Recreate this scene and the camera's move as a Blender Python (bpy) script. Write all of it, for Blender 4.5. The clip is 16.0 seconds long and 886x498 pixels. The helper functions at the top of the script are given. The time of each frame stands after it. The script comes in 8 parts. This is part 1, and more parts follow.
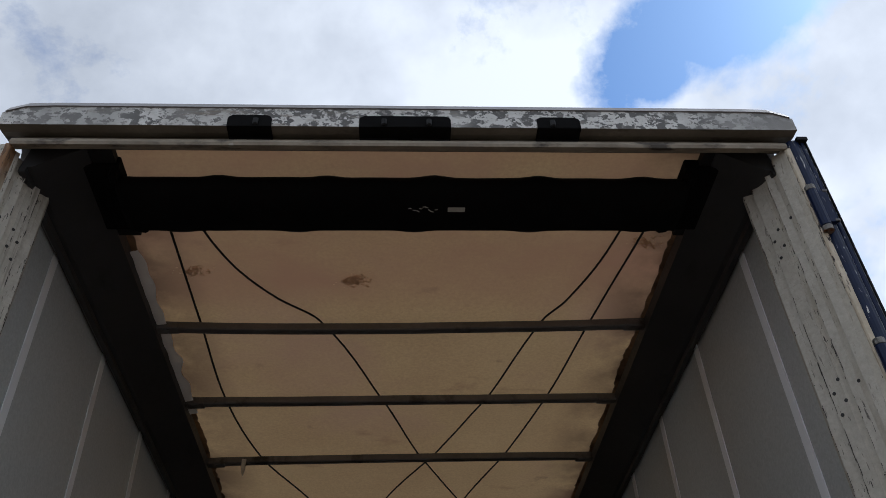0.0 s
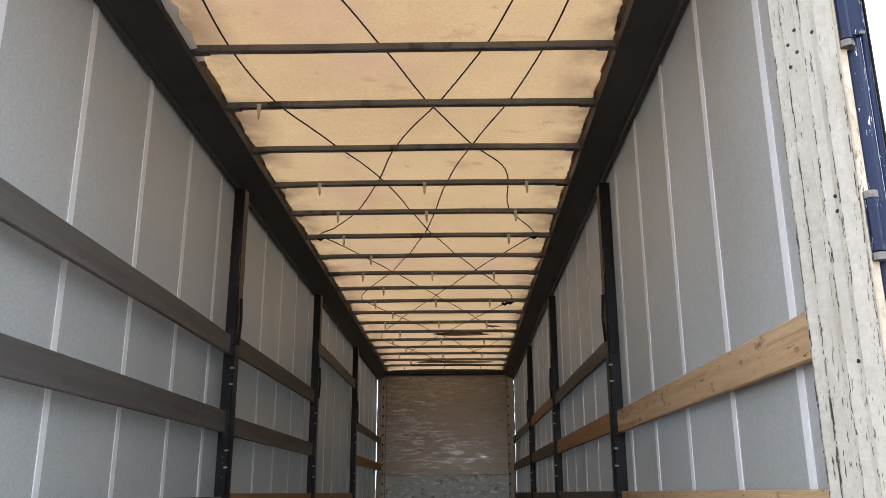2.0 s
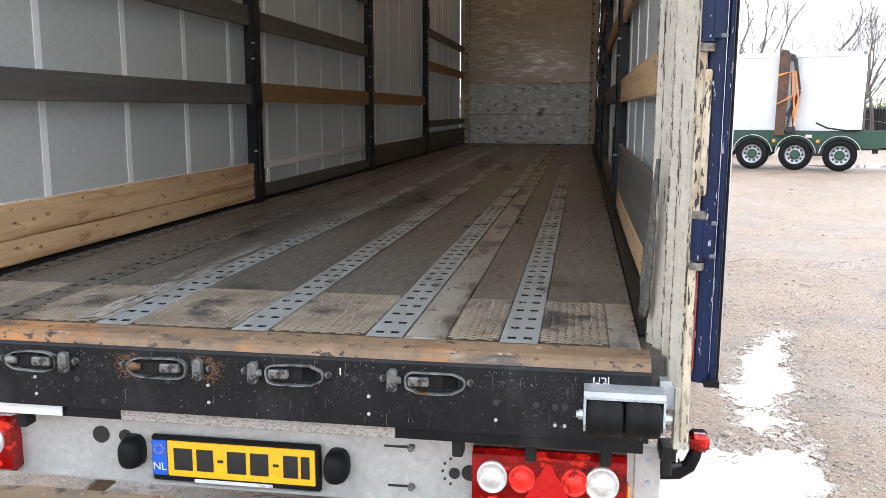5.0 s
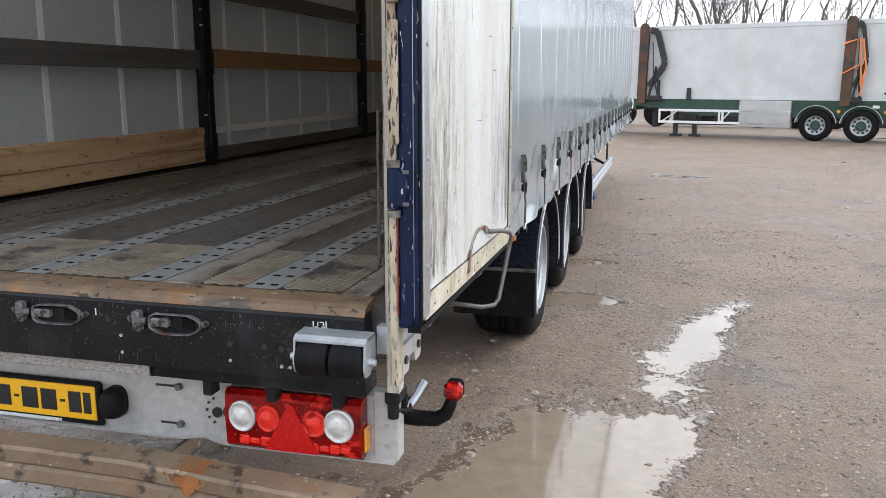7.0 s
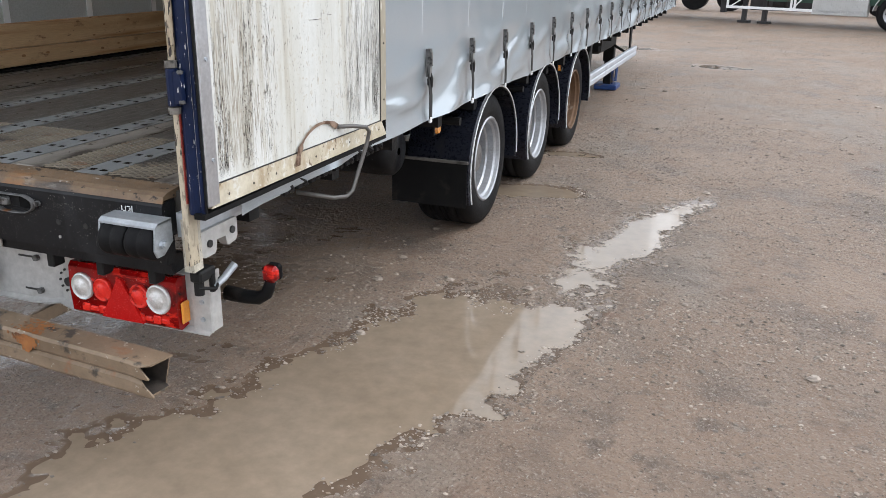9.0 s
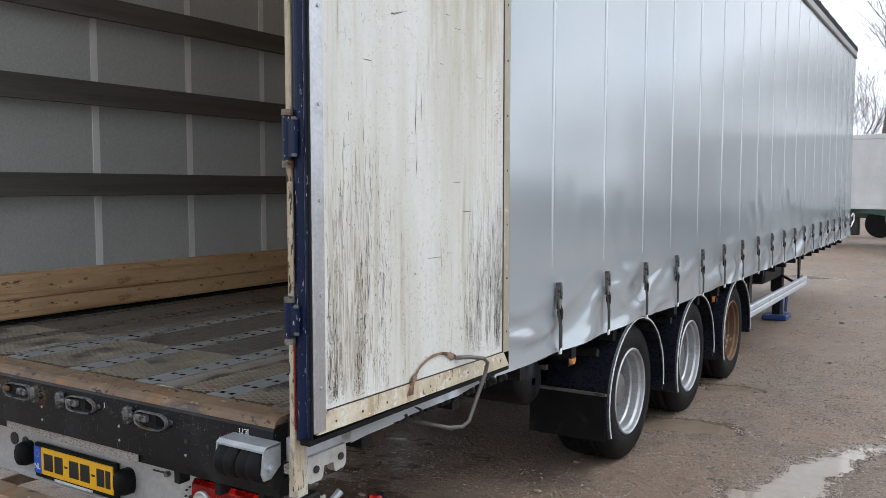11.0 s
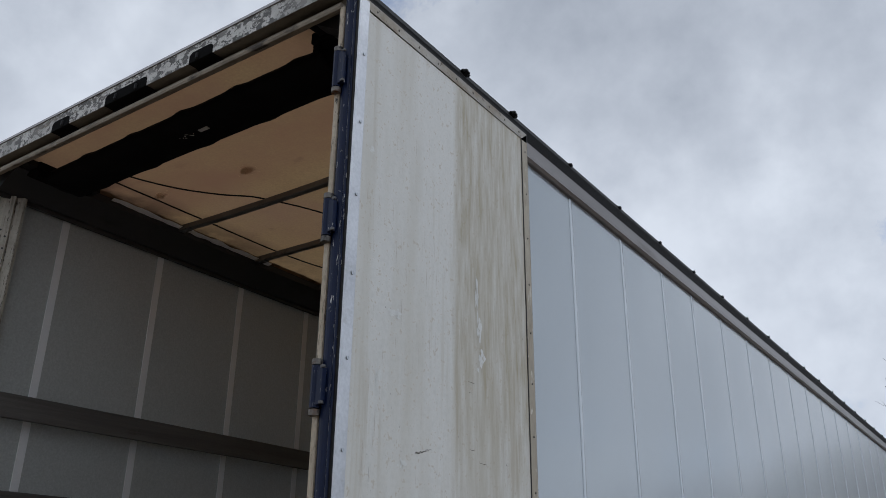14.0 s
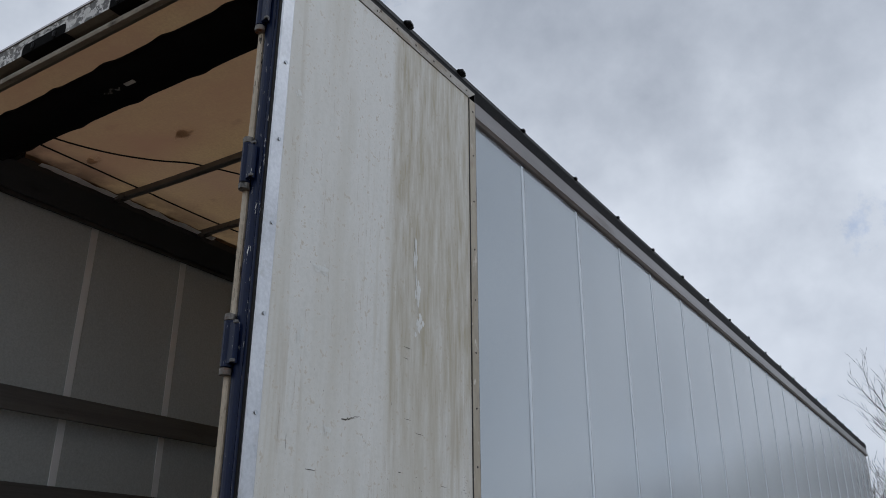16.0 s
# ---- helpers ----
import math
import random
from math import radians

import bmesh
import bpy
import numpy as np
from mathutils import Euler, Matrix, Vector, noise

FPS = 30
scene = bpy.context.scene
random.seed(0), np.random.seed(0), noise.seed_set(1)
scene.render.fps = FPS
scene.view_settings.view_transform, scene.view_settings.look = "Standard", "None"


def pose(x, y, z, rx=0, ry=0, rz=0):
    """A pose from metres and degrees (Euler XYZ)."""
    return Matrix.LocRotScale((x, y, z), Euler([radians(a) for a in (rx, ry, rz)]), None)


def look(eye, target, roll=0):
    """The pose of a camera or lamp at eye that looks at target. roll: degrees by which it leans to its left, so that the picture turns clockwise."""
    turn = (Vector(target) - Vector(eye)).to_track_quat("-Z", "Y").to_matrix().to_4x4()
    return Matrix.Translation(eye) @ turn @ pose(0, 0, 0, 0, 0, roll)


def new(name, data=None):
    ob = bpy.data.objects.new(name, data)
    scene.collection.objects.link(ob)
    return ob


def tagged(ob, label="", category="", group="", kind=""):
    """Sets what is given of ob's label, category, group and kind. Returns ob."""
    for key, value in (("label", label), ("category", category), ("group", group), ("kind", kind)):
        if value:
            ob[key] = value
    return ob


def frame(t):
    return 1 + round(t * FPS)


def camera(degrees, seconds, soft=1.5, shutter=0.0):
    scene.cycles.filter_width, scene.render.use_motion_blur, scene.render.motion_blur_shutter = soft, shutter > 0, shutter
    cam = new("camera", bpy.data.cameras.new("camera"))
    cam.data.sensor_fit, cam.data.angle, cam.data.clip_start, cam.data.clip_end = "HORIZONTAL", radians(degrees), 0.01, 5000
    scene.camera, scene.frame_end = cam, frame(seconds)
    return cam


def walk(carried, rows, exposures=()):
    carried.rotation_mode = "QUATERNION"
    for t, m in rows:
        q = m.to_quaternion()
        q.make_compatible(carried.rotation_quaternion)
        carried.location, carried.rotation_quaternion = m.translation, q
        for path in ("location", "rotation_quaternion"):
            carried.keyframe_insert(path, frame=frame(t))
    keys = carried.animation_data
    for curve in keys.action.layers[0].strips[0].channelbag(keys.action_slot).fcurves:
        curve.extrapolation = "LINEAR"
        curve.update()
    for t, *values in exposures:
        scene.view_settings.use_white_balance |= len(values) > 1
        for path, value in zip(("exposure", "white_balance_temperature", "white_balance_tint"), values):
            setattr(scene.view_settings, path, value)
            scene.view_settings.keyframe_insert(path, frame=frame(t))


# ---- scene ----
cam = camera(55.7, 16.0, soft=0.65)
PATH = [
    (0, (-0.055, -1.874, 1.817), (0.066, -0.352, 3.109), -3.0),
    (0.5, (-0.009, -1.861, 1.814), (0.084, -0.257, 3.005), -2.0),
    (1, (0.057, -1.844, 1.797), (0.112, -0.121, 2.812), -1.4),
    (1.5, (0.141, -1.885, 1.783), (0.153, -0.059, 2.601), -0.7),
    (2, (0.275, -1.958, 1.8), (0.236, -0.038, 2.358), -0.2),
    (2.5, (0.359, -2.012, 1.798), (0.302, -0.027, 2.036), 0.1),
    (3, (0.511, -2.002, 1.763), (0.415, -0.014, 1.96), 0.2),
    (3.5, (0.63, -1.979, 1.708), (0.403, 0.001, 1.881), 0.6),
    (4, (0.723, -2.052, 1.682), (0.46, -0.081, 1.467), 0.6),
    (4.5, (0.855, -2.099, 1.642), (0.566, -0.146, 1.323), 0.5),
    (4.7, (0.9, -2.109, 1.635), (0.602, -0.158, 1.313), 0.4),
    (6.8, (1.828, -2.03, 1.554), (1.329, -0.132, 1.172), -0.6),
    (7, (1.924, -1.998, 1.573), (1.422, -0.102, 1.182), -0.0),
    (7.5, (2.215, -1.893, 1.569), (1.666, -0.014, 1.159), 0.2),
    (8, (2.414, -1.894, 1.619), (1.865, -0.065, 1.026), 0.6),
    (8.2, (2.505, -1.914, 1.643), (1.963, -0.13, 0.92), 0.7),
    (10.3, (2.889, -1.89, 1.678), (1.93, -0.192, 1.231), 0.6),
    (10.5, (2.909, -1.877, 1.687), (1.905, -0.196, 1.28), 0.6),
    (11, (2.961, -1.855, 1.703), (1.899, -0.167, 1.556), 0.0),
    (11.5, (2.989, -1.849, 1.718), (1.901, -0.174, 1.616), -0.1),
    (12, (3.005, -1.849, 1.718), (1.903, -0.2, 1.97), 0.1),
    (12.5, (3.01, -1.861, 1.772), (1.909, -0.239, 2.166), 0.1),
    (13, (3.017, -1.875, 1.791), (1.934, -0.307, 2.399), 0.3),
    (13.5, (3.021, -1.881, 1.816), (1.939, -0.322, 2.448), 0.2),
    (14, (3.029, -1.86, 1.829), (1.969, -0.347, 2.594), 0.6),
    (14.5, (3.038, -1.827, 1.836), (1.984, -0.325, 2.631), 0.6),
    (15, (3.068, -1.781, 1.827), (2.019, -0.279, 2.63), 0.6),
    (15.5, (3.06, -1.72, 1.813), (2.046, -0.199, 2.623), 0.4),
    (16, (2.995, -1.588, 1.778), (1.991, -0.034, 2.535), 0.1),
]
# exposures follow the phone's own metering
EXPO = [(0, -0.48, 5850, 10), (0.5, 0.15, 5850, 10), (1.0, 1.48, 5800, 10), (1.5, 1.82, 5800, 10), (2.0, 1.86, 5880, 10), (2.5, 1.96, 5860, 10), (3.5, 1.96, 5890, 10),
        (4.0, 1.86, 6080, 10), (4.7, 1.76, 6180, 10), (7.0, 0.80, 6160, 10), (8.0, 0.80, 6230, 10), (10.5, 0.43, 6250, 10), (11.0, 0.33, 6200, 10), (11.5, 0.16, 6150, 10),
        (12.0, -0.08, 6050, 10), (13.0, -0.56, 5960, 10), (14.5, -0.76, 5930, 10), (16.0, -0.78, 5930, 10)]
walk(cam, [(t, look(eye, target, roll)) for t, eye, target, roll in PATH], EXPO)

# ---- world and sun ----
SUN_EL, SUN_AZ = radians(48), radians(62)
world = bpy.data.worlds.new("cloudy_sky")
scene.world = world
world.use_nodes = True
wn, wl = world.node_tree.nodes, world.node_tree.links
wn.clear()
w_out, w_bg = wn.new("ShaderNodeOutputWorld"), wn.new("ShaderNodeBackground")
w_sky = wn.new("ShaderNodeTexSky")
w_sky.sky_type, w_sky.sun_disc, w_sky.sun_elevation, w_sky.sun_rotation = "NISHITA", False, SUN_EL, SUN_AZ
w_tc, w_map = wn.new("ShaderNodeTexCoord"), wn.new("ShaderNodeMapping")
w_map.inputs["Scale"].default_value = (1.0, 1.0, 1.05)
w_map.inputs["Location"].default_value = (0.35, 0.1, 0.2)
w_n1, w_n2 = wn.new("ShaderNodeTexNoise"), wn.new("ShaderNodeTexNoise")
w_n1.inputs["Scale"].default_value, w_n1.inputs["Detail"].default_value, w_n1.inputs["Roughness"].default_value = 2.4, 9.0, 0.64
w_n2.inputs["Scale"].default_value, w_n2.inputs["Detail"].default_value, w_n2.inputs["Roughness"].default_value = 3.3, 9.0, 0.55
w_n1.inputs["Distortion"].default_value, w_n2.inputs["Distortion"].default_value = 0.1, 0.0
w_cover, w_tone = wn.new("ShaderNodeValToRGB"), wn.new("ShaderNodeValToRGB")
w_cover.color_ramp.elements[0].position, w_cover.color_ramp.elements[1].position = 0.29, 0.42
w_tone.color_ramp.elements[0].position, w_tone.color_ramp.elements[1].position = 0.26, 0.61
w_tone.color_ramp.elements[0].color = (5.6, 5.95, 6.55, 1)
w_tone.color_ramp.elements[1].color = (11.6, 11.85, 12.2, 1)
w_mid = w_tone.color_ramp.elements.new(0.48)
w_mid.color = (9.0, 9.3, 9.8, 1)
w_mix = wn.new("ShaderNodeMixRGB")
wl.new(w_tc.outputs["Generated"], w_map.inputs["Vector"])
for n in (w_n1, w_n2):
    wl.new(w_map.outputs["Vector"], n.inputs["Vector"])
# a bank of bright cloud low over the trailer's front
w_bank, w_bank_r, w_bank_a = wn.new("ShaderNodeVectorMath"), wn.new("ShaderNodeMapRange"), wn.new("ShaderNodeMath")
w_bank.operation, w_bank_a.operation = "DOT_PRODUCT", "ADD"
w_bank.inputs[1].default_value = (-0.12, 0.905, 0.405)
w_bank_r.inputs["From Min"].default_value, w_bank_r.inputs["From Max"].default_value = 0.93, 1.0
w_bank_r.inputs["To Max"].default_value = 0.03
wl.new(w_tc.outputs["Generated"], w_bank.inputs[0])
wl.new(w_bank.outputs["Value"], w_bank_r.inputs["Value"])
wl.new(w_n2.outputs["Fac"], w_bank_a.inputs[0])
wl.new(w_bank_r.outputs["Result"], w_bank_a.inputs[1])
wl.new(w_bank_a.outputs["Value"], w_tone.inputs["Fac"])
# a ragged blue gap in the cloud, ahead to the right and high up
w_prev = w_n1.outputs["Fac"]
for way, reach, depth in (((0.265, 0.605, 0.751), 0.9972, 0.18), ((0.305, 0.548, 0.779), 0.9970, 0.19), ((0.370, 0.498, 0.784), 0.9966, 0.20), ((0.440, 0.440, 0.783), 0.9965, 0.20)):
    w_gap, w_gap_r, w_gap_m = wn.new("ShaderNodeVectorMath"), wn.new("ShaderNodeMapRange"), wn.new("ShaderNodeMath")
    w_gap.operation, w_gap_m.operation = "DOT_PRODUCT", "SUBTRACT"
    w_gap.inputs[1].default_value = Vector(way).normalized()
    w_gap_r.inputs["From Min"].default_value, w_gap_r.inputs["From Max"].default_value = reach, 1.0
    w_gap_r.inputs["To Max"].default_value = depth
    wl.new(w_tc.outputs["Generated"], w_gap.inputs[0])
    wl.new(w_gap.outputs["Value"], w_gap_r.inputs["Value"])
    wl.new(w_prev, w_gap_m.inputs[0])
    wl.new(w_gap_r.outputs["Result"], w_gap_m.inputs[1])
    w_prev = w_gap_m.outputs["Value"]
wl.new(w_prev, w_cover.inputs["Fac"])
wl.new(w_cover.outputs["Color"], w_mix.inputs["Fac"])
w_blue = wn.new("ShaderNodeMixRGB")
w_blue.blend_type, w_blue.inputs["Fac"].default_value, w_blue.inputs["Color2"].default_value = "MULTIPLY", 1.0, (1.0, 1.45, 1.9, 1)
wl.new(w_sky.outputs["Color"], w_blue.inputs["Color1"])
wl.new(w_blue.outputs["Color"], w_mix.inputs["Color1"])
w_dot, w_near, w_glow = wn.new("ShaderNodeVectorMath"), wn.new("ShaderNodeMapRange"), wn.new("ShaderNodeMixRGB")
w_dot.operation, w_glow.blend_type = "DOT_PRODUCT", "MULTIPLY"
w_dot.inputs[1].default_value = (math.cos(SUN_EL) * math.sin(SUN_AZ), math.cos(SUN_EL) * math.cos(SUN_AZ), math.sin(SUN_EL))
w_near.inputs["From Min"].default_value, w_near.inputs["From Max"].default_value = 0.55, 1.0
w_near.inputs["To Min"].default_value, w_near.inputs["To Max"].default_value = 1.0, 1.25
w_near.interpolation_type = "SMOOTHSTEP"
w_glow.inputs["Fac"].default_value = 1.0
wl.new(w_tc.outputs["Generated"], w_dot.inputs[0])
wl.new(w_dot.outputs["Value"], w_near.inputs["Value"])
wl.new(w_tone.outputs["Color"], w_glow.inputs["Color1"])
wl.new(w_near.outputs["Result"], w_glow.inputs["Color2"])
# haze brightens the cloud towards the horizon
w_sep, w_low, w_haze = wn.new("ShaderNodeSeparateXYZ"), wn.new("ShaderNodeMapRange"), wn.new("ShaderNodeMixRGB")
w_low.inputs["From Min"].default_value, w_low.inputs["From Max"].default_value = 0.0, 0.65
w_low.inputs["To Min"].default_value, w_low.inputs["To Max"].default_value = 1.16, 0.98
w_haze.blend_type, w_haze.inputs["Fac"].default_value = "MULTIPLY", 1.0
wl.new(w_tc.outputs["Generated"], w_sep.inputs["Vector"])
wl.new(w_sep.outputs["Z"], w_low.inputs["Value"])
wl.new(w_glow.outputs["Color"], w_haze.inputs["Color1"])
wl.new(w_low.outputs["Result"], w_haze.inputs["Color2"])
wl.new(w_haze.outputs["Color"], w_mix.inputs["Color2"])
wl.new(w_mix.outputs["Color"], w_bg.inputs["Color"])
w_bg.inputs["Strength"].default_value = 0.1
wl.new(w_bg.outputs["Background"], w_out.inputs["Surface"])
sun = new("sun", bpy.data.lights.new("sun", "SUN"))
sun.data.energy, sun.data.angle, sun.data.color = 0.8, radians(25), (1.0, 0.96, 0.9)
sun.matrix_world = look((math.sin(SUN_AZ) * 40, math.cos(SUN_AZ) * 40, 40 * math.tan(SUN_EL)), (0, 0, 0))


# ---- materials ----
def mat(name, c1, c2, scale=4.0, rough=(0.4, 0.6), metal=0.0, bump=0.15, bscale=None, stretch=(1, 1, 1), spots=(), coat=0.0,
        vary=0.0, translucent=0.0, spec=0.5, dist=0.004, island=0.0, wet=None, zone=None, hems=None):
    """Two tones at one scale, fine grain at another, and stains: spots are (colour, scale, from, to, stretch, roughness), and may end in a coarser patch that bounds them (scale, from, to, stretch)."""
    m = bpy.data.materials.new(name)
    m.use_nodes = True
    n, l = m.node_tree.nodes, m.node_tree.links
    p = n["Principled BSDF"]
    tc = n.new("ShaderNodeTexCoord")

    def noise_at(sc, st, detail=6.0, ro=0.6):
        mp, nz = n.new("ShaderNodeMapping"), n.new("ShaderNodeTexNoise")
        mp.inputs["Scale"].default_value = st
        nz.inputs["Scale"].default_value, nz.inputs["Detail"].default_value, nz.inputs["Roughness"].default_value = sc, detail, ro
        l.new(tc.outputs["Object"], mp.inputs["Vector"])
        l.new(mp.outputs["Vector"], nz.inputs["Vector"])
        return nz

    def ramp(src, a, b):
        r = n.new("ShaderNodeMapRange")
        r.inputs["From Min"].default_value, r.inputs["From Max"].default_value = a, b
        l.new(src, r.inputs["Value"])
        return r

    big = noise_at(scale, stretch)
    fine = noise_at(bscale or scale * 9, stretch, 8.0, 0.65)
    mix = n.new("ShaderNodeMixRGB")
    mix.inputs["Color1"].default_value, mix.inputs["Color2"].default_value = (*c1, 1), (*c2, 1)
    l.new(ramp(big.outputs["Fac"], 0.32, 0.68).outputs["Result"], mix.inputs["Fac"])
    grain = n.new("ShaderNodeMixRGB")
    grain.blend_type, grain.inputs["Fac"].default_value = "OVERLAY", 0.35
    l.new(mix.outputs["Color"], grain.inputs["Color1"])
    l.new(fine.outputs["Fac"], grain.inputs["Color2"])
    col = grain.outputs["Color"]
    rr = n.new("ShaderNodeMapRange")
    rr.inputs["From Min"].default_value, rr.inputs["From Max"].default_value = 0.3, 0.7
    rr.inputs["To Min"].default_value, rr.inputs["To Max"].default_value = rough
    l.new(fine.outputs["Fac"], rr.inputs["Value"])
    ro = rr.outputs["Result"]
    for colour, sc, a, b, st, rg, *patch in spots:
        s = ramp(noise_at(sc, st, 8.0, 0.6).outputs["Fac"], a, b)
        if patch:
            both = n.new("ShaderNodeMath")
            both.operation = "MULTIPLY"
            l.new(s.outputs["Result"], both.inputs[0])
            l.new(ramp(noise_at(patch[0], patch[3], 3.0).outputs["Fac"], patch[1], patch[2]).outputs["Result"], both.inputs[1])
            s = both
        mx, mr = n.new("ShaderNodeMixRGB"), n.new("ShaderNodeMix")
        mx.inputs["Color2"].default_value = (*colour, 1)
        mr.inputs["B"].default_value = rg
        l.new(s.outputs[0], mx.inputs["Fac"])
        l.new(s.outputs[0], mr.inputs["Factor"])
        l.new(col, mx.inputs["Color1"])
        l.new(ro, mr.inputs["A"])
        col, ro = mx.outputs["Color"], mr.outputs["Result"]
    if zone:
        # a stained field of its own: colour, noise, and where it begins along y and z
        zc, zs, zst, za, zb = zone
        so = n.new("ShaderNodeSeparateXYZ")
        l.new(tc.outputs["Object"], so.inputs["Vector"])
        fac = ramp(noise_at(zs, zst, 8.0, 0.6).outputs["Fac"], 0.24, 0.70).outputs["Result"]
        for axis, (lo, hi) in (("Y", za), ("Z", zb)):
            mul = n.new("ShaderNodeMath")
            mul.operation = "MULTIPLY"
            l.new(fac, mul.inputs[0])
            l.new(ramp(so.outputs[axis], lo, hi).outputs["Result"], mul.inputs[1])
            fac = mul.outputs["Value"]
        mz = n.new("ShaderNodeMixRGB")
        mz.inputs["Color2"].default_value = (*zc, 1)
        l.new(fac, mz.inputs["Fac"])
        l.new(col, mz.inputs["Color1"])
        col = mz.outputs["Color"]
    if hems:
        # darker in patches towards both ends of x: colour, and the distances from the middle between which it grows
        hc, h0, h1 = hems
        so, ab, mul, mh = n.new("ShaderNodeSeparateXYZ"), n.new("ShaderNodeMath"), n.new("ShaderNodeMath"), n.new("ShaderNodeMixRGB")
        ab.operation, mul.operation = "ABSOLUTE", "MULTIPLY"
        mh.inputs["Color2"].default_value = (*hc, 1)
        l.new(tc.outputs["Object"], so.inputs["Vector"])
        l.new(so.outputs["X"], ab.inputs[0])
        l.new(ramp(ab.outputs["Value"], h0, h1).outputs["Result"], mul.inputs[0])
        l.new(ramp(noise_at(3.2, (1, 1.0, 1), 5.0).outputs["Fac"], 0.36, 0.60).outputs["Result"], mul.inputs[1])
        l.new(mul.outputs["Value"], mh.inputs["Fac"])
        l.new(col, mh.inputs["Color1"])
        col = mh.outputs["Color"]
    if vary or island:
        oi, hs = n.new("ShaderNodeNewGeometry" if island else "ShaderNodeObjectInfo"), n.new("ShaderNodeHueSaturation")
        vary = vary or island
        vr = n.new("ShaderNodeMapRange")
        vr.inputs["To Min"].default_value, vr.inputs["To Max"].default_value = 1 - vary, 1 + vary
        l.new(oi.outputs["Random Per Island" if island else "Random"], vr.inputs["Value"])
        l.new(vr.outputs["Result"], hs.inputs["Value"])
        l.new(col, hs.inputs["Color"])
        col = hs.outputs["Color"]
    if wet:
        # soaked margins where the ground dips to the water's level; under the trailer this tint also adds shade
        ge, sx = n.new("ShaderNodeNewGeometry"), n.new("ShaderNodeSeparateXYZ")
        l.new(ge.outputs["Position"], sx.inputs["Vector"])
        lv, up = n.new("ShaderNodeMapRange"), n.new("ShaderNodeMath")
        lv.interpolation_type, up.operation = "SMOOTHSTEP", "ADD"
        for k_in, v_in in (("From Min", 7.0), ("From Max", 21.0), ("To Min", 0.0), ("To Max", 0.11)):
            lv.inputs[k_in].default_value = v_in
        l.new(sx.outputs["Y"], lv.inputs["Value"])
        l.new(sx.outputs["Z"], up.inputs[0])
        l.new(lv.outputs["Result"], up.inputs[1])
        wr = ramp(up.outputs["Value"], wet[1], wet[0])
        mx, mr = n.new("ShaderNodeMixRGB"), n.new("ShaderNodeMix")
        mx.inputs["Color2"].default_value, mr.inputs["B"].default_value = (*wet[2], 1), 0.07
        l.new(wr.outputs["Result"], mx.inputs["Fac"])
        l.new(wr.outputs["Result"], mr.inputs["Factor"])
        l.new(col, mx.inputs["Color1"])
        l.new(ro, mr.inputs["A"])
        col, ro = mx.outputs["Color"], mr.outputs["Result"]
    l.new(col, p.inputs["Base Color"])
    l.new(ro, p.inputs["Roughness"])
    p.inputs["Metallic"].default_value = metal
    p.inputs["Coat Weight"].default_value = coat
    p.inputs["Coat Roughness"].default_value = 0.12 if rough[0] > 0.03 else 0.02
    p.inputs["Specular IOR Level"].default_value = spec
    if bump:
        b = n.new("ShaderNodeBump")
        b.inputs["Strength"].default_value, b.inputs["Distance"].default_value = bump, dist
        l.new(fine.outputs["Fac"], b.inputs["Height"])
        if wet:
            still = n.new("ShaderNodeMapRange")
            still.inputs["To Min"].default_value, still.inputs["To Max"].default_value = bump, 0.10
            l.new(wr.outputs["Result"], still.inputs["Value"])
            l.new(still.outputs["Result"], b.inputs["Strength"])
        l.new(b.outputs["Normal"], p.inputs["Normal"])
    if translucent:
        t, ms = n.new("ShaderNodeBsdfTranslucent"), n.new("ShaderNodeMixShader")
        ms.inputs["Fac"].default_value = translucent
        l.new(col, t.inputs["Color"])
        l.new(p.outputs["BSDF"], ms.inputs[1])
        l.new(t.outputs["BSDF"], ms.inputs[2])
        l.new(ms.outputs["Shader"], n["Material Output"].inputs["Surface"])
    return m


RUST = (0.16, 0.065, 0.022)
U = (1, 1, 1)
curtain_out = mat("silver_tarpaulin", (0.462, 0.512, 0.548), (0.488, 0.538, 0.574), 0.5, (0.15, 0.20), 0.38, 0.006, 260, coat=0.5, translucent=0.16)
# brighter than the curtain, so that the seams carry a painted highlight
seam_silver = mat("highlit_seam_tarpaulin", (0.50, 0.545, 0.58), (0.525, 0.57, 0.605), 3, (0.18, 0.25), 0.33, 0.01, 200, coat=0.4)
curtain_in = mat("grey_tarpaulin_back", (0.47, 0.485, 0.465), (0.53, 0.54, 0.52), 0.8, (0.30, 0.42), 0.0, 0.08, 90,
                 spots=[((0.25, 0.25, 0.24), 2.0, 0.62, 0.9, (1, 1, 0.3), 0.6)], translucent=0.26)
webbing = mat("pale_webbing", (0.86, 0.87, 0.87), (0.92, 0.92, 0.92), 6, (0.5, 0.6), 0, 0.1, 200, translucent=0.20)
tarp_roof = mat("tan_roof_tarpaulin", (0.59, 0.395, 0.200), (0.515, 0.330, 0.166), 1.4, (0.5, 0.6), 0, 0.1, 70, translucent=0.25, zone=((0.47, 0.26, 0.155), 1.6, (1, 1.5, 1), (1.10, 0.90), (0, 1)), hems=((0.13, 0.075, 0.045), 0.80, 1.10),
                spots=[((0.50, 0.29, 0.20), 0.8, 0.52, 0.80, (1, 1, 1), 0.6), ((0.30, 0.16, 0.09), 1.7, 0.63, 0.80, (1.0, 2.2, 1), 0.7), ((0.30, 0.19, 0.11), 5.5, 0.66, 0.78, (1, 1, 1), 0.7)])
tarp_stain = mat("smudged_tarpaulin", (0.53, 0.36, 0.215), (0.68, 0.46, 0.26), 9, (0.6, 0.7), 0, 0.1, translucent=0.36)
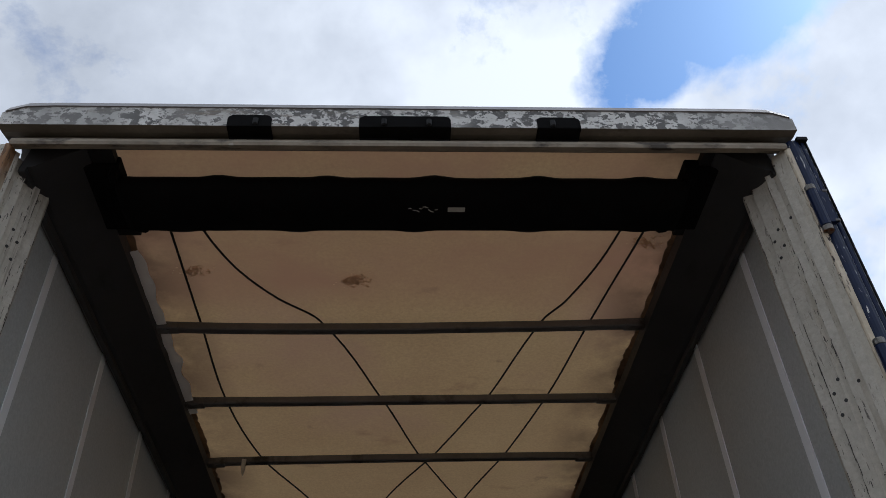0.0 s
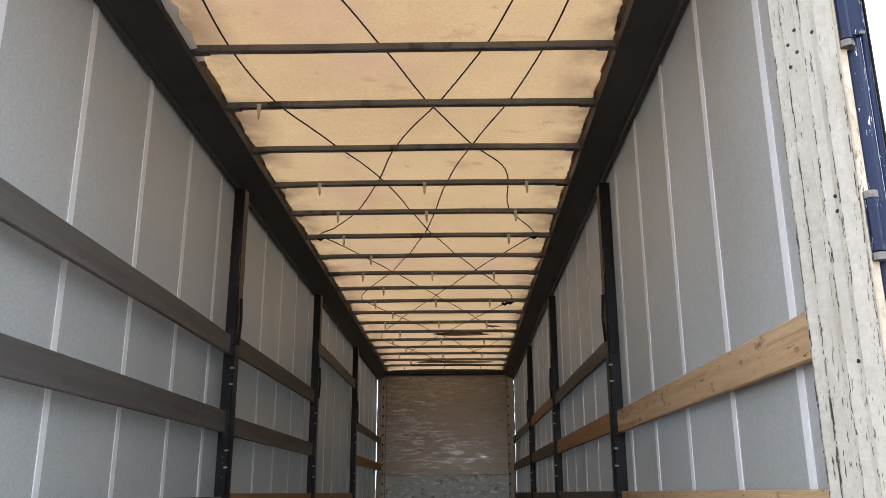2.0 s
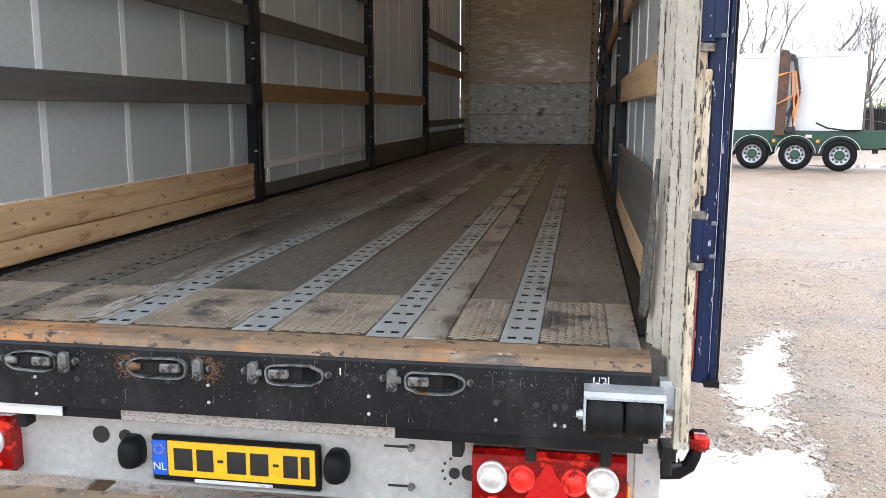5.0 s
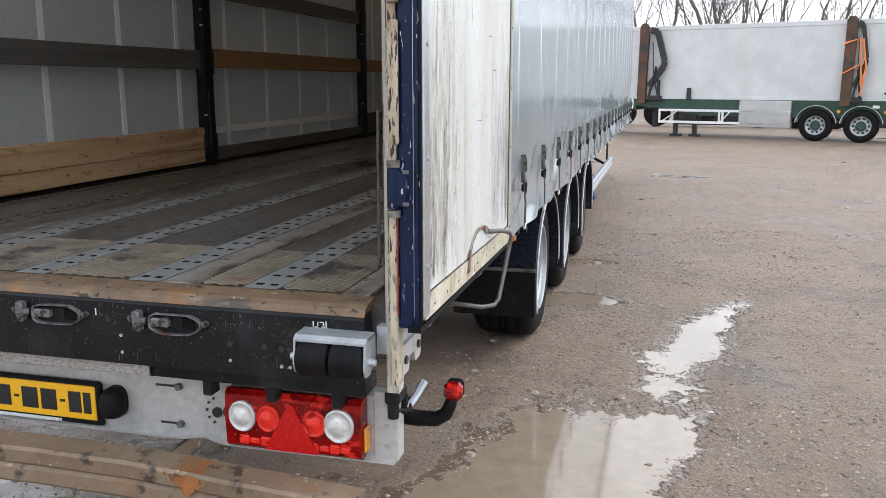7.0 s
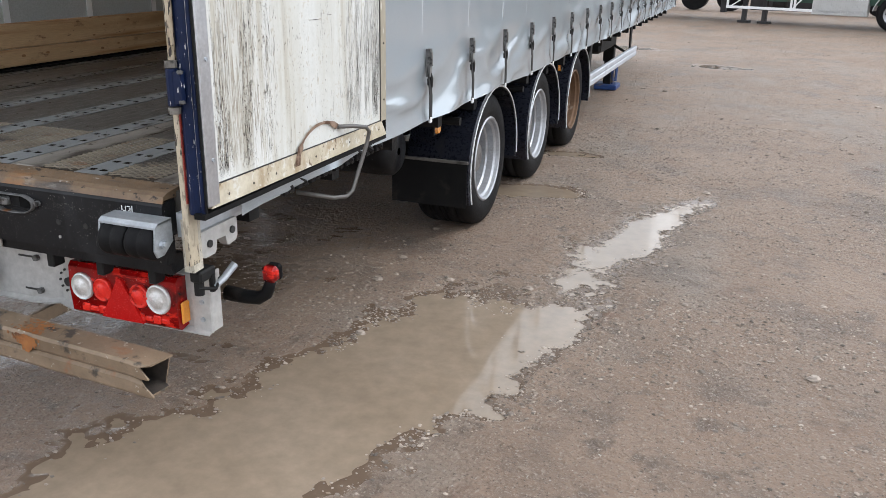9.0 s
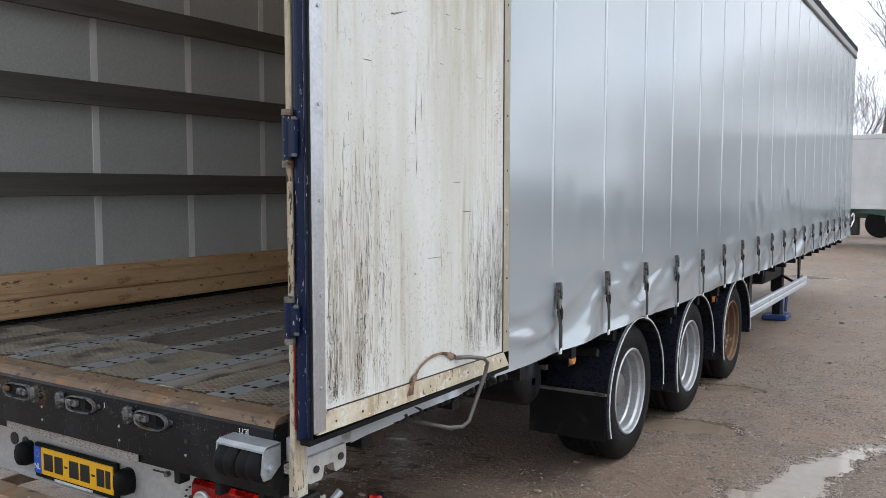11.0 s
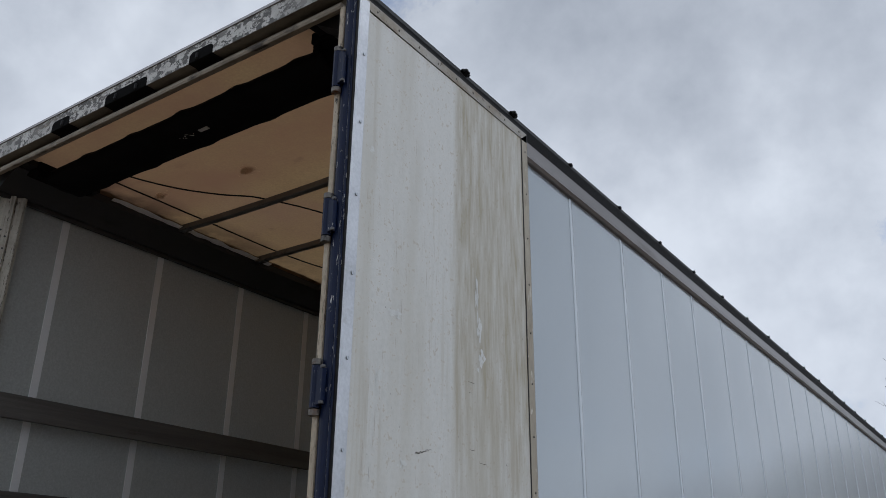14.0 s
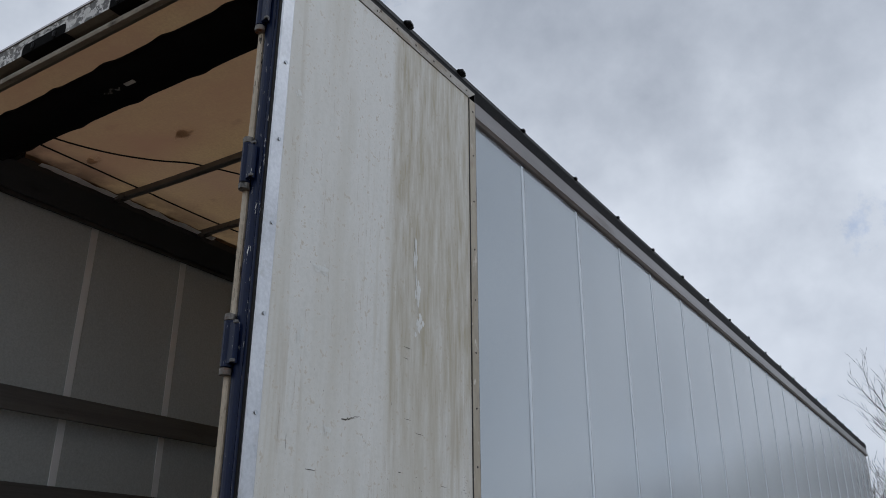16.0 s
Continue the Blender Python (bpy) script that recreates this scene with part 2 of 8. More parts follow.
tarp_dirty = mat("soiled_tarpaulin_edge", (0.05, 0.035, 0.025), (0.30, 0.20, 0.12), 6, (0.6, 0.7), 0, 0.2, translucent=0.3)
steel_dark = mat("dark_painted_steel", (0.007, 0.007, 0.008), (0.015, 0.0145, 0.014), 5, (0.45, 0.7), 0.0, 0.2, 60, spec=0.18,
                 spots=[((0.05, 0.043, 0.036), 9, 0.60, 0.72, (1, 1, 1), 0.7), ((0.20, 0.19, 0.18), 40, 0.70, 0.74, (1, 1, 0.4), 0.5)])
bow_steel = mat("grey_bow_steel", (0.11, 0.105, 0.10), (0.17, 0.16, 0.15), 4, (0.4, 0.6), 0.4, 0.2, 60,
                spots=[((0.05, 0.045, 0.04), 7, 0.56, 0.70, (1, 1, 1), 0.7)])
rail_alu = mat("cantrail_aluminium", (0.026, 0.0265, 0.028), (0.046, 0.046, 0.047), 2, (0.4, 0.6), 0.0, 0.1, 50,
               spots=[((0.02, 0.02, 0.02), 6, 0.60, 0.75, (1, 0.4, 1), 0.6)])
alu = mat("bright_aluminium", (0.42, 0.43, 0.45), (0.52, 0.53, 0.55), 6, (0.28, 0.42), 0.85, 0.06, 80,
          spots=[((0.32, 0.31, 0.29), 9, 0.62, 0.8, U, 0.6)])
eave_alu = mat("dull_eaves_aluminium", (0.18, 0.168, 0.162), (0.25, 0.236, 0.228), 3, (0.3, 0.45), 0.7, 0.06, 80, (1, 0.2, 1),
               spots=[((0.15, 0.13, 0.12), 5, 0.58, 0.75, (1, 0.2, 1), 0.6)])
galv = mat("galvanised_steel", (0.36, 0.39, 0.42), (0.47, 0.50, 0.53), 20, (0.4, 0.55), 0.6, 0.08, 120,
           spots=[((0.30, 0.29, 0.27), 14, 0.62, 0.75, U, 0.6)])
black_steel = mat("black_sill_paint", (0.004, 0.004, 0.005), (0.011, 0.0115, 0.013), 6, (0.28, 0.5), 0.0, 0.25, 60, spec=0.22,
                  spots=[((0.034, 0.036, 0.040), 4, 0.52, 0.78, (1, 1, 0.4), 0.4), ((0.40, 0.40, 0.40), 70, 0.665, 0.69, (1, 1, 0.4), 0.5, 3, 0.50, 0.62, (1, 1, 1))])
rust_edge = mat("rusty_sill_edge", (0.115, 0.078, 0.050), (0.215, 0.145, 0.088), 7, (0.5, 0.75), 0.1, 0.7, 70,
                spots=[((0.30, 0.145, 0.055), 4.5, 0.52, 0.62, (0.45, 1, 1), 0.8), ((0.065, 0.052, 0.042), 7, 0.54, 0.62, (0.4, 1.4, 1), 0.5), ((0.30, 0.275, 0.24), 6, 0.60, 0.66, (0.35, 1.6, 1), 0.5),
                       ((0.035, 0.026, 0.02), 42, 0.60, 0.64, (0.6, 1, 1), 0.7), ((0.40, 0.38, 0.35), 50, 0.65, 0.68, (0.5, 1, 1), 0.5)])
socket_steel = mat("scuffed_lock_steel", (0.06, 0.06, 0.06), (0.22, 0.22, 0.215), 22, (0.4, 0.6), 0.35, 0.4, 90,
                   spots=[(RUST, 14, 0.60, 0.68, U, 0.8), ((0.02, 0.02, 0.02), 18, 0.56, 0.62, U, 0.6)])
knuckle_steel = mat("rubbed_knuckle_steel", (0.10, 0.094, 0.084), (0.23, 0.215, 0.19), 22, (0.4, 0.6), 0.3, 0.4, 90,
                    spots=[(RUST, 14, 0.58, 0.66, U, 0.8), ((0.02, 0.02, 0.02), 18, 0.58, 0.64, U, 0.6)])
deck_wood = mat("worn_deck_plywood", (0.066, 0.060, 0.055), (0.122, 0.112, 0.101), 2.2, (0.26, 0.52), 0, 0.35, 45, (1, 0.25, 1), spec=0.35,
                spots=[((0.035, 0.031, 0.028), 1.3, 0.53, 0.66, (1, 0.35, 1), 0.22), ((0.012, 0.010, 0.009), 2.4, 0.55, 0.63, (1, 0.5, 1), 0.3), ((0.010, 0.008, 0.007), 14, 0.63, 0.67, (1, 0.6, 1), 0.4), ((0.20, 0.185, 0.165), 6, 0.58, 0.68, (2.2, 0.18, 1), 0.6),
                       ((0.17, 0.16, 0.145), 26, 0.60, 0.66, (1.4, 0.25, 1), 0.6, 2.0, 0.45, 0.6, (1, 0.6, 1))], vary=0.15)
deck_steel_dirty = mat("mud_filled_rail_steel", (0.075, 0.069, 0.062), (0.125, 0.118, 0.108), 6, (0.4, 0.6), 0.1, 0.25, 60, (1, 0.3, 1),
                       spots=[((0.19, 0.185, 0.175), 9, 0.54, 0.66, (1, 0.2, 1), 0.5), ((0.04, 0.034, 0.03), 5, 0.53, 0.64, (1, 0.4, 1), 0.65)])
deck_steel = mat("worn_deck_rail_steel", (0.20, 0.215, 0.222), (0.31, 0.328, 0.336), 6, (0.4, 0.6), 0.15, 0.2, 60, (1, 0.3, 1),
                 spots=[((0.05, 0.045, 0.04), 5, 0.53, 0.64, (1, 0.4, 1), 0.65), ((0.10, 0.075, 0.05), 18, 0.60, 0.68, (1, 0.5, 1), 0.7), ((0.42, 0.43, 0.43), 40, 0.64, 0.68, (1, 0.15, 1), 0.4)])
deck_pale = mat("scraped_pale_strip", (0.17, 0.155, 0.135), (0.30, 0.28, 0.25), 7, (0.5, 0.65), 0.1, 0.4, 50, (1, 0.3, 1),
                spots=[((0.06, 0.050, 0.042), 5, 0.52, 0.60, (1, 0.4, 1), 0.6), ((0.20, 0.13, 0.06), 3, 0.57, 0.72, (1, 0.4, 1), 0.6), ((0.045, 0.03, 0.022), 16, 0.60, 0.65, U, 0.6)])
tread = mat("expanded_tread_steel", (0.105, 0.086, 0.060), (0.185, 0.153, 0.110), 5, (0.45, 0.65), 0.25, 0.3, 90,
            spots=[((0.03, 0.024, 0.019), 4, 0.54, 0.64, U, 0.6), ((0.15, 0.085, 0.045), 9, 0.60, 0.70, U, 0.7)])
tread_base_m = mat("dirty_tread_bed", (0.022, 0.018, 0.014), (0.060, 0.049, 0.037), 7, (0.55, 0.75), 0, 0.4, 60, spec=0.2,
                   spots=[((0.012, 0.010, 0.008), 6, 0.55, 0.62, U, 0.5)])
pale_scrape = mat("pale_scrape_marks", (0.17, 0.162, 0.15), (0.34, 0.33, 0.31), 20, (0.55, 0.7), 0, 0.1)
chip_dark = mat("bared_dark_steel", (0.022, 0.018, 0.016), (0.07, 0.055, 0.045), 25, (0.6, 0.75), 0.1, 0.2, 90)
dust_grey = mat("dusty_run_marks", (0.07, 0.068, 0.065), (0.20, 0.195, 0.185), 30, (0.6, 0.75), 0, 0.1)
hole_black = mat("shadowy_hole", (0.006, 0.006, 0.006), (0.010, 0.010, 0.010), 9, (0.9, 0.95), 0, 0, spec=0.05)
hole_dirty = mat("dirt_filled_hole", (0.012, 0.010, 0.009), (0.03, 0.026, 0.022), 9, (0.8, 0.9), 0, 0, spec=0.05)
hole_mud = mat("mud_filled_hole", (0.030, 0.027, 0.024), (0.055, 0.05, 0.045), 9, (0.8, 0.9), 0, 0, spec=0.05)
cracked = mat("cracked_grey_paint", (0.37, 0.342, 0.28), (0.445, 0.415, 0.35), 9, (0.5, 0.65), 0, 0.35, 60,
              spots=[((0.36, 0.33, 0.275), 5, 0.54, 0.74, (1.6, 1.6, 0.4), 0.65), ((0.34, 0.31, 0.26), 130, 0.62, 0.635, (0.22, 0.30, 1.5), 0.7, 2.6, 0.48, 0.64, (1, 1, 1)),
                     ((0.045, 0.038, 0.032), 80, 0.615, 0.635, (1.6, 1.6, 0.25), 0.7, 3.0, 0.42, 0.58, (1, 1, 0.6)), ((0.15, 0.13, 0.105), 24, 0.55, 0.64, (2.5, 2.5, 0.10), 0.7, 1.2, 0.44, 0.62, (1, 1, 0.5))])
felt = mat("grey_felt", (0.055, 0.053, 0.048), (0.13, 0.127, 0.118), 60, (0.85, 0.95), 0, 0.8, 150, spec=0.1)
wood_new = mat("fresh_spruce_board", (0.43, 0.285, 0.15), (0.53, 0.375, 0.22), 3, (0.5, 0.65), 0, 0.35, 40, (3, 0.35, 6), vary=0.1,
               spots=[((0.30, 0.155, 0.06), 5, 0.50, 0.66, (1, 0.16, 5), 0.6), ((0.16, 0.08, 0.035), 9, 0.62, 0.70, (1, 0.7, 1.6), 0.6), ((0.24, 0.13, 0.06), 2, 0.55, 0.75, (1, 0.3, 2), 0.6), ((0.10, 0.06, 0.035), 34, 0.65, 0.69, (1, 0.3, 1.5), 0.7)])
wood_old = mat("weathered_grey_board", (0.060, 0.057, 0.053), (0.106, 0.100, 0.092), 3, (0.55, 0.7), 0, 0.4, 40, (3, 0.3, 8), vary=0.15,
               spots=[((0.045, 0.038, 0.033), 7, 0.64, 0.74, (1, 0.7, 2), 0.7), ((0.24, 0.23, 0.215), 12, 0.69, 0.74, (1, 0.4, 3), 0.6)])
wood_mid = mat("amber_old_board", (0.22, 0.115, 0.045), (0.30, 0.17, 0.075), 3, (0.5, 0.65), 0, 0.35, 40, (3, 0.3, 7), vary=0.12,
               spots=[((0.09, 0.05, 0.025), 8, 0.64, 0.74, (1, 0.6, 2), 0.65)])
white_worn = mat("chipped_white_paint", (0.43, 0.395, 0.32), (0.50, 0.47, 0.395), 5, (0.45, 0.6), 0, 0.3, 60,
                 spots=[((0.33, 0.29, 0.225), 4, 0.52, 0.72, (2, 2, 0.5), 0.6), ((0.040, 0.034, 0.030), 110, 0.595, 0.615, (1.8, 1.8, 0.28), 0.7, 3.0, 0.42, 0.56, (1, 1, 0.5)), ((0.24, 0.215, 0.18), 26, 0.55, 0.64, (2.5, 2.5, 0.10), 0.7, 1.2, 0.42, 0.60, (1, 1, 0.5)),
                        ((0.34, 0.30, 0.24), 90, 0.65, 0.665, (0.35, 0.35, 1.6), 0.7, 3.5, 0.52, 0.64, (1, 1, 0.8)), ((0.26, 0.12, 0.045), 6, 0.66, 0.73, (1.5, 1.5, 0.35), 0.8)])
cream_worn = mat("peeling_cream_paint", (0.40, 0.335, 0.235), (0.51, 0.445, 0.34), 6, (0.45, 0.6), 0, 0.3, 50,
                 spots=[((0.20, 0.105, 0.045), 5, 0.50, 0.62, (1, 1, 0.4), 0.8), ((0.035, 0.028, 0.025), 75, 0.555, 0.58, (1.4, 1.4, 0.3), 0.8, 3, 0.40, 0.52, (1, 1, 0.7))])
lip_dirty = mat("dirty_cream_lip", (0.17, 0.14, 0.10), (0.29, 0.25, 0.185), 7, (0.5, 0.7), 0, 0.3, 50,
                spots=[((0.05, 0.04, 0.03), 9, 0.55, 0.63, (0.5, 1, 1), 0.7), ((0.44, 0.41, 0.35), 12, 0.62, 0.68, (0.5, 1, 1), 0.5)])
arc_dirt = mat("rubbed_bare_arc", (0.13, 0.075, 0.045), (0.30, 0.21, 0.15), 14, (0.5, 0.65), 0.1, 0.3, 60,
               spots=[((0.09, 0.045, 0.025), 11, 0.50, 0.58, U, 0.7)])
trim_rusty = mat("rust_stained_trim", (0.42, 0.36, 0.25), (0.58, 0.53, 0.42), 8, (0.45, 0.65), 0, 0.3, 60,
                 spots=[((0.30, 0.20, 0.10), 6, 0.54, 0.70, (1, 1, 0.7), 0.7), ((0.12, 0.075, 0.045), 30, 0.62, 0.67, (1, 1.6, 0.6), 0.7), ((0.62, 0.60, 0.54), 30, 0.58, 0.64, U, 0.5), ((0.05, 0.04, 0.03), 90, 0.66, 0.69, U, 0.7)])
run_brown = mat("brown_run_marks", (0.36, 0.32, 0.26), (0.47, 0.43, 0.36), 18, (0.55, 0.65), 0, 0.1)
panel_wiped = mat("wiped_panel_paint", (0.60, 0.615, 0.59), (0.645, 0.66, 0.635), 18, (0.4, 0.5), 0, 0.05)
grime = mat("dark_grime", (0.030, 0.025, 0.021), (0.085, 0.070, 0.056), 30, (0.6, 0.7), 0, 0.1)
panel_worn = mat("scuffed_white_panel", (0.595, 0.60, 0.57), (0.655, 0.662, 0.635), 0.9, (0.32, 0.45), 0, 0.1, 60,
                 spots=[((0.50, 0.485, 0.42), 1.6, 0.48, 0.78, (3, 3, 0.30), 0.5), ((0.50, 0.48, 0.41), 22, 0.50, 0.68, (2.5, 2.5, 0.12), 0.55, 1.3, 0.42, 0.58, (1, 1, 0.4)),
                        ((0.44, 0.41, 0.34), 9, 0.54, 0.66, (2.2, 2.2, 0.12), 0.6, 1.5, 0.48, 0.66, (1, 1.6, 0.4)), ((0.50, 0.47, 0.40), 60, 0.58, 0.66, U, 0.55)],
                 zone=((0.35, 0.31, 0.215), 20, (1.8, 1.8, 0.22), (0.01, 0.05), (0.7, 1.7)))
trim_tan = mat("browned_edge_trim", (0.28, 0.245, 0.18), (0.37, 0.335, 0.26), 3, (0.4, 0.55), 0, 0.15, 60, (1, 1, 0.4),
               spots=[((0.20, 0.15, 0.09), 9, 0.58, 0.70, (1, 1, 0.4), 0.7), ((0.52, 0.49, 0.42), 30, 0.60, 0.66, (1, 1, 0.5), 0.5)])
trim_grey = mat("dull_stained_trim", (0.25, 0.235, 0.205), (0.33, 0.315, 0.28), 5, (0.35, 0.5), 0.3, 0.15, 60,
                spots=[((0.20, 0.16, 0.11), 7, 0.50, 0.68, (1, 0.6, 1), 0.65), ((0.08, 0.06, 0.045), 40, 0.62, 0.66, U, 0.7)])
# soot, plus the shade under the overhanging beam, put into the colour
recess_sooty_shade = mat("sooty_shaded_recess_paint", (0.11, 0.095, 0.070), (0.20, 0.18, 0.14), 4, (0.55, 0.7), 0, 0.25, 50,
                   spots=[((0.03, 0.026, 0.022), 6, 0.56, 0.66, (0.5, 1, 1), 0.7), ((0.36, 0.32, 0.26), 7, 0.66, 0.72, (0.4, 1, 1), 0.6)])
header_worn = mat("flaking_header_paint", (0.54, 0.535, 0.50), (0.62, 0.615, 0.58), 5, (0.45, 0.6), 0.0, 0.4, 50,
                  spots=[((0.105, 0.102, 0.095), 26, 0.50, 0.52, (0.8, 1, 1), 0.6, 2.0, 0.32, 0.44, (1, 1, 1)), ((0.10, 0.095, 0.09), 45, 0.60, 0.62, U, 0.7), ((0.30, 0.29, 0.265), 1.1, 0.53, 0.66, (1, 1, 0.4), 0.65), ((0.28, 0.27, 0.25), 70, 0.58, 0.62, U, 0.7),
                         ((0.20, 0.17, 0.13), 14, 0.58, 0.68, (0.3, 1, 2.0), 0.7)], hems=((0.235, 0.23, 0.215), 0.86, 0.98))
navy = mat("chipped_navy_paint", (0.0035, 0.009, 0.033), (0.006, 0.014, 0.050), 5, (0.3, 0.45), 0, 0.1, 60, spec=0.22,
           spots=[((0.62, 0.62, 0.59), 70, 0.635, 0.65, (1.6, 1.6, 0.30), 0.5, 2.0, 0.44, 0.56, (1, 1, 1)), ((0.09, 0.04, 0.02), 9, 0.70, 0.76, U, 0.7)])
blue_foot = mat("scuffed_blue_paint", (0.008, 0.032, 0.13), (0.013, 0.048, 0.18), 8, (0.4, 0.55), 0, 0.2, 60, spots=[((0.12, 0.09, 0.06), 7, 0.56, 0.66, U, 0.7)])
red_paint = mat("faded_red_paint", (0.17, 0.022, 0.016), (0.30, 0.04, 0.025), 6, (0.4, 0.5), 0, 0.1)
rubber = mat("black_rubber", (0.005, 0.005, 0.006), (0.009, 0.009, 0.009), 9, (0.5, 0.7), 0, 0.2, 80, spec=0.14,
             spots=[((0.035, 0.030, 0.025), 7, 0.60, 0.8, U, 0.8)])
plastic_navy = mat("dark_mudguard_plastic", (0.008, 0.009, 0.015), (0.013, 0.015, 0.023), 6, (0.22, 0.36), 0, 0.08, 60, spec=0.45,
                   spots=[((0.05, 0.045, 0.038), 5, 0.64, 0.85, U, 0.7)])
white_trim = mat("white_edge_trim", (0.70, 0.70, 0.70), (0.78, 0.78, 0.78), 8, (0.4, 0.5), 0, 0.05)
rim_silver = mat("silver_rim_paint", (0.36, 0.37, 0.385), (0.46, 0.47, 0.485), 7, (0.3, 0.45), 0.6, 0.1, 60,
                 spots=[((0.22, 0.20, 0.18), 9, 0.60, 0.78, U, 0.7)])
rim_rust = mat("rusty_rim", (0.10, 0.052, 0.025), (0.165, 0.095, 0.05), 9, (0.6, 0.8), 0.2, 0.4, 60,
               spots=[((0.34, 0.29, 0.23), 8, 0.60, 0.70, U, 0.6)])
rust_orange = mat("fresh_orange_rust", (0.24, 0.085, 0.022), (0.34, 0.14, 0.04), 14, (0.7, 0.85), 0, 0.4, 60,
                  spots=[((0.11, 0.05, 0.025), 12, 0.54, 0.62, U, 0.8)])
guard_grey = mat("pale_side_guard", (0.46, 0.49, 0.53), (0.54, 0.57, 0.61), 4, (0.35, 0.5), 0.4, 0.08,
                 spots=[((0.28, 0.26, 0.23), 6, 0.62, 0.8, U, 0.6)])
bar_grey = mat("dented_grey_lamp_bar", (0.42, 0.415, 0.40), (0.50, 0.495, 0.48), 4, (0.35, 0.5), 0.3, 0.15, 50,
               spots=[((0.32, 0.30, 0.27), 5, 0.58, 0.8, U, 0.6)])
bumper_mat = mat("muddy_bumper_steel", (0.158, 0.110, 0.068), (0.245, 0.178, 0.118), 6, (0.5, 0.7), 0.1, 0.4, 50,
                 spots=[((0.26, 0.09, 0.028), 4, 0.58, 0.68, U, 0.8), ((0.40, 0.37, 0.31), 40, 0.63, 0.68, U, 0.7), ((0.05, 0.04, 0.03), 14, 0.58, 0.66, U, 0.6), ((0.10, 0.11, 0.14), 3, 0.60, 0.74, (0.6, 1, 1), 0.5)])
lens_bright = mat("bright_red_lens", (0.62, 0.012, 0.008), (0.80, 0.035, 0.02), 45, (0.10, 0.2), 0, 0.6, 140, spec=0.4,
                  spots=[((0.30, 0.004, 0.003), 30, 0.55, 0.62, U, 0.1)])
lens_red = mat("red_lamp_lens", (0.10, 0.0015, 0.0015), (0.30, 0.004, 0.004), 11, (0.10, 0.2), 0, 0.12, 130, spec=0.35,
               spots=[((0.60, 0.02, 0.012), 16, 0.57, 0.62, (0.5, 1, 1.4), 0.1), ((0.045, 0.001, 0.001), 9, 0.56, 0.64, U, 0.1), ((0.55, 0.25, 0.22), 150, 0.66, 0.69, U, 0.5)])
lens_dark = mat("dark_red_reflector", (0.42, 0.006, 0.006), (0.52, 0.010, 0.008), 30, (0.2, 0.3), 0, 0.3, 200, spec=0.35)
lens_clear = mat("clear_lamp_lens", (0.62, 0.62, 0.60), (0.80, 0.80, 0.79), 60, (0.05, 0.15), 0.5, 0.8, 160, coat=1.0)
lens_amber = mat("amber_lamp_lens", (0.70, 0.24, 0.02), (0.80, 0.32, 0.04), 20, (0.1, 0.2), 0, 0.3, 150, coat=0.8)
plate_yellow = mat("yellow_plate", (0.80, 0.42, 0.012), (0.84, 0.46, 0.02), 9, (0.3, 0.4), 0, 0.03)
plate_blue = mat("blue_plate_band", (0.02, 0.09, 0.50), (0.02, 0.11, 0.56), 9, (0.3, 0.4), 0, 0.03)
ink = mat("black_ink", (0.012, 0.012, 0.012), (0.02, 0.02, 0.02), 9, (0.4, 0.5), 0, 0.02)
reflect_white = mat("scuffed_white_reflective_tape", (0.62, 0.63, 0.62), (0.74, 0.75, 0.74), 12, (0.3, 0.45), 0, 0.15, 90,
                    spots=[((0.30, 0.25, 0.20), 14, 0.60, 0.70, U, 0.6)])
reflect_dull = mat("muddy_reflective_tape", (0.29, 0.275, 0.255), (0.36, 0.345, 0.325), 3, (0.22, 0.36), 0.25, 0.3, 140, (0.5, 1, 1),
                   spots=[((0.17, 0.15, 0.125), 120, 0.57, 0.63, U, 0.5)])
cord_black = mat("black_cord", (0.008, 0.008, 0.008), (0.016, 0.015, 0.014), 20, (0.75, 0.85), 0, 0.1)
black_tarp = mat("black_rolled_cloth", (0.003, 0.003, 0.0035), (0.006, 0.006, 0.0065), 5, (0.85, 0.95), 0, 0.4, 30, spec=0.1)
clip_pale = mat("pale_clip", (0.42, 0.40, 0.36), (0.52, 0.50, 0.45), 12, (0.5, 0.6), 0.1, 0.1)
# pale spots are glossy wear with its bright reflections painted in
head_upper = mat("brown_headboard_sheet", (0.26, 0.215, 0.165), (0.31, 0.26, 0.205), 3, (0.28, 0.42), 0.35, 0.15, 30, (0.35, 1, 3),
                 spots=[((0.52, 0.49, 0.43), 9, 0.52, 0.60, (0.5, 1, 3), 0.25, 1.6, 0.42, 0.58, (0.6, 1, 1.5)), ((0.10, 0.08, 0.06), 9, 0.66, 0.72, (0.7, 1, 3), 0.6)])
head_lower = mat("scraped_headboard_sheet", (0.36, 0.39, 0.38), (0.46, 0.48, 0.46), 4, (0.35, 0.55), 0.35, 0.3, 40, (1, 1, 1),
                 spots=[((0.16, 0.15, 0.135), 8, 0.56, 0.66, (0.8, 1, 1.4), 0.65), ((0.62, 0.64, 0.63), 14, 0.56, 0.62, (0.6, 1, 1.6), 0.4)])


# ---- building helpers ----
def mesh_of(name, bm, material, smooth=False):
    me = bpy.data.meshes.new(name)
    bm.normal_update()
    bm.to_mesh(me)
    bm.free()
    for m in (material if isinstance(material, (list, tuple)) else [material]):
        me.materials.append(m)
    if smooth:
        for f in me.polygons:
            f.use_smooth = True
    return me


def part(name, bm, material, parent, label="", smooth=False):
    ob = new(name, mesh_of(name, bm, material, smooth))
    ob.parent = parent
    return tagged(ob, label)


def piece(name, me, parent, m=None, label=""):
    ob = new(name, me)
    ob.parent = parent
    if m is not None:
        ob.matrix_basis = m
    return tagged(ob, label)


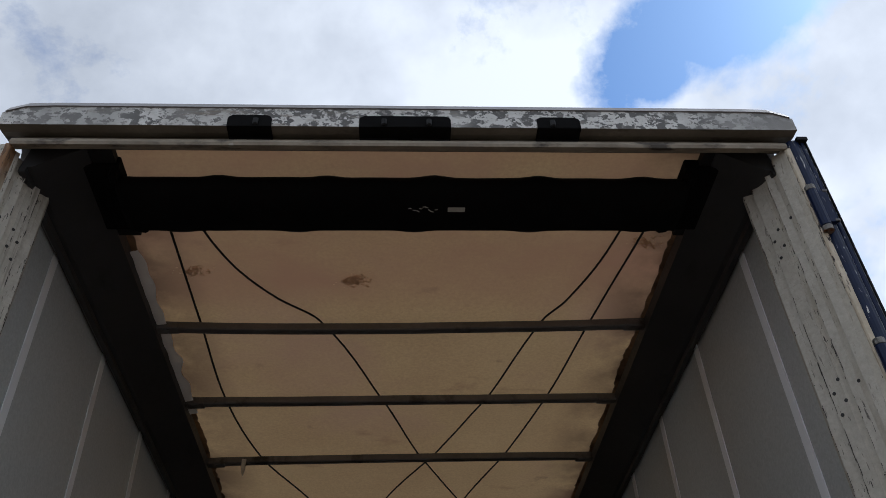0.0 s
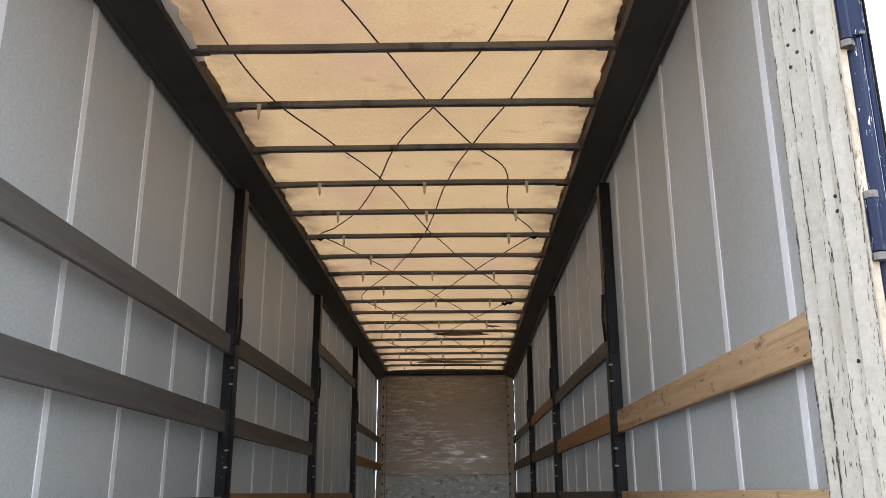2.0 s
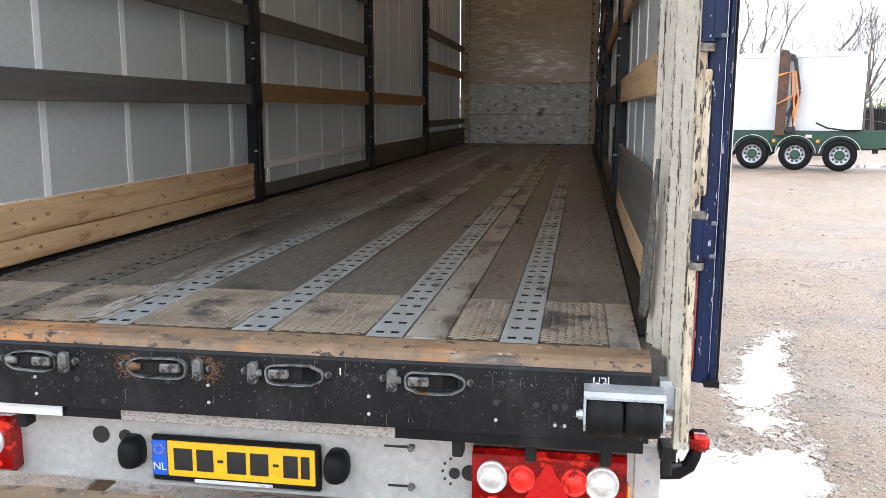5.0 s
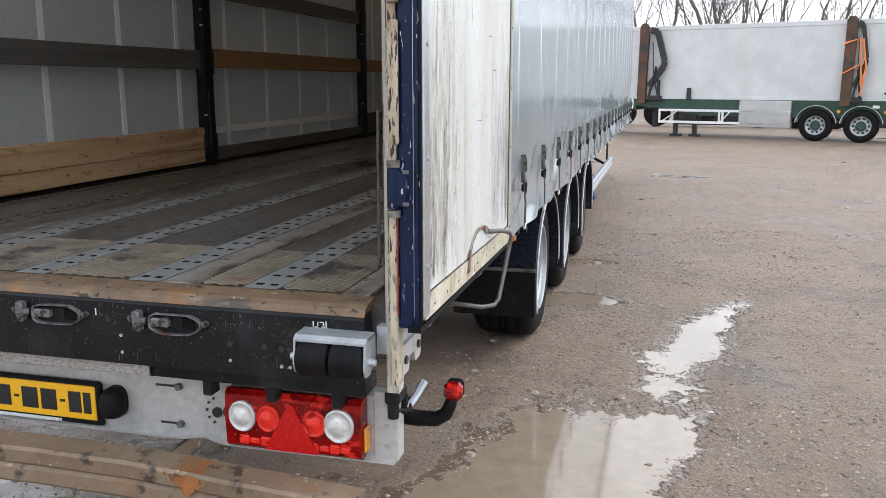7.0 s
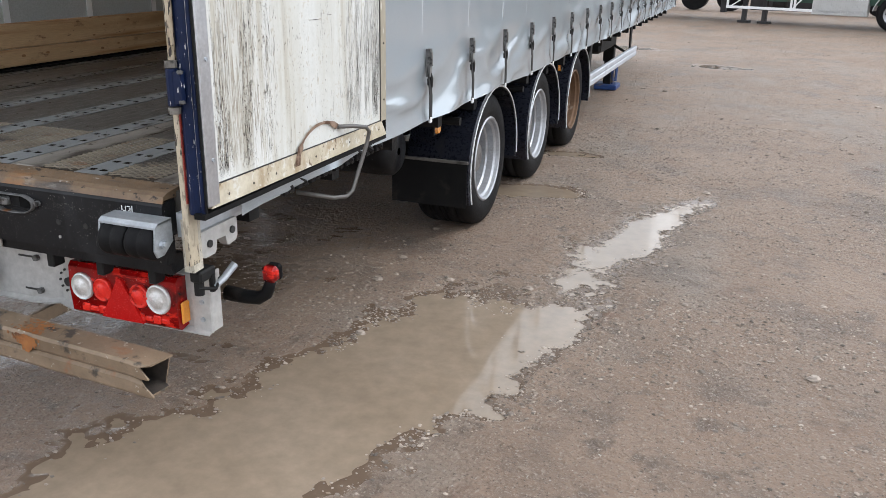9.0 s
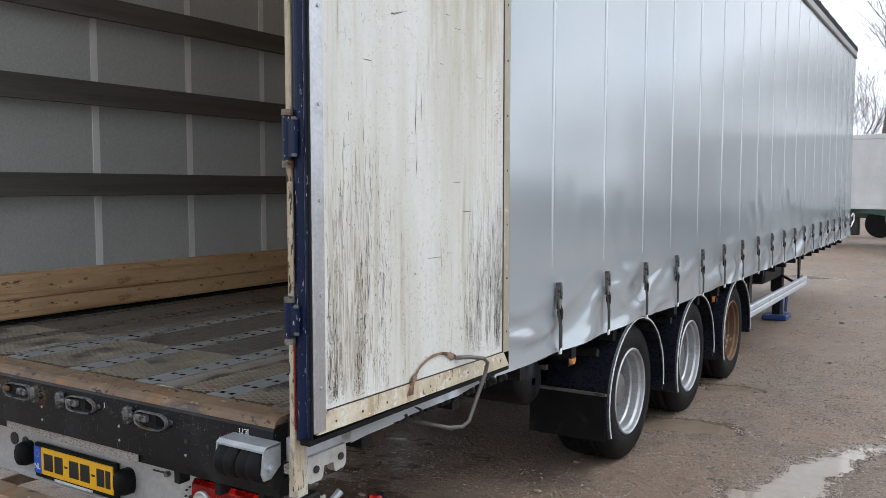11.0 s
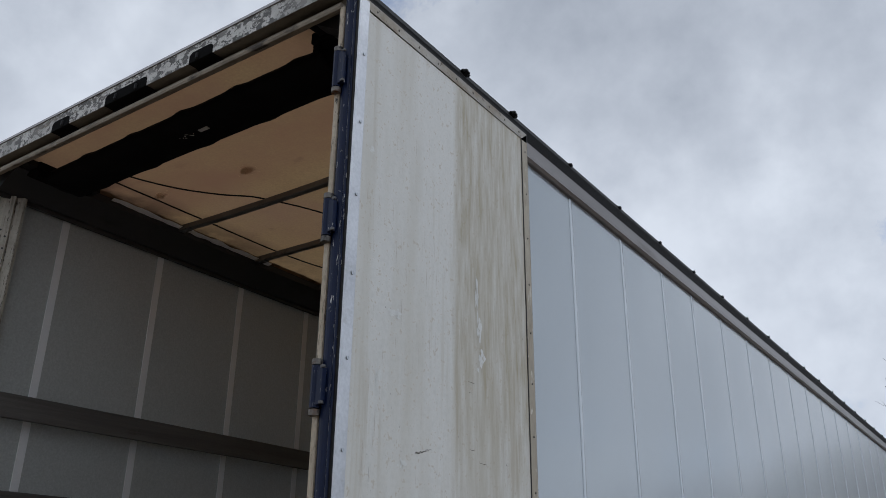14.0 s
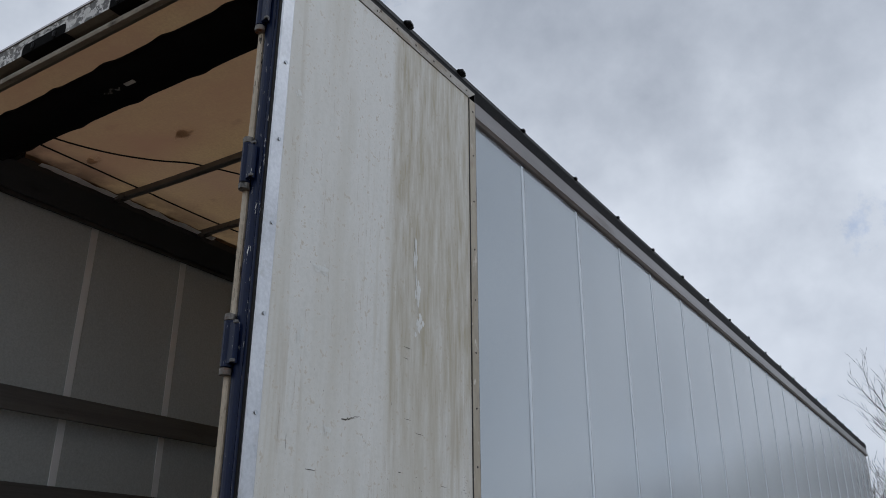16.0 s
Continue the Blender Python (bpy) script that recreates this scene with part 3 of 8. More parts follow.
def thing(name, at, label, category, group="", kind="", turn=0):
    ob = new(name)
    ob.empty_display_size = 0.1
    ob.matrix_basis = pose(*at, 0, 0, turn)
    return tagged(ob, label, category, group, kind)


def box(bm, lo, hi, bev=0.0, m=None):
    c = [(a + b) / 2 for a, b in zip(lo, hi)]
    s = [abs(b - a) for a, b in zip(lo, hi)]
    g = bmesh.ops.create_cube(bm, size=1, matrix=(m or Matrix()) @ Matrix.LocRotScale(c, None, s))
    if bev:
        es = list({e for v in g["verts"] for e in v.link_edges})
        bmesh.ops.bevel(bm, geom=es, offset=bev, segments=1, affect="EDGES")


def quads(bm, rings, close=False, caps=False):
    """Skin between rings of points, each ring closed on itself."""
    vs = [[bm.verts.new(p) for p in r] for r in rings]
    n = len(vs[0])
    for a, b in zip(vs, vs[1:] + vs[:1] if close else vs[1:]):
        for i in range(n):
            bm.faces.new((a[i], a[(i + 1) % n], b[(i + 1) % n], b[i]))
    if caps and not close:
        bm.faces.new(list(reversed(vs[0])))
        bm.faces.new(vs[-1])


def tube(bm, pts, r, seg=8, r1=None, caps=True):
    pts = [Vector(p) for p in pts]
    rings, up = [], None
    for i, p in enumerate(pts):
        d = (pts[min(i + 1, len(pts) - 1)] - pts[max(i - 1, 0)]).normalized()
        if up is None:
            up = Vector((0, 0, 1)) if abs(d.z) < 0.9 else Vector((1, 0, 0))
        u = d.cross(up).normalized()
        up = u.cross(d).normalized()
        rad = r if r1 is None else r + (r1 - r) * i / (len(pts) - 1)
        rings.append([p + rad * (math.cos(a) * u + math.sin(a) * up) for a in (2 * math.pi * k / seg for k in range(seg))])
    quads(bm, rings, caps=caps)


def prism(bm, profile, axis, a, b):
    """A profile of (u, v) pushed along an axis: along x it is (y, z), along y (x, z), along z (x, y)."""
    def at(u, v, w):
        return {"x": (w, u, v), "y": (u, w, v), "z": (u, v, w)}[axis]
    quads(bm, [[at(u, v, w) for u, v in profile] for w in (a, b)], caps=True)
    bmesh.ops.recalc_face_normals(bm, faces=bm.faces)


def lathe(bm, profile, centre, seg=40):
    """A profile of (radius, x) turned about the x axis through the centre."""
    cx, cy, cz = centre
    rings = []
    for k in range(seg):
        a = 2 * math.pi * k / seg
        rings.append([(cx + x, cy + r * math.cos(a), cz + r * math.sin(a)) for r, x in profile])
    vs = [[bm.verts.new(p) for p in r] for r in rings]
    for a, b in zip(vs, vs[1:] + vs[:1]):
        for i in range(len(profile) - 1):
            bm.faces.new((a[i], b[i], b[i + 1], a[i + 1]))
    bmesh.ops.recalc_face_normals(bm, faces=bm.faces)


def nz(x, y, z=0.0):
    return noise.noise(Vector((x, y, z)))


def dots(name, build, material, parent, places, label=""):
    """Small alike pieces on one mesh, each an object."""
    bm = bmesh.new()
    build(bm)
    me = mesh_of(name, bm, material)
    for p in places:
        piece(name, me, parent, p if isinstance(p, Matrix) else Matrix.Translation(p), label)


def disc_y(r, d, seg=8):
    return lambda bm: tube(bm, [(0, 0, 0), (0, d, 0)], r, seg)


def disc_x(r, d, seg=8):
    return lambda bm: tube(bm, [(0, 0, 0), (d, 0, 0)], r, seg)


def block(lo, hi, bev=0.0):
    return lambda bm: box(bm, lo, hi, bev)


def lettering(text, size, m, material, parent, name="lettering"):
    cu = bpy.data.curves.new("text", "FONT")
    cu.body, cu.size, cu.align_x, cu.align_y, cu.extrude = text, size, "CENTER", "CENTER", 0.0005
    tmp = bpy.data.objects.new("text", cu)
    scene.collection.objects.link(tmp)
    me = bpy.data.meshes.new_from_object(tmp.evaluated_get(bpy.context.evaluated_depsgraph_get()))
    bpy.data.objects.remove(tmp)
    me.materials.clear()
    me.materials.append(material)
    return piece(name, me, parent, m)


# ---- the plan: x to the right, y into the trailer from its rear face, z up ----
FLOOR, RAIL_Z, ROOF = 1.0, 3.785, 3.97
LENGTH = 13.55
PITCH = 0.64
BOW0 = 1.13

# ---- ground ----
# the wide one at (0.05, 2.1) is added to deepen the shade under the trailer
HOLLOWS = [(1.42, 0.86, 0.36, 1.30, 11, 0.038), (1.02, -0.30, 0.40, 0.75, 8, 0.034), (1.93, 1.48, 0.20, 0.60, 10, 0.0190), (2.10, 2.85, 0.24, 0.80, 12, 0.0192),
           (2.38, 3.95, 0.16, 0.85, 20, 0.0177), (-0.95, 0.48, 0.45, 0.30, 10, 0.0165), (0.05, 2.1, 1.25, 2.6, 0, 0.0108), (1.28, 4.08, 0.42, 0.16, -4, 0.045), (1.25, 5.45, 0.30, 0.10, 0, 0.035),
           (2.2, 13.2, 0.5, 0.35, 8, 0.02),
           (-0.6, 16.2, 1.8, 0.4, 6, 0.03), (10.5, 26.5, 2.4, 0.7, -8, 0.03)]
WATER = -0.017


def fall(y):
    """The yard drops a hand's width away from the trailer."""
    u = min(1.0, max(0.0, (y - 7.0) / 14.0))
    return 0.11 * u * u * (3 - 2 * u)


def ground_z(x, y):
    z = 0.006 * nz(x * 0.45, y * 0.45) + 0.006 * nz(x * 2.1, y * 2.1, 3) + 0.004 * nz(x * 6, y * 6, 8) + 0.0035 * nz(x * 17, y * 17, 2) + 0.003 * nz(x * 38, y * 38, 6)
    for px, py, rx, ry, turn, depth in HOLLOWS:
        a = radians(turn)
        u, v = x - px, y - py
        s, t = u * math.cos(a) - v * math.sin(a), u * math.sin(a) + v * math.cos(a)
        if abs(s) < rx * 2.6 and abs(t) < ry * 2.6:
            wob = 1 + 0.55 * nz(x * 2.6, y * 2.6, 17) + 0.40 * nz(x * 8, y * 8, 5) + 0.25 * nz(x * 21, y * 21, 5)
            q = ((s / rx) ** 2 + (t / ry) ** 2) * wob
            z -= depth * math.exp(-max(q, 0) ** 1.25)
    fade = 1.0 if max(abs(x), abs(y)) < 40 else 0.0
    return z * fade - fall(y)


def steps(*spans):
    out = []
    for a, b, d in spans:
        n = max(1, round((b - a) / d))
        out += [a + (b - a) * i / n for i in range(n)]
    return out + [spans[-1][1]]


gx = steps((-3000, -300, 900), (-300, -40, 65), (-40, -4, 3), (-4, -1.6, 0.18), (-1.6, 0.6, 0.05), (0.6, 2.9, 0.019), (2.9, 3.6, 0.06), (3.6, 7, 0.17), (7, 16, 0.6), (16, 40, 3), (40, 300, 65), (300, 3000, 900))
gy = steps((-3000, -300, 900), (-300, -30, 65), (-30, -3, 3), (-3, -0.6, 0.2), (-0.6, 5.0, 0.023), (5.0, 5.8, 0.06), (5.8, 10, 0.15), (10, 28, 0.4), (28, 60, 4), (60, 300, 60), (300, 3000, 900))
g_verts = [(x, y, ground_z(x, y)) for y in gy for x in gx]
g_w = len(gx)
g_faces = [(j * g_w + i, j * g_w + i + 1, (j + 1) * g_w + i + 1, (j + 1) * g_w + i) for j in range(len(gy) - 1) for i in range(g_w - 1)]
g_me = bpy.data.meshes.new("ground")
g_me.from_pydata(g_verts, [], g_faces)
gravel = mat("damp_gravel_yard", (0.205, 0.138, 0.094), (0.275, 0.195, 0.139), 0.55, (0.45, 0.75), 0, 1.0, 30, dist=0.028, wet=(-0.0135, -0.0070, (0.140, 0.099, 0.070)),
             spots=[((0.22, 0.175, 0.136), 0.9, 0.50, 0.66, (1, 0.6, 1), 0.5), ((0.095, 0.069, 0.051), 1.5, 0.52, 0.70, (1, 0.8, 1), 0.4), ((0.13, 0.092, 0.066), 6, 0.55, 0.66, U, 0.5), ((0.30, 0.235, 0.18), 9, 0.60, 0.70, U, 0.6), ((0.33, 0.275, 0.228), 60, 0.59, 0.64, U, 0.7),
                    ((0.085, 0.060, 0.043), 75, 0.58, 0.66, U, 0.6), ((0.29, 0.235, 0.188), 120, 0.56, 0.63, U, 0.7), ((0.46, 0.42, 0.37), 38, 0.665, 0.69, U, 0.7), ((0.16, 0.085, 0.052), 2.6, 0.58, 0.72, U, 0.6, 0.8, 0.45, 0.6, U)])
g_me.materials.append(gravel)
for f in g_me.polygons:
    f.use_smooth = True
ground = tagged(new("ground", g_me), "wet brown gravel yard with muddy hollows", "ground", kind="structure")

water = mat("muddy_puddle_water", (0.255, 0.196, 0.140), (0.30, 0.236, 0.175), 1.2, (0.05, 0.075), 0, 0.0, spec=0.7, coat=0.25)
# one sheet of water under the near hollows, and single ones farther off
sheets = [(1.0, 2.2, 2.4, 4.0)] + [(px, py, rx * 2.0, ry * 2.2) for px, py, rx, ry, turn, depth in HOLLOWS[9:]]
for k_s, (px, py, rx, ry) in enumerate(sheets):
    bm = bmesh.new()
    if k_s == 0:
        bm.faces.new([bm.verts.new(p) for p in ((-rx, -ry, 0), (rx, -ry, 0), (rx, ry, 0), (-rx, ry, 0))])
    else:
        bm.faces.new([bm.verts.new((rx * math.cos(t), ry * math.sin(t), 0)) for t in (2 * math.pi * k / 28 for k in range(28))])
    pud = new("puddle", mesh_of("puddle", bm, water))
    pud.location = (px, py, WATER - (fall(py) if k_s else 0))
    tagged(pud, "shallow brown rainwater puddle lying in the gravel", "puddle", kind="structure")

# loose stones: a low lumpy pebble, many times over in one mesh
stone_mat = mat("loose_pebbles", (0.20, 0.158, 0.124), (0.36, 0.305, 0.255), 3, (0.6, 0.8), 0, 0.3, 60, island=0.6)
rng = random.Random(5)
sv, sf = [], []
for k in range(112000):
    near, brim = k < 80000 or k >= 94000, k >= 94000
    x = (rng.uniform(-1.5, 0.7) if k % 9 == 0 else rng.uniform(0.7, 4.6)) if near else rng.uniform(-1.5, 11)
    y = rng.uniform(-0.5, 7.5) if near else rng.uniform(5.5, 24)
    if brim:
        x, y = rng.uniform(1.1, 2.7), rng.uniform(0.5, 4.2)
    z = ground_z(x, y)
    level = z + fall(y) - WATER
    margin = near and -0.010 < level < 0.009 and x < 2.7
    if brim and not margin:
        continue
    if not margin and nz(x * 0.9, y * 0.9, 31) + 0.5 * nz(x * 4, y * 4, 3) + rng.uniform(-0.4, 0.4) < 0.02:
        continue
    size = rng.choice((0.0018, 0.0022, 0.0026, 0.003, 0.0035, 0.004, 0.005, 0.007)) * rng.uniform(0.7, 1.3) * (1.0 if near else 1.7)
    if k % 230 == 0:
        size *= 3.0
    if level < -0.010:
        continue
    b, turn = len(sv), rng.uniform(0, 6.3)
    for rr, hh in ((0.75, -0.2), (1.0, 0.25), (0.55, 0.75)):
        for i in range(5):
            a = turn + i * 1.2566 + hh
            j = rng.uniform(0.75, 1.2) * rr * size
            sv.append((x + j * math.cos(a) * 1.3, y + j * math.sin(a), z + size * hh * 0.8))
    for q in (0, 5):
        for i in range(5):
            sf.append((b + q + i, b + q + (i + 1) % 5, b + q + 5 + (i + 1) % 5, b + q + 5 + i))
    sf.append(tuple(b + 10 + i for i in range(5)))
s_me = bpy.data.meshes.new("pebbles")
s_me.from_pydata(sv, [], sf)
s_me.materials.append(stone_mat)
tagged(new("pebbles", s_me), "loose grey and brown pebbles strewn over the yard", "gravel", kind="stuff")

# ---- the semi-trailer ----
trailer = thing("semi_trailer", (0, 0, 0), "silver curtain-sided semi-trailer with its rear open, worn white paint", "trailer")

# deck
bm = bmesh.new()
box(bm, (-1.22, 0.07, FLOOR - 0.10), (1.22, LENGTH, FLOOR - 0.012))
deck = part("deck", bm, deck_wood, trailer, "dark worn load floor with steel rails")
RAILS = (-1.14, -0.76, -0.36, 0.065, 0.46, 0.835)
RW = 0.052


def rail_mesh(steel, hole):
    """A strip with two rows of square holes, pressed from sheet."""
    bm = bmesh.new()
    xs = (-RW, -0.034, -0.010, 0.010, 0.034, RW)
    ys, y, holes = [0.0], 0.0, []
    while y < LENGTH - 0.45:
        ys += [y + 0.040, y + 0.062]
        holes.append(len(ys) - 2)
        y += 0.109
    ys.append(LENGTH - 0.25)
    v = [[bm.verts.new((x, yy, 0)) for x in xs] for yy in ys]
    low = {}
    for j in range(len(ys) - 1):
        for i in range(5):
            if j in holes and i in (1, 3):
                q = (v[j][i], v[j][i + 1], v[j + 1][i + 1], v[j + 1][i])
                d = [bm.verts.new((p.co.x, p.co.y, -0.009)) for p in q]
                for a in range(4):
                    bm.faces.new((q[a], q[(a + 1) % 4], d[(a + 1) % 4], d[a])).material_index = 1
                f = bm.faces.new(d)
                f.material_index = 1
            else:
                bm.faces.new((v[j][i], v[j][i + 1], v[j + 1][i + 1], v[j + 1][i]))
    for col in (0, 5):
        for j in range(len(ys) - 1):
            a, b = v[j][col], v[j + 1][col]
            c, d = bm.verts.new((b.co.x, b.co.y, -0.012)), bm.verts.new((a.co.x, a.co.y, -0.012))
            bm.faces.new((a, b, c, d))
    bmesh.ops.recalc_face_normals(bm, faces=bm.faces)
    return mesh_of("floor_rail", bm, [steel, hole])


rail_clean, rail_muddy = rail_mesh(deck_steel, hole_dirty), rail_mesh(deck_steel_dirty, hole_mud)
for x in RAILS:
    piece("floor_rail", rail_muddy if x < -0.5 else rail_clean, deck, pose(x, 0.09, FLOOR + 0.002))
edges = [-1.20] + [e for x in RAILS for e in (x - RW - 0.004, x + RW + 0.004)] + [1.16]
for k in range(0, len(edges), 2):
    a, b = edges[k], edges[k + 1]
    if b - a < 0.04:
        continue
    if abs(a - 0.516) < 0.02:
        bm = bmesh.new()
        box(bm, (a, 0.10, FLOOR - 0.012), (a + 0.115, 10.8, FLOOR + 0.001), 0.003)
        part("pale_strip", bm, deck_pale, deck, "scraped pale floor strip")
        a += 0.12
    board_b = b
    if b > 1.1:
        b = 1.075
        bm = bmesh.new()
        box(bm, (b + 0.003, 0.10, FLOOR - 0.012), (1.16, 0.61, FLOOR + 0.001), 0.002)
        part("corner_plate", bm, deck_pale, deck, "worn flat floor plate")
    bm = bmesh.new()
    box(bm, (a, 0.10, FLOOR - 0.012), (b, 0.61, FLOOR))
    part("tread_base", bm, tread_base_m, deck)
    # raised diamond ribs of the tread plate
    bm = bmesh.new()
    for sgn in (-1, 1):
        n = int((b - a + 0.95) / 0.046)
        for i in range(n):
            o = a - 0.95 + i * 0.046
            p0, p1 = (o, 0.105), (o + 0.95, 0.605)
            # clip the slanted rib to the plate
            t0, t1 = max(0, (a - p0[0]) / (p1[0] - p0[0])), min(1, (b - p0[0]) / (p1[0] - p0[0]))
            if t1 - t0 < 0.02:
                continue
            q = [(p0[0] + (p1[0] - p0[0]) * t, p0[1] + (p1[1] - p0[1]) * t) for t in (t0, t1)]
            if sgn < 0:
                q = [(a + b - x, y) for x, y in q]
            w = 0.0036
            for zz in (0,):
                vs = [bm.verts.new((q[0][0] - w, q[0][1], FLOOR)), bm.verts.new((q[0][0] + w, q[0][1], FLOOR)), bm.verts.new((q[0][0], q[0][1], FLOOR + 0.004)),
                      bm.verts.new((q[1][0] - w, q[1][1], FLOOR)), bm.verts.new((q[1][0] + w, q[1][1], FLOOR)), bm.verts.new((q[1][0], q[1][1], FLOOR + 0.004))]
                bm.faces.new((vs[0], vs[2], vs[5], vs[3]))
                bm.faces.new((vs[2], vs[1], vs[4], vs[5]))
    part("tread_plate", bm, tread, deck, "diamond-ribbed worn steel tread plate")
    y, b = 0.615, board_b
    while y < LENGTH - 0.1:
        y2 = min(y + 2.5, LENGTH - 0.05)
        bm = bmesh.new()
        box(bm, (a, y, FLOOR - 0.012), (b, y2 - 0.004, FLOOR), 0.0015)
        part("floor_board", bm, deck_wood, deck)
        y = y2
# edge profiles along both sides of the floor
for s in (-1, 1):
    bm = bmesh.new()
    prism(bm, [(s * 1.165, FLOOR - 0.01), (s * 1.165, FLOOR + 0.012), (s * 1.205, FLOOR + 0.012), (s * 1.205, FLOOR + 0.03), (s * 1.235, FLOOR + 0.03), (s * 1.235, 0.905), (s * 1.215, 0.905), (s * 1.215, FLOOR - 0.01)], "y", 0.26, LENGTH)
    part("side_rave", bm, steel_dark, trailer, "dark steel floor edge profile")

# scrapes, drag marks and crumbs of dirt on the floor
bm = bmesh.new()
r = random.Random(17)
for k in range(900):
    x, y = r.uniform(-1.15, 1.15), 0.12 + abs(r.gauss(0, 3.2))
    if y > 12:
        continue
    L, w, a = r.choice((0.04, 0.08, 0.15, 0.4)) * r.uniform(0.6, 1.5), r.uniform(0.0008, 0.0035), r.gauss(0, 0.22)
    dx, dy = L * math.sin(a), L * math.cos(a)
    if abs(x + dx) < 1.16:
        zz = FLOOR + 0.0030 + r.uniform(0, 0.0006)
        bm.faces.new([bm.verts.new((x + u, y + v, zz)) for u, v in ((0, 0), (w, 0), (w + dx, dy), (dx, dy))])
for cx, cy, spread in ((-0.62, 0.9, 0.05), (-0.55, 1.5, 0.06), (-0.95, 0.7, 0.05), (-0.45, 2.3, 0.06), (0.57, 0.8, 0.04), (0.72, 1.6, 0.08), (0.25, 1.0, 0.07), (1.02, 1.3, 0.05), (1.06, 2.2, 0.04), (-0.15, 1.8, 0.07)):
    lean = r.gauss(0, 0.06)
    for k in range(46):
        x, y = cx + r.gauss(0, spread), cy + r.gauss(0, 0.25)
        L, w, a = r.uniform(0.05, 0.5), r.uniform(0.0008, 0.0028), lean + r.gauss(0, 0.03)
        dx, dy = L * math.sin(a), L * math.cos(a)
        if abs(x) < 1.15 and y > 0.11:
            zz = FLOOR + 0.0037 + r.uniform(0, 0.0006)
            bm.faces.new([bm.verts.new((x + u, y + v, zz)) for u, v in ((0, 0), (w, 0), (w + dx, dy), (dx, dy))])
# a worn pale band beside one rail, and lesser ones
for k in range(520):
    y = 0.12 + 4.2 * r.random() ** 1.5
    x = -0.462 + 0.012 * (y - 0.5) + r.gauss(0, 0.022) if k % 5 < 3 else 0.015 + r.gauss(0, 0.035) if k % 5 == 3 else -0.87 + r.gauss(0, 0.03)
    L, w = r.uniform(0.02, 0.16), r.uniform(0.002, 0.016) * (1 if k % 5 < 3 else 0.4)
    a = r.gauss(0.03, 0.04)
    zz = FLOOR + 0.0044 + r.uniform(0, 0.0012)
    bm.faces.new([bm.verts.new((x + u, y + v, zz)) for u, v in ((0, 0), (w, L * 0.1), (w * 0.8 + a * L, L), (a * L, L * 0.85))])
tagged(part("floor_scrape", bm, pale_scrape, deck, "pale scrapes and drag marks"), kind="stuff")
bm = bmesh.new()
for k in range(420):
    edge = k % 3
    x = r.choice((-1, 1)) * r.uniform(1.135, 1.20) if edge else r.uniform(-1.1, 1.15)
    y = r.uniform(0.1, 5.0) if edge else 0.1 + abs(r.gauss(0, 1.2))
    z = FLOOR + (0.013 if abs(x) > 1.165 else 0.001)
    s = r.uniform(0.002, 0.006)
    ring = [bm.verts.new((x + s * math.cos(t) * r.uniform(0.6, 1.4), y + s * math.sin(t) * r.uniform(0.6, 1.4), z)) for t in (0, 1.26, 2.5, 3.8, 5.0)]
    top = bm.verts.new((x, y, z + s * 0.9))
    for i in range(5):
        bm.faces.new((ring[i], ring[(i + 1) % 5], top))
tagged(part("floor_dirt", bm, grime, deck, "crumbs of dirt and bark"), kind="stuff")

# rear sill: black face, rusty top edge
bm = bmesh.new()
prism(bm, [(0.0, 0.775), (0.0, 0.955), (0.012, 0.972), (0.06, 0.972), (0.06, 0.88), (0.045, 0.86), (0.045, 0.80), (0.09, 0.79), (0.09, 0.775)], "x", -1.18, 1.18)
sill = part("rear_sill", bm, black_steel, trailer, "black steel rear sill with scratches")
bm = bmesh.new()
prism(bm, [(0.004, 0.965), (0.012, 0.984), (0.03, 0.992), (0.095, 1.0), (0.095, 0.975), (0.03, 0.968)], "x", -1.18, 1.18)
for v in bm.verts:
    v.co.z += 0.003 * nz(v.co.x * 4, v.co.y * 9)
part("sill_edge", bm, rust_edge, sill, "rusted and scraped steel edge")


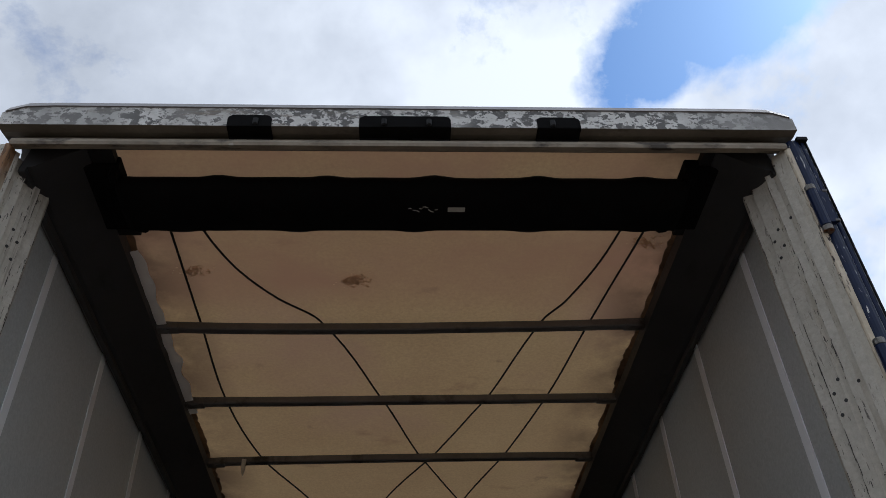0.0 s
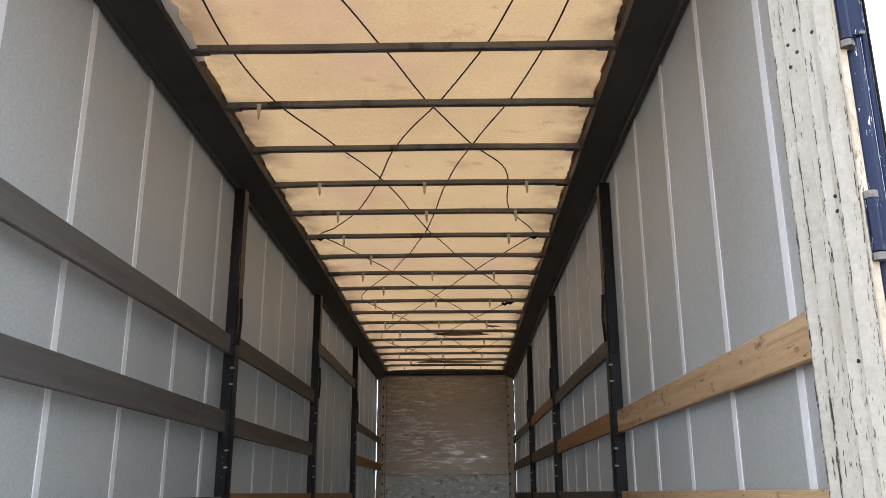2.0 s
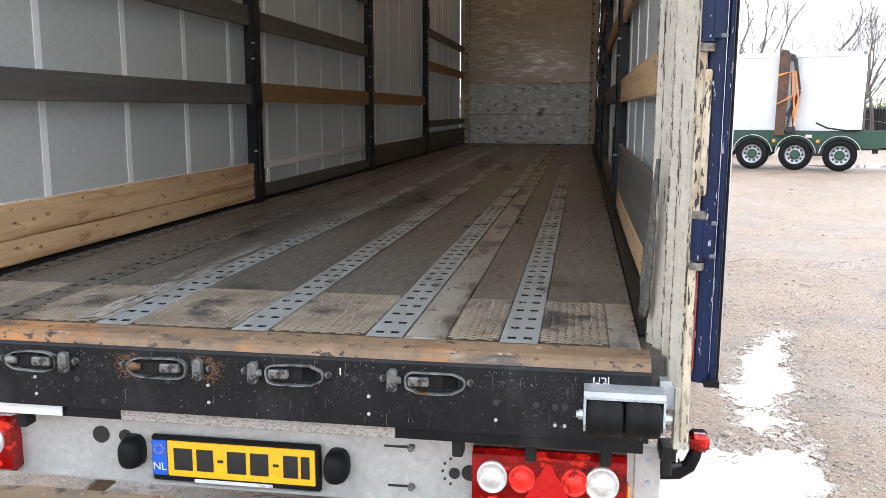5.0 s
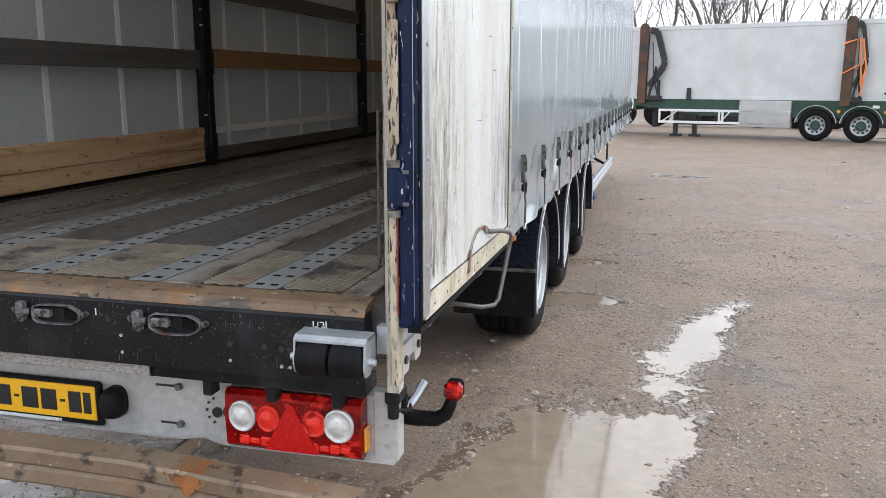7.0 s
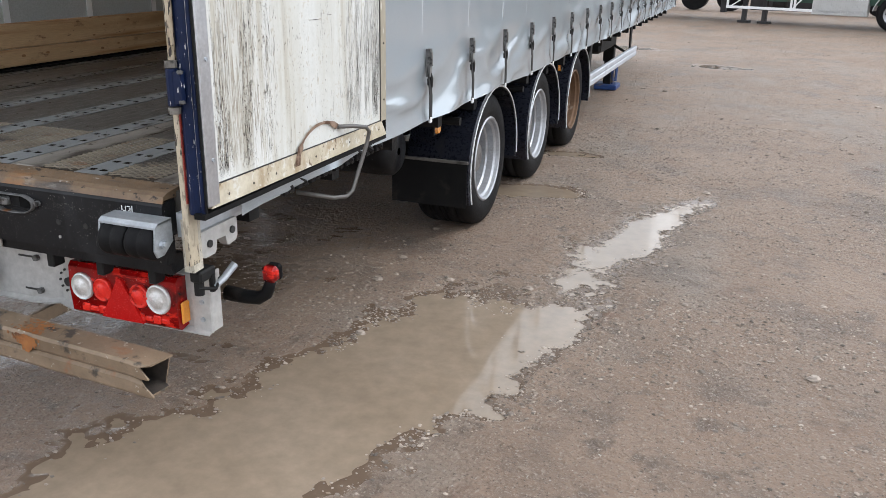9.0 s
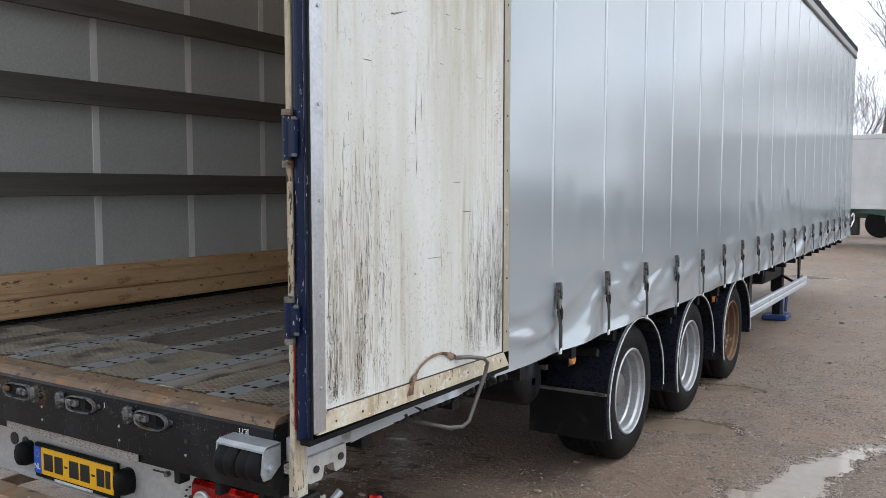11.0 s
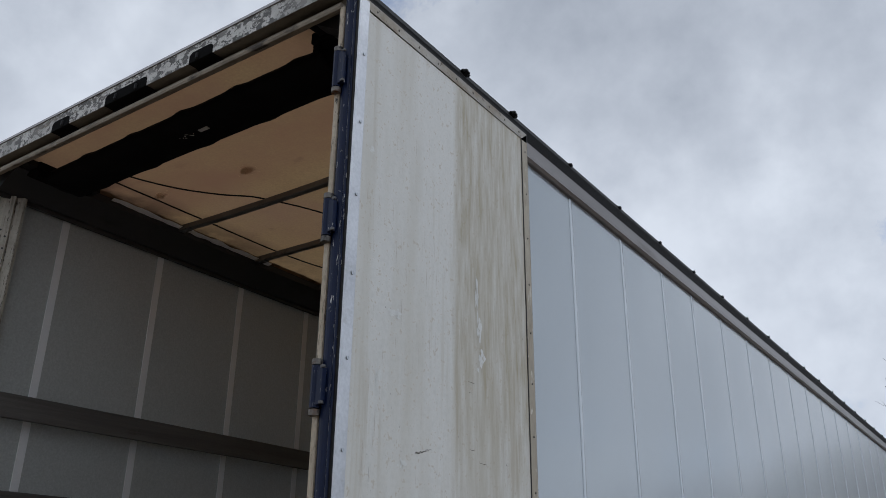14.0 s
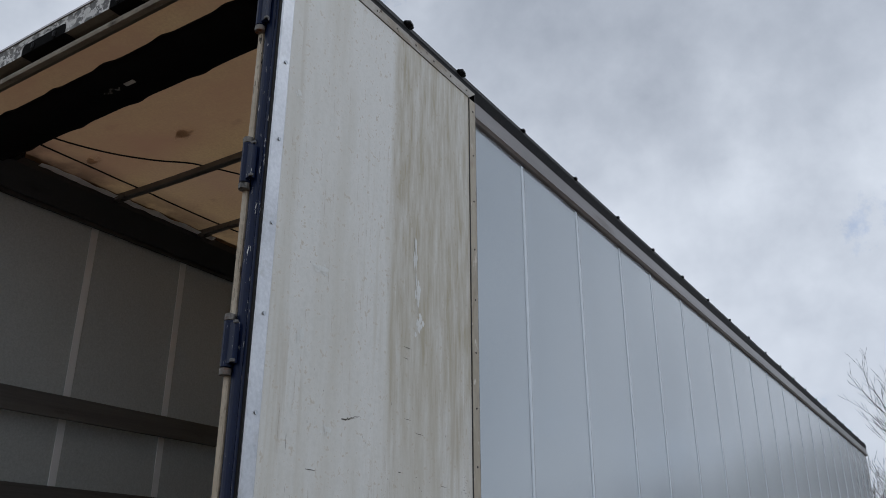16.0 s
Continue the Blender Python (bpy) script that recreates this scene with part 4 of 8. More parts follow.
def lock_socket(x0, x1, flip):
    """A pressed oval shell round a cam slot, with a keeper and bolts."""
    w = x1 - x0
    bm = bmesh.new()
    n = 20
    rings = []
    for rr, yy in ((1.0, -0.001), (0.99, -0.015), (0.95, -0.019), (0.91, -0.013), (0.90, 0.0)):
        ring = []
        for k in range(n):
            a = 2 * math.pi * k / n
            taper = 1 - 0.40 * max(0.0, math.cos(a) * (1 if flip else -1)) ** 2
            cx = math.copysign(abs(math.cos(a)) ** 0.5, math.cos(a)) * w * 0.34 * rr
            cz = math.copysign(abs(math.sin(a)) ** 0.62, math.sin(a)) * (0.034 if math.sin(a) < 0 else 0.027) * rr * taper * (1 + 0.20 * nz(k * 0.55, x0 * 9))
            ring.append((x0 + w * (0.60 if flip else 0.40) + cx, yy, 0.912 + cz))
        rings.append(ring)
    quads(bm, rings)
    bmesh.ops.recalc_face_normals(bm, faces=bm.faces)
    sk = part("lock_socket", bm, socket_steel, sill, "bent steel lock socket on the sill", smooth=True)
    bm = bmesh.new()
    mid = x0 + w * (0.60 if flip else 0.40)
    box(bm, (mid - w * 0.27, -0.0025, 0.889), (mid + w * 0.27, 0.002, 0.930), 0.002)
    box(bm, (x0 + 0.004, -0.004, 0.896), (x1 - 0.004, -0.001, 0.926), 0.002)
    part("socket_plate", bm, steel_dark, sill)
    dots("cam_slot", block((-0.020, -0.006, -0.017), (0.020, 0.0, 0.017), 0.002), hole_black, sill, [(mid + w * 0.16, 0, 0.912)])
    bm = bmesh.new()
    tube(bm, [(x0 + w * 0.10, -0.004, 0.912), (x0 + w * 0.15, -0.018, 0.914), (x0 + w * 0.21, -0.006, 0.911)], 0.014, 7, 0.011)
    part("rusty_boss", bm, rim_rust if -0.3 < x0 < 0 else socket_steel, sill, "rust-scabbed boss", smooth=True)
    kx = x0 + w * (0.42 if flip else 0.55)
    ex = x0 + 0.02 if flip else x1 - 0.05
    dots("cam", block((-0.028, -0.022, -0.012), (0.028, 0.0, 0.013), 0.004), socket_steel, sill, [(kx, 0, 0.912)])
    dots("keeper", block((0, -0.030, 0), (0.026, 0.0, 0.060), 0.006), socket_steel, sill, [(ex, 0, 0.883)], "rusty cam keeper")
    dots("socket_bolt", disc_y(0.009, -0.016), socket_steel, sill, [(x0 + 0.006, 0.002, 0.915), (x1 - 0.006, 0.002, 0.915)])


for x0, x1, fl in ((-0.65, -0.41, False), (-0.275, -0.005, False), (0.085, 0.335, True), (0.475, 0.722, True)):
    lock_socket(x0, x1, fl)
rs = random.Random(71)
bm = bmesh.new()
for k in range(1500):
    cx = rs.choice((-0.272, -0.250, -0.045, -0.02, -0.01))
    x, z, q = cx + rs.gauss(0, 0.016), 0.912 + rs.gauss(0, 0.018), rs.uniform(0.0006, 0.0026)
    if 0.86 < z < 0.95:
        d = -0.0012 - 0.0014 * rs.random()
        bm.faces.new([bm.verts.new((x + q * rs.uniform(0.5, 1.2) * math.cos(t), d, z + q * rs.uniform(0.5, 1.2) * math.sin(t))) for t in (0, 1.25, 2.5, 3.75, 5.0)])
tagged(part("rust_scab", bm, rim_rust, sill, "orange rust round a lock socket"), kind="stuff")
dots("drain_hole", disc_y(0.0085, 0.0075, 10), ink, sill, [(x, -0.0015, z) for x, z in
     ((-0.42, 0.86), (-0.34, 0.80), (0.785, 0.862), (0.89, 0.862), (0.94, 0.86), (0.965, 0.86), (-0.14, 0.87), (0.40, 0.905))])
dots("rivet", disc_y(0.0048, 0.006), bar_grey, sill, [(x, -0.003, z) for x, z in ((-0.02, 0.865), (-0.02, 0.815), (0.44, 0.86), (0.44, 0.81), (-0.55, 0.86), (-0.55, 0.81), (0.94, 0.81), (0.965, 0.81), (0.785, 0.815))], "pale rivet head")
for a, b in ((-1.10, -0.78), (-0.75, -0.49), (-0.304, 0.507)):
    bm = bmesh.new()
    box(bm, (a, 0.022, 0.735), (b, 0.030, 0.772), 0.002)
    part("reflective_strip", bm, reflect_dull if b > 0 else reflect_white, sill, "muddy wet reflective strip" if b > 0 else "scuffed white reflective strip")
bm = bmesh.new()
prism(bm, [(0.034, 0.732), (0.034, 0.778), (0.12, 0.778), (0.12, 0.738)], "x", -1.17, 1.17)
part("lower_lip", bm, black_steel, sill)
bm = bmesh.new()
r = random.Random(29)
for k in range(520):
    x, z = r.uniform(-1.17, 1.17), r.choice((0.945 - abs(r.gauss(0, 0.03)), r.uniform(0.78, 0.95)))
    if z < 0.778:
        continue
    if r.random() < 0.12:
        w, h = r.uniform(0.0004, 0.0010), r.uniform(0.010, 0.04)
    else:
        w, h = r.uniform(0.001, 0.005), r.uniform(0.001, 0.004)
    h = min(h, 0.953 - z)
    j = r.uniform(-0.3, 0.3) * w
    q = -0.0006 - 0.0004 * r.random()
    bm.faces.new([bm.verts.new((x + u, q, z + v)) for u, v in ((0, 0), (w, j), (w * 0.8 + j, h), (j, h * 0.9))])
for k in range(5200):
    cx = -1.12 + 0.19 * (k % 13) + 0.05 * nz(k % 13, 3)
    x, z = cx + r.gauss(0, 0.055), 0.925 - abs(r.gauss(0, 0.055))
    if nz(x * 14, z * 10, 4) < r.uniform(-0.5, 0.3) or not 0.78 < z < 0.95 or abs(x) > 1.17:
        continue
    w, h = r.uniform(0.0004, 0.0016), r.uniform(0.0005, 0.0028)
    q = -0.0006 - 0.0006 * r.random()
    bm.faces.new([bm.verts.new((x + u, q, z + v)) for u, v in ((0, 0), (w, 0), (w * 0.7, h), (0, h * 0.8))])
tagged(part("sill_fleck", bm, dust_grey, sill, "pale flecks and run marks on black paint"), kind="stuff")
# scratch mark on the sill
for x, z, w, h in ((1.035, 0.932, 0.003, 0.014), (1.041, 0.930, 0.010, 0.002), (1.049, 0.934, 0.002, 0.012), (1.055, 0.944, 0.012, 0.002), (1.060, 0.931, 0.010, 0.002), (1.072, 0.930, 0.003, 0.018), (1.064, 0.936, 0.004, 0.006), (0.36, 0.915, 0.003, 0.02)):
    dots("paint_scrape", block((x, -0.0015, z), (x + w, 0.002, z + h)), reflect_white, sill, [(0, 0, 0)], "bare scrape in the black paint")

# roller buffer
bm = bmesh.new()
prism(bm, [(-0.002, 0.930), (-0.062, 0.928), (-0.076, 0.918), (-0.076, 0.912), (-0.062, 0.922), (-0.002, 0.924)], "x", 1.012, 1.212)
for x in (1.012, 1.206):
    prism(bm, [(-0.002, 0.928), (-0.062, 0.926), (-0.076, 0.910), (-0.084, 0.85), (-0.074, 0.828), (-0.045, 0.828), (-0.002, 0.86)], "x", x, x + 0.006)
buffer_bracket = part("roller_buffer", bm, galv, trailer, "galvanised bracket of the rubber roller buffer")
for a, b in ((1.020, 1.110), (1.113, 1.203)):
    bm = bmesh.new()
    r, c = 0.051, (a + b) / 2
    lathe(bm, [(0.012, a), (r - 0.012, a), (r - 0.003, a + 0.004), (r, a + 0.012), (r, c - 0.005), (r - 0.003, c), (r, c + 0.005), (r, b - 0.012), (r - 0.003, b - 0.004), (r - 0.012, b), (0.012, b)], (0, -0.053, 0.864), 28)
    part("roller", bm, rubber, buffer_bracket, "black rubber roller", smooth=True)
for x in (1.000, 1.212):
    dots("axle_nut", disc_x(0.013, 0.011, 6), galv, buffer_bracket, [(x, -0.053, 0.864)])
    dots("axle_bolt", disc_x(0.009, 0.024), galv, buffer_bracket, [(x - 0.006, -0.053, 0.864)])

# lamp bar with number plate
bm = bmesh.new()
xs = [-1.22 + i * 0.061 for i in range(41)]


def bar_at(x):
    dent = math.exp(-((x - 0.60) / 0.045) ** 2)
    return 0.505 + 0.012 * dent + 0.006 * nz(x * 2, 3), 0.695 + 0.02 * math.exp(-((x - 0.62) / 0.06) ** 2), 0.135 + 0.012 * dent


rings = []
for x in xs:
    lo, hi, yy = bar_at(x)
    rings.append([(x, yy, lo + 0.01), (x, yy, hi), (x, yy + 0.05, hi + 0.008), (x, yy + 0.05, hi), (x, yy + 0.006, hi - 0.006), (x, yy + 0.006, lo), (x, yy - 0.016, lo - 0.006), (x, yy - 0.016, lo)])
quads(bm, rings, caps=True)
bmesh.ops.recalc_face_normals(bm, faces=bm.faces)
lamp_bar = part("lamp_bar", bm, bar_grey, trailer, "dented pale grey rear lamp bar")
for x, z, r in ((0.655, 0.595, 0.016), (0.70, 0.60, 0.024), (-0.44, 0.64, 0.027), (-0.36, 0.64, 0.02)):
    dots("punched_hole", disc_y(r, 0.007, 14), ink, lamp_bar, [(x, 0.130, z)])
dots("punched_hole", disc_y(0.004, 0.006, 6), ink, lamp_bar, [(0.655 + 0.034 * math.cos(1.9 + k * 0.62), 0.131, 0.60 + 0.040 * math.sin(1.9 + k * 0.62)) for k in range(5)])
dots("slot", block((-0.04, 0.1315, -0.003), (0.04, 0.136, 0.003)), ink, lamp_bar, [(x, 0, z) for x, z in ((0.50, 0.545), (0.49, 0.665), (-0.34, 0.56))])
dots("bolt", disc_y(0.011, 0.016, 6), socket_steel, lamp_bar, [(x, 0.122, z) for x, z in ((0.53, 0.545), (0.53, 0.665), (-0.37, 0.56))])
# number plate in its holder
bm = bmesh.new()
box(bm, (-0.265, 0.112, 0.515), (0.263, 0.130, 0.658), 0.005)
holder = part("number_plate", bm, rubber, lamp_bar, "black number plate holder with a yellow plate")
# plate pieces sit one level down with the bar's other parts
bm = bmesh.new()
box(bm, (-0.212, 0.107, 0.534), (0.248, 0.113, 0.645), 0.002)
part("plate_face", bm, plate_yellow, lamp_bar, "yellow plate face")
bm = bmesh.new()
box(bm, (-0.262, 0.107, 0.534), (-0.214, 0.113, 0.645), 0.002)
part("plate_band", bm, plate_blue, lamp_bar, "blue band with a country mark")
bm = bmesh.new()
for k in range(12):
    a = k * math.pi / 6
    tube(bm, [(-0.238 + 0.014 * math.cos(a), 0.1055, 0.617 + 0.014 * math.sin(a)), (-0.238 + 0.014 * math.cos(a), 0.108, 0.617 + 0.014 * math.sin(a))], 0.0016, 5)
part("star", bm, plate_yellow, lamp_bar)
lettering("NL", 0.034, pose(-0.238, 0.1062, 0.562, 90, 0, 0), reflect_white, lamp_bar, "country_letters")
for a, b in ((-0.19, -0.132), (-0.118, -0.066), (-0.022, 0.036), (0.05, 0.106), (0.152, 0.196), (0.206, 0.232)):
    dots("plate_bar", block((a, 0.1045, 0.556), (b, 0.108, 0.624)), ink, lamp_bar, [(0, 0, 0)], "black bar")
for a in (-0.052, 0.12):
    dots("plate_bar", block((a, 0.1045, 0.587), (a + 0.018, 0.108, 0.595)), ink, lamp_bar, [(0, 0, 0)], "black bar")
bm = bmesh.new()
box(bm, (-0.13, 0.1105, 0.517), (0.115, 0.1135, 0.5275))
part("holder_bar", bm, reflect_white, lamp_bar, "white bar of small lettering")
for x in (-0.328, 0.312):
    bm = bmesh.new()
    rings = []
    for rr, yy in ((1.0, 0.134), (1.0, 0.105), (0.86, 0.082), (0.5, 0.072)):
        rings.append([(x + 0.036 * rr * math.copysign(abs(math.cos(t)) ** 0.7, math.cos(t)), yy, 0.60 + 0.050 * rr * math.copysign(abs(math.sin(t)) ** 0.8, math.sin(t)))
                      for t in (2 * math.pi * k / 18 for k in range(18))])
    quads(bm, rings, caps=True)
    bmesh.ops.recalc_face_normals(bm, faces=bm.faces)
    part("plate_lamp", bm, rubber, lamp_bar, "black plate lamp housing", smooth=True)


def tail_lamp(x0, x1, outer):
    """A long red cluster with two clear round lenses, two red rounds and a triangle reflector."""
    z0, z1, y = 0.515, 0.690, 0.085
    bm = bmesh.new()
    prism(bm, [(y + 0.06, z0 + 0.01), (y + 0.06, z1), (y + 0.012, z1 + 0.004), (y, z1 - 0.01), (y - 0.005, (z0 + z1) / 2), (y, z0 + 0.01), (y + 0.012, z0)], "x", x0, x1)
    body = part("tail_lamp", bm, lens_red, trailer, "red rear lamp cluster, rain-spotted")
    cx = (x0 + x1) / 2
    w = x1 - x0
    for u, material, r, nm in ((0.135, lens_clear, 0.043, "clear_lens"), (0.33, lens_bright, 0.037, "red_lens"), (0.67, lens_bright, 0.037, "red_lens"), (0.845, lens_clear, 0.046, "clear_lens")):
        bm = bmesh.new()
        lx = x0 + w * u
        rings = []
        for rr, d in ((1.0, 0.0), (1.0, 0.012), (0.90, 0.018), (0.86, 0.014), (0.5, 0.022), (0.08, 0.026)):
            rings.append([(lx + r * rr * math.cos(t), y - d + 0.002, 0.618 + r * 1.1 * rr * math.sin(t)) for t in (2 * math.pi * k / 24 for k in range(24))])
        quads(bm, rings, caps=True)
        bmesh.ops.recalc_face_normals(bm, faces=bm.faces)
        part(nm, bm, material, body, smooth=True)
    bm = bmesh.new()
    quads(bm, [[(cx - 0.083, yy, 0.525), (cx + 0.083, yy, 0.525), (cx + 0.006, yy, 0.668), (cx - 0.006, yy, 0.668)] for yy in (y + 0.004, y - 0.012)], caps=True)
    bmesh.ops.recalc_face_normals(bm, faces=bm.faces)
    part("triangle_reflector", bm, lens_dark, body, "triangular red reflector")
    for u0, u1 in ((0.10, 0.42), (0.62, 0.92)):
        bm = bmesh.new()
        for q in range(4):
            a_, c_ = x0 + w * (u0 + (u1 - u0) * q / 4), x0 + w * (u0 + (u1 - u0) * (q + 1) / 4)
            box(bm, (a_ + 0.001, y - 0.008, 0.530 + 0.004 * (q % 2)), (c_ - 0.001, y + 0.004, 0.552 + 0.006 * ((q + 1) % 2)), 0.004)
        part("lower_lens", bm, lens_bright, body)
    bm = bmesh.new()
    ox = x1 if outer > 0 else x0 - 0.016
    box(bm, (ox, y + 0.010, 0.535), (ox + 0.010, y + 0.050, 0.610), 0.005)
    part("side_lens", bm, lens_amber, body, "amber side lens")


tail_lamp(0.712, 1.135, 1)
tail_lamp(-1.135, -0.712, -1)
bm = bmesh.new()
box(bm, (1.155, 0.130, 0.505), (1.228, 0.140, 0.715), 0.004)
prism(bm, [(1.222, 0.135), (1.228, 0.135), (1.228, 0.185), (1.222, 0.185)], "z", 0.51, 0.71)
part("lamp_end_plate", bm, bar_grey, lamp_bar)
dots("end_bolt", disc_y(0.008, 0.010), galv, lamp_bar, [(1.195, 0.124, z) for z in (0.675, 0.61, 0.55)])

# hangers between the sill and the lamp bar
dots("bar_hanger", block((0, 0.05, 0.68), (0.03, 0.10, 0.79), 0.004), steel_dark, trailer, [(x, 0, 0) for x in (0.66, 0.86, 1.06, -0.66, -0.9)])

# under-run bumper: an open steel channel
bm = bmesh.new()
prof = [(-0.098, 0.379), (-0.104, 0.388), (-0.101, 0.424), (-0.092, 0.434), (-0.101, 0.444), (-0.104, 0.482), (-0.096, 0.491), (-0.010, 0.494), (0.0, 0.485), (0.0, 0.387), (-0.010, 0.377)]
inner = [(-0.094, 0.385), (-0.098, 0.391), (-0.095, 0.422), (-0.085, 0.434), (-0.095, 0.446), (-0.098, 0.479), (-0.093, 0.485), (-0.013, 0.488), (-0.006, 0.482), (-0.006, 0.390), (-0.013, 0.383)]
n_seg = 24


def drop_at(x):
    """How far the bent bumper stands off its profile's height."""
    return 0.034 + 0.008 * nz(x * 1.7, 7) + 0.003 * nz(x * 7, 2) - 0.060 * max(0, x - 0.48) - 0.03 * max(0, -x - 0.5)


outer_r, inner_r = [], []
for i in range(n_seg + 1):
    x = -1.165 + 2.33 * i / n_seg
    dz = drop_at(x)
    outer_r.append([(x, y, z + dz) for y, z in prof])
    inner_r.append([(x, y, z + dz) for y, z in inner])
for i_t, tear in enumerate((-0.020, 0.004, -0.030, -0.055, -0.012, -0.040, -0.004, 0.010, -0.006, -0.030, -0.012)):
    for ring_t in (outer_r, inner_r):
        x, y, z = ring_t[-1][i_t]
        ring_t[-1][i_t] = (x + tear, y + 0.010 * nz(i_t * 1.3, 5), z + 0.008 * nz(i_t * 1.7, 9))
quads(bm, outer_r)
quads(bm, [list(reversed(r)) for r in inner_r])
bm.verts.ensure_lookup_table()
k, m_ = len(prof), (n_seg + 1) * len(prof)
for end in (0, n_seg):
    for i in range(k):
        o0, o1 = bm.verts[end * k + i], bm.verts[end * k + (i + 1) % k]
        i0, i1 = bm.verts[m_ + end * k + (k - 1 - i)], bm.verts[m_ + end * k + (k - 1 - (i + 1) % k)]
        bm.faces.new((o0, o1, i1, i0))
bmesh.ops.recalc_face_normals(bm, faces=bm.faces)
bumper = part("underrun_bumper", bm, [bumper_mat, chip_dark], trailer, "muddy steel under-run bumper, rust-stained, torn open at its end")
for f in bumper.data.polygons:
    if n_seg * k <= f.index < 2 * n_seg * k:
        f.material_index = 1
for x in (-0.5, 0.5):
    bm = bmesh.new()
    prism(bm, [(0.002, 0.42), (0.002, 0.46), (0.22, 0.46), (0.34, 0.80), (0.46, 0.80), (0.28, 0.41)], "x", x - 0.007, x + 0.007)
    part("bumper_bracket", bm, bumper_mat, bumper)

# rust weeping from the weld on the bumper
bm = bmesh.new()
x_w, rs = 0.690, random.Random(83)
for k in range(900):
    on_top = k % 3 == 0
    v = rs.random()
    x = x_w + rs.gauss(0, 0.024 if on_top else 0.022 * (1 - v) + 0.003)
    dz = drop_at(x)
    q = rs.uniform(0.0015, 0.0055)
    ring_q = [(q * rs.uniform(0.6, 1.2) * math.cos(t), q * rs.uniform(0.6, 1.2) * math.sin(t)) for t in (0, 1.25, 2.5, 3.75, 5.0)]
    lift = 0.0012 + 0.0010 * rs.random()
    if on_top:
        y = -0.094 + 0.075 * v ** 1.5
        bm.faces.new([bm.verts.new((x + u, y + w, 0.4911 + 0.035 * (y + w + 0.096) + dz + lift)) for u, w in ring_q])
    else:
        bm.faces.new([bm.verts.new((x + u, -0.1040 - lift, 0.482 - 0.052 * v + dz + w * 1.6)) for u, w in ring_q])
tagged(part("rust_run", bm, rust_orange, bumper, "orange rust weeping from a weld"), kind="stuff")

# rubber side marker on its arm
bm = bmesh.new()
tube(bm, [(1.17, 0.30, 0.575), (1.24, 0.30, 0.572), (1.295, 0.30, 0.575), (1.325, 0.30, 0.595), (1.338, 0.30, 0.625), (1.345, 0.30, 0.65)], 0.026, 10, 0.018)
arm = part("marker_arm", bm, rubber, trailer, "black rubber marker lamp arm", smooth=True)
bm = bmesh.new()
box(bm, (1.322, 0.272, 0.645), (1.378, 0.31, 0.700), 0.012)
part("marker_lens", bm, lens_red, arm, "red marker lens")
bm = bmesh.new()
box(bm, (1.324, 0.31, 0.643), (1.376, 0.332, 0.702), 0.01)
part("marker_back", bm, rubber, arm)

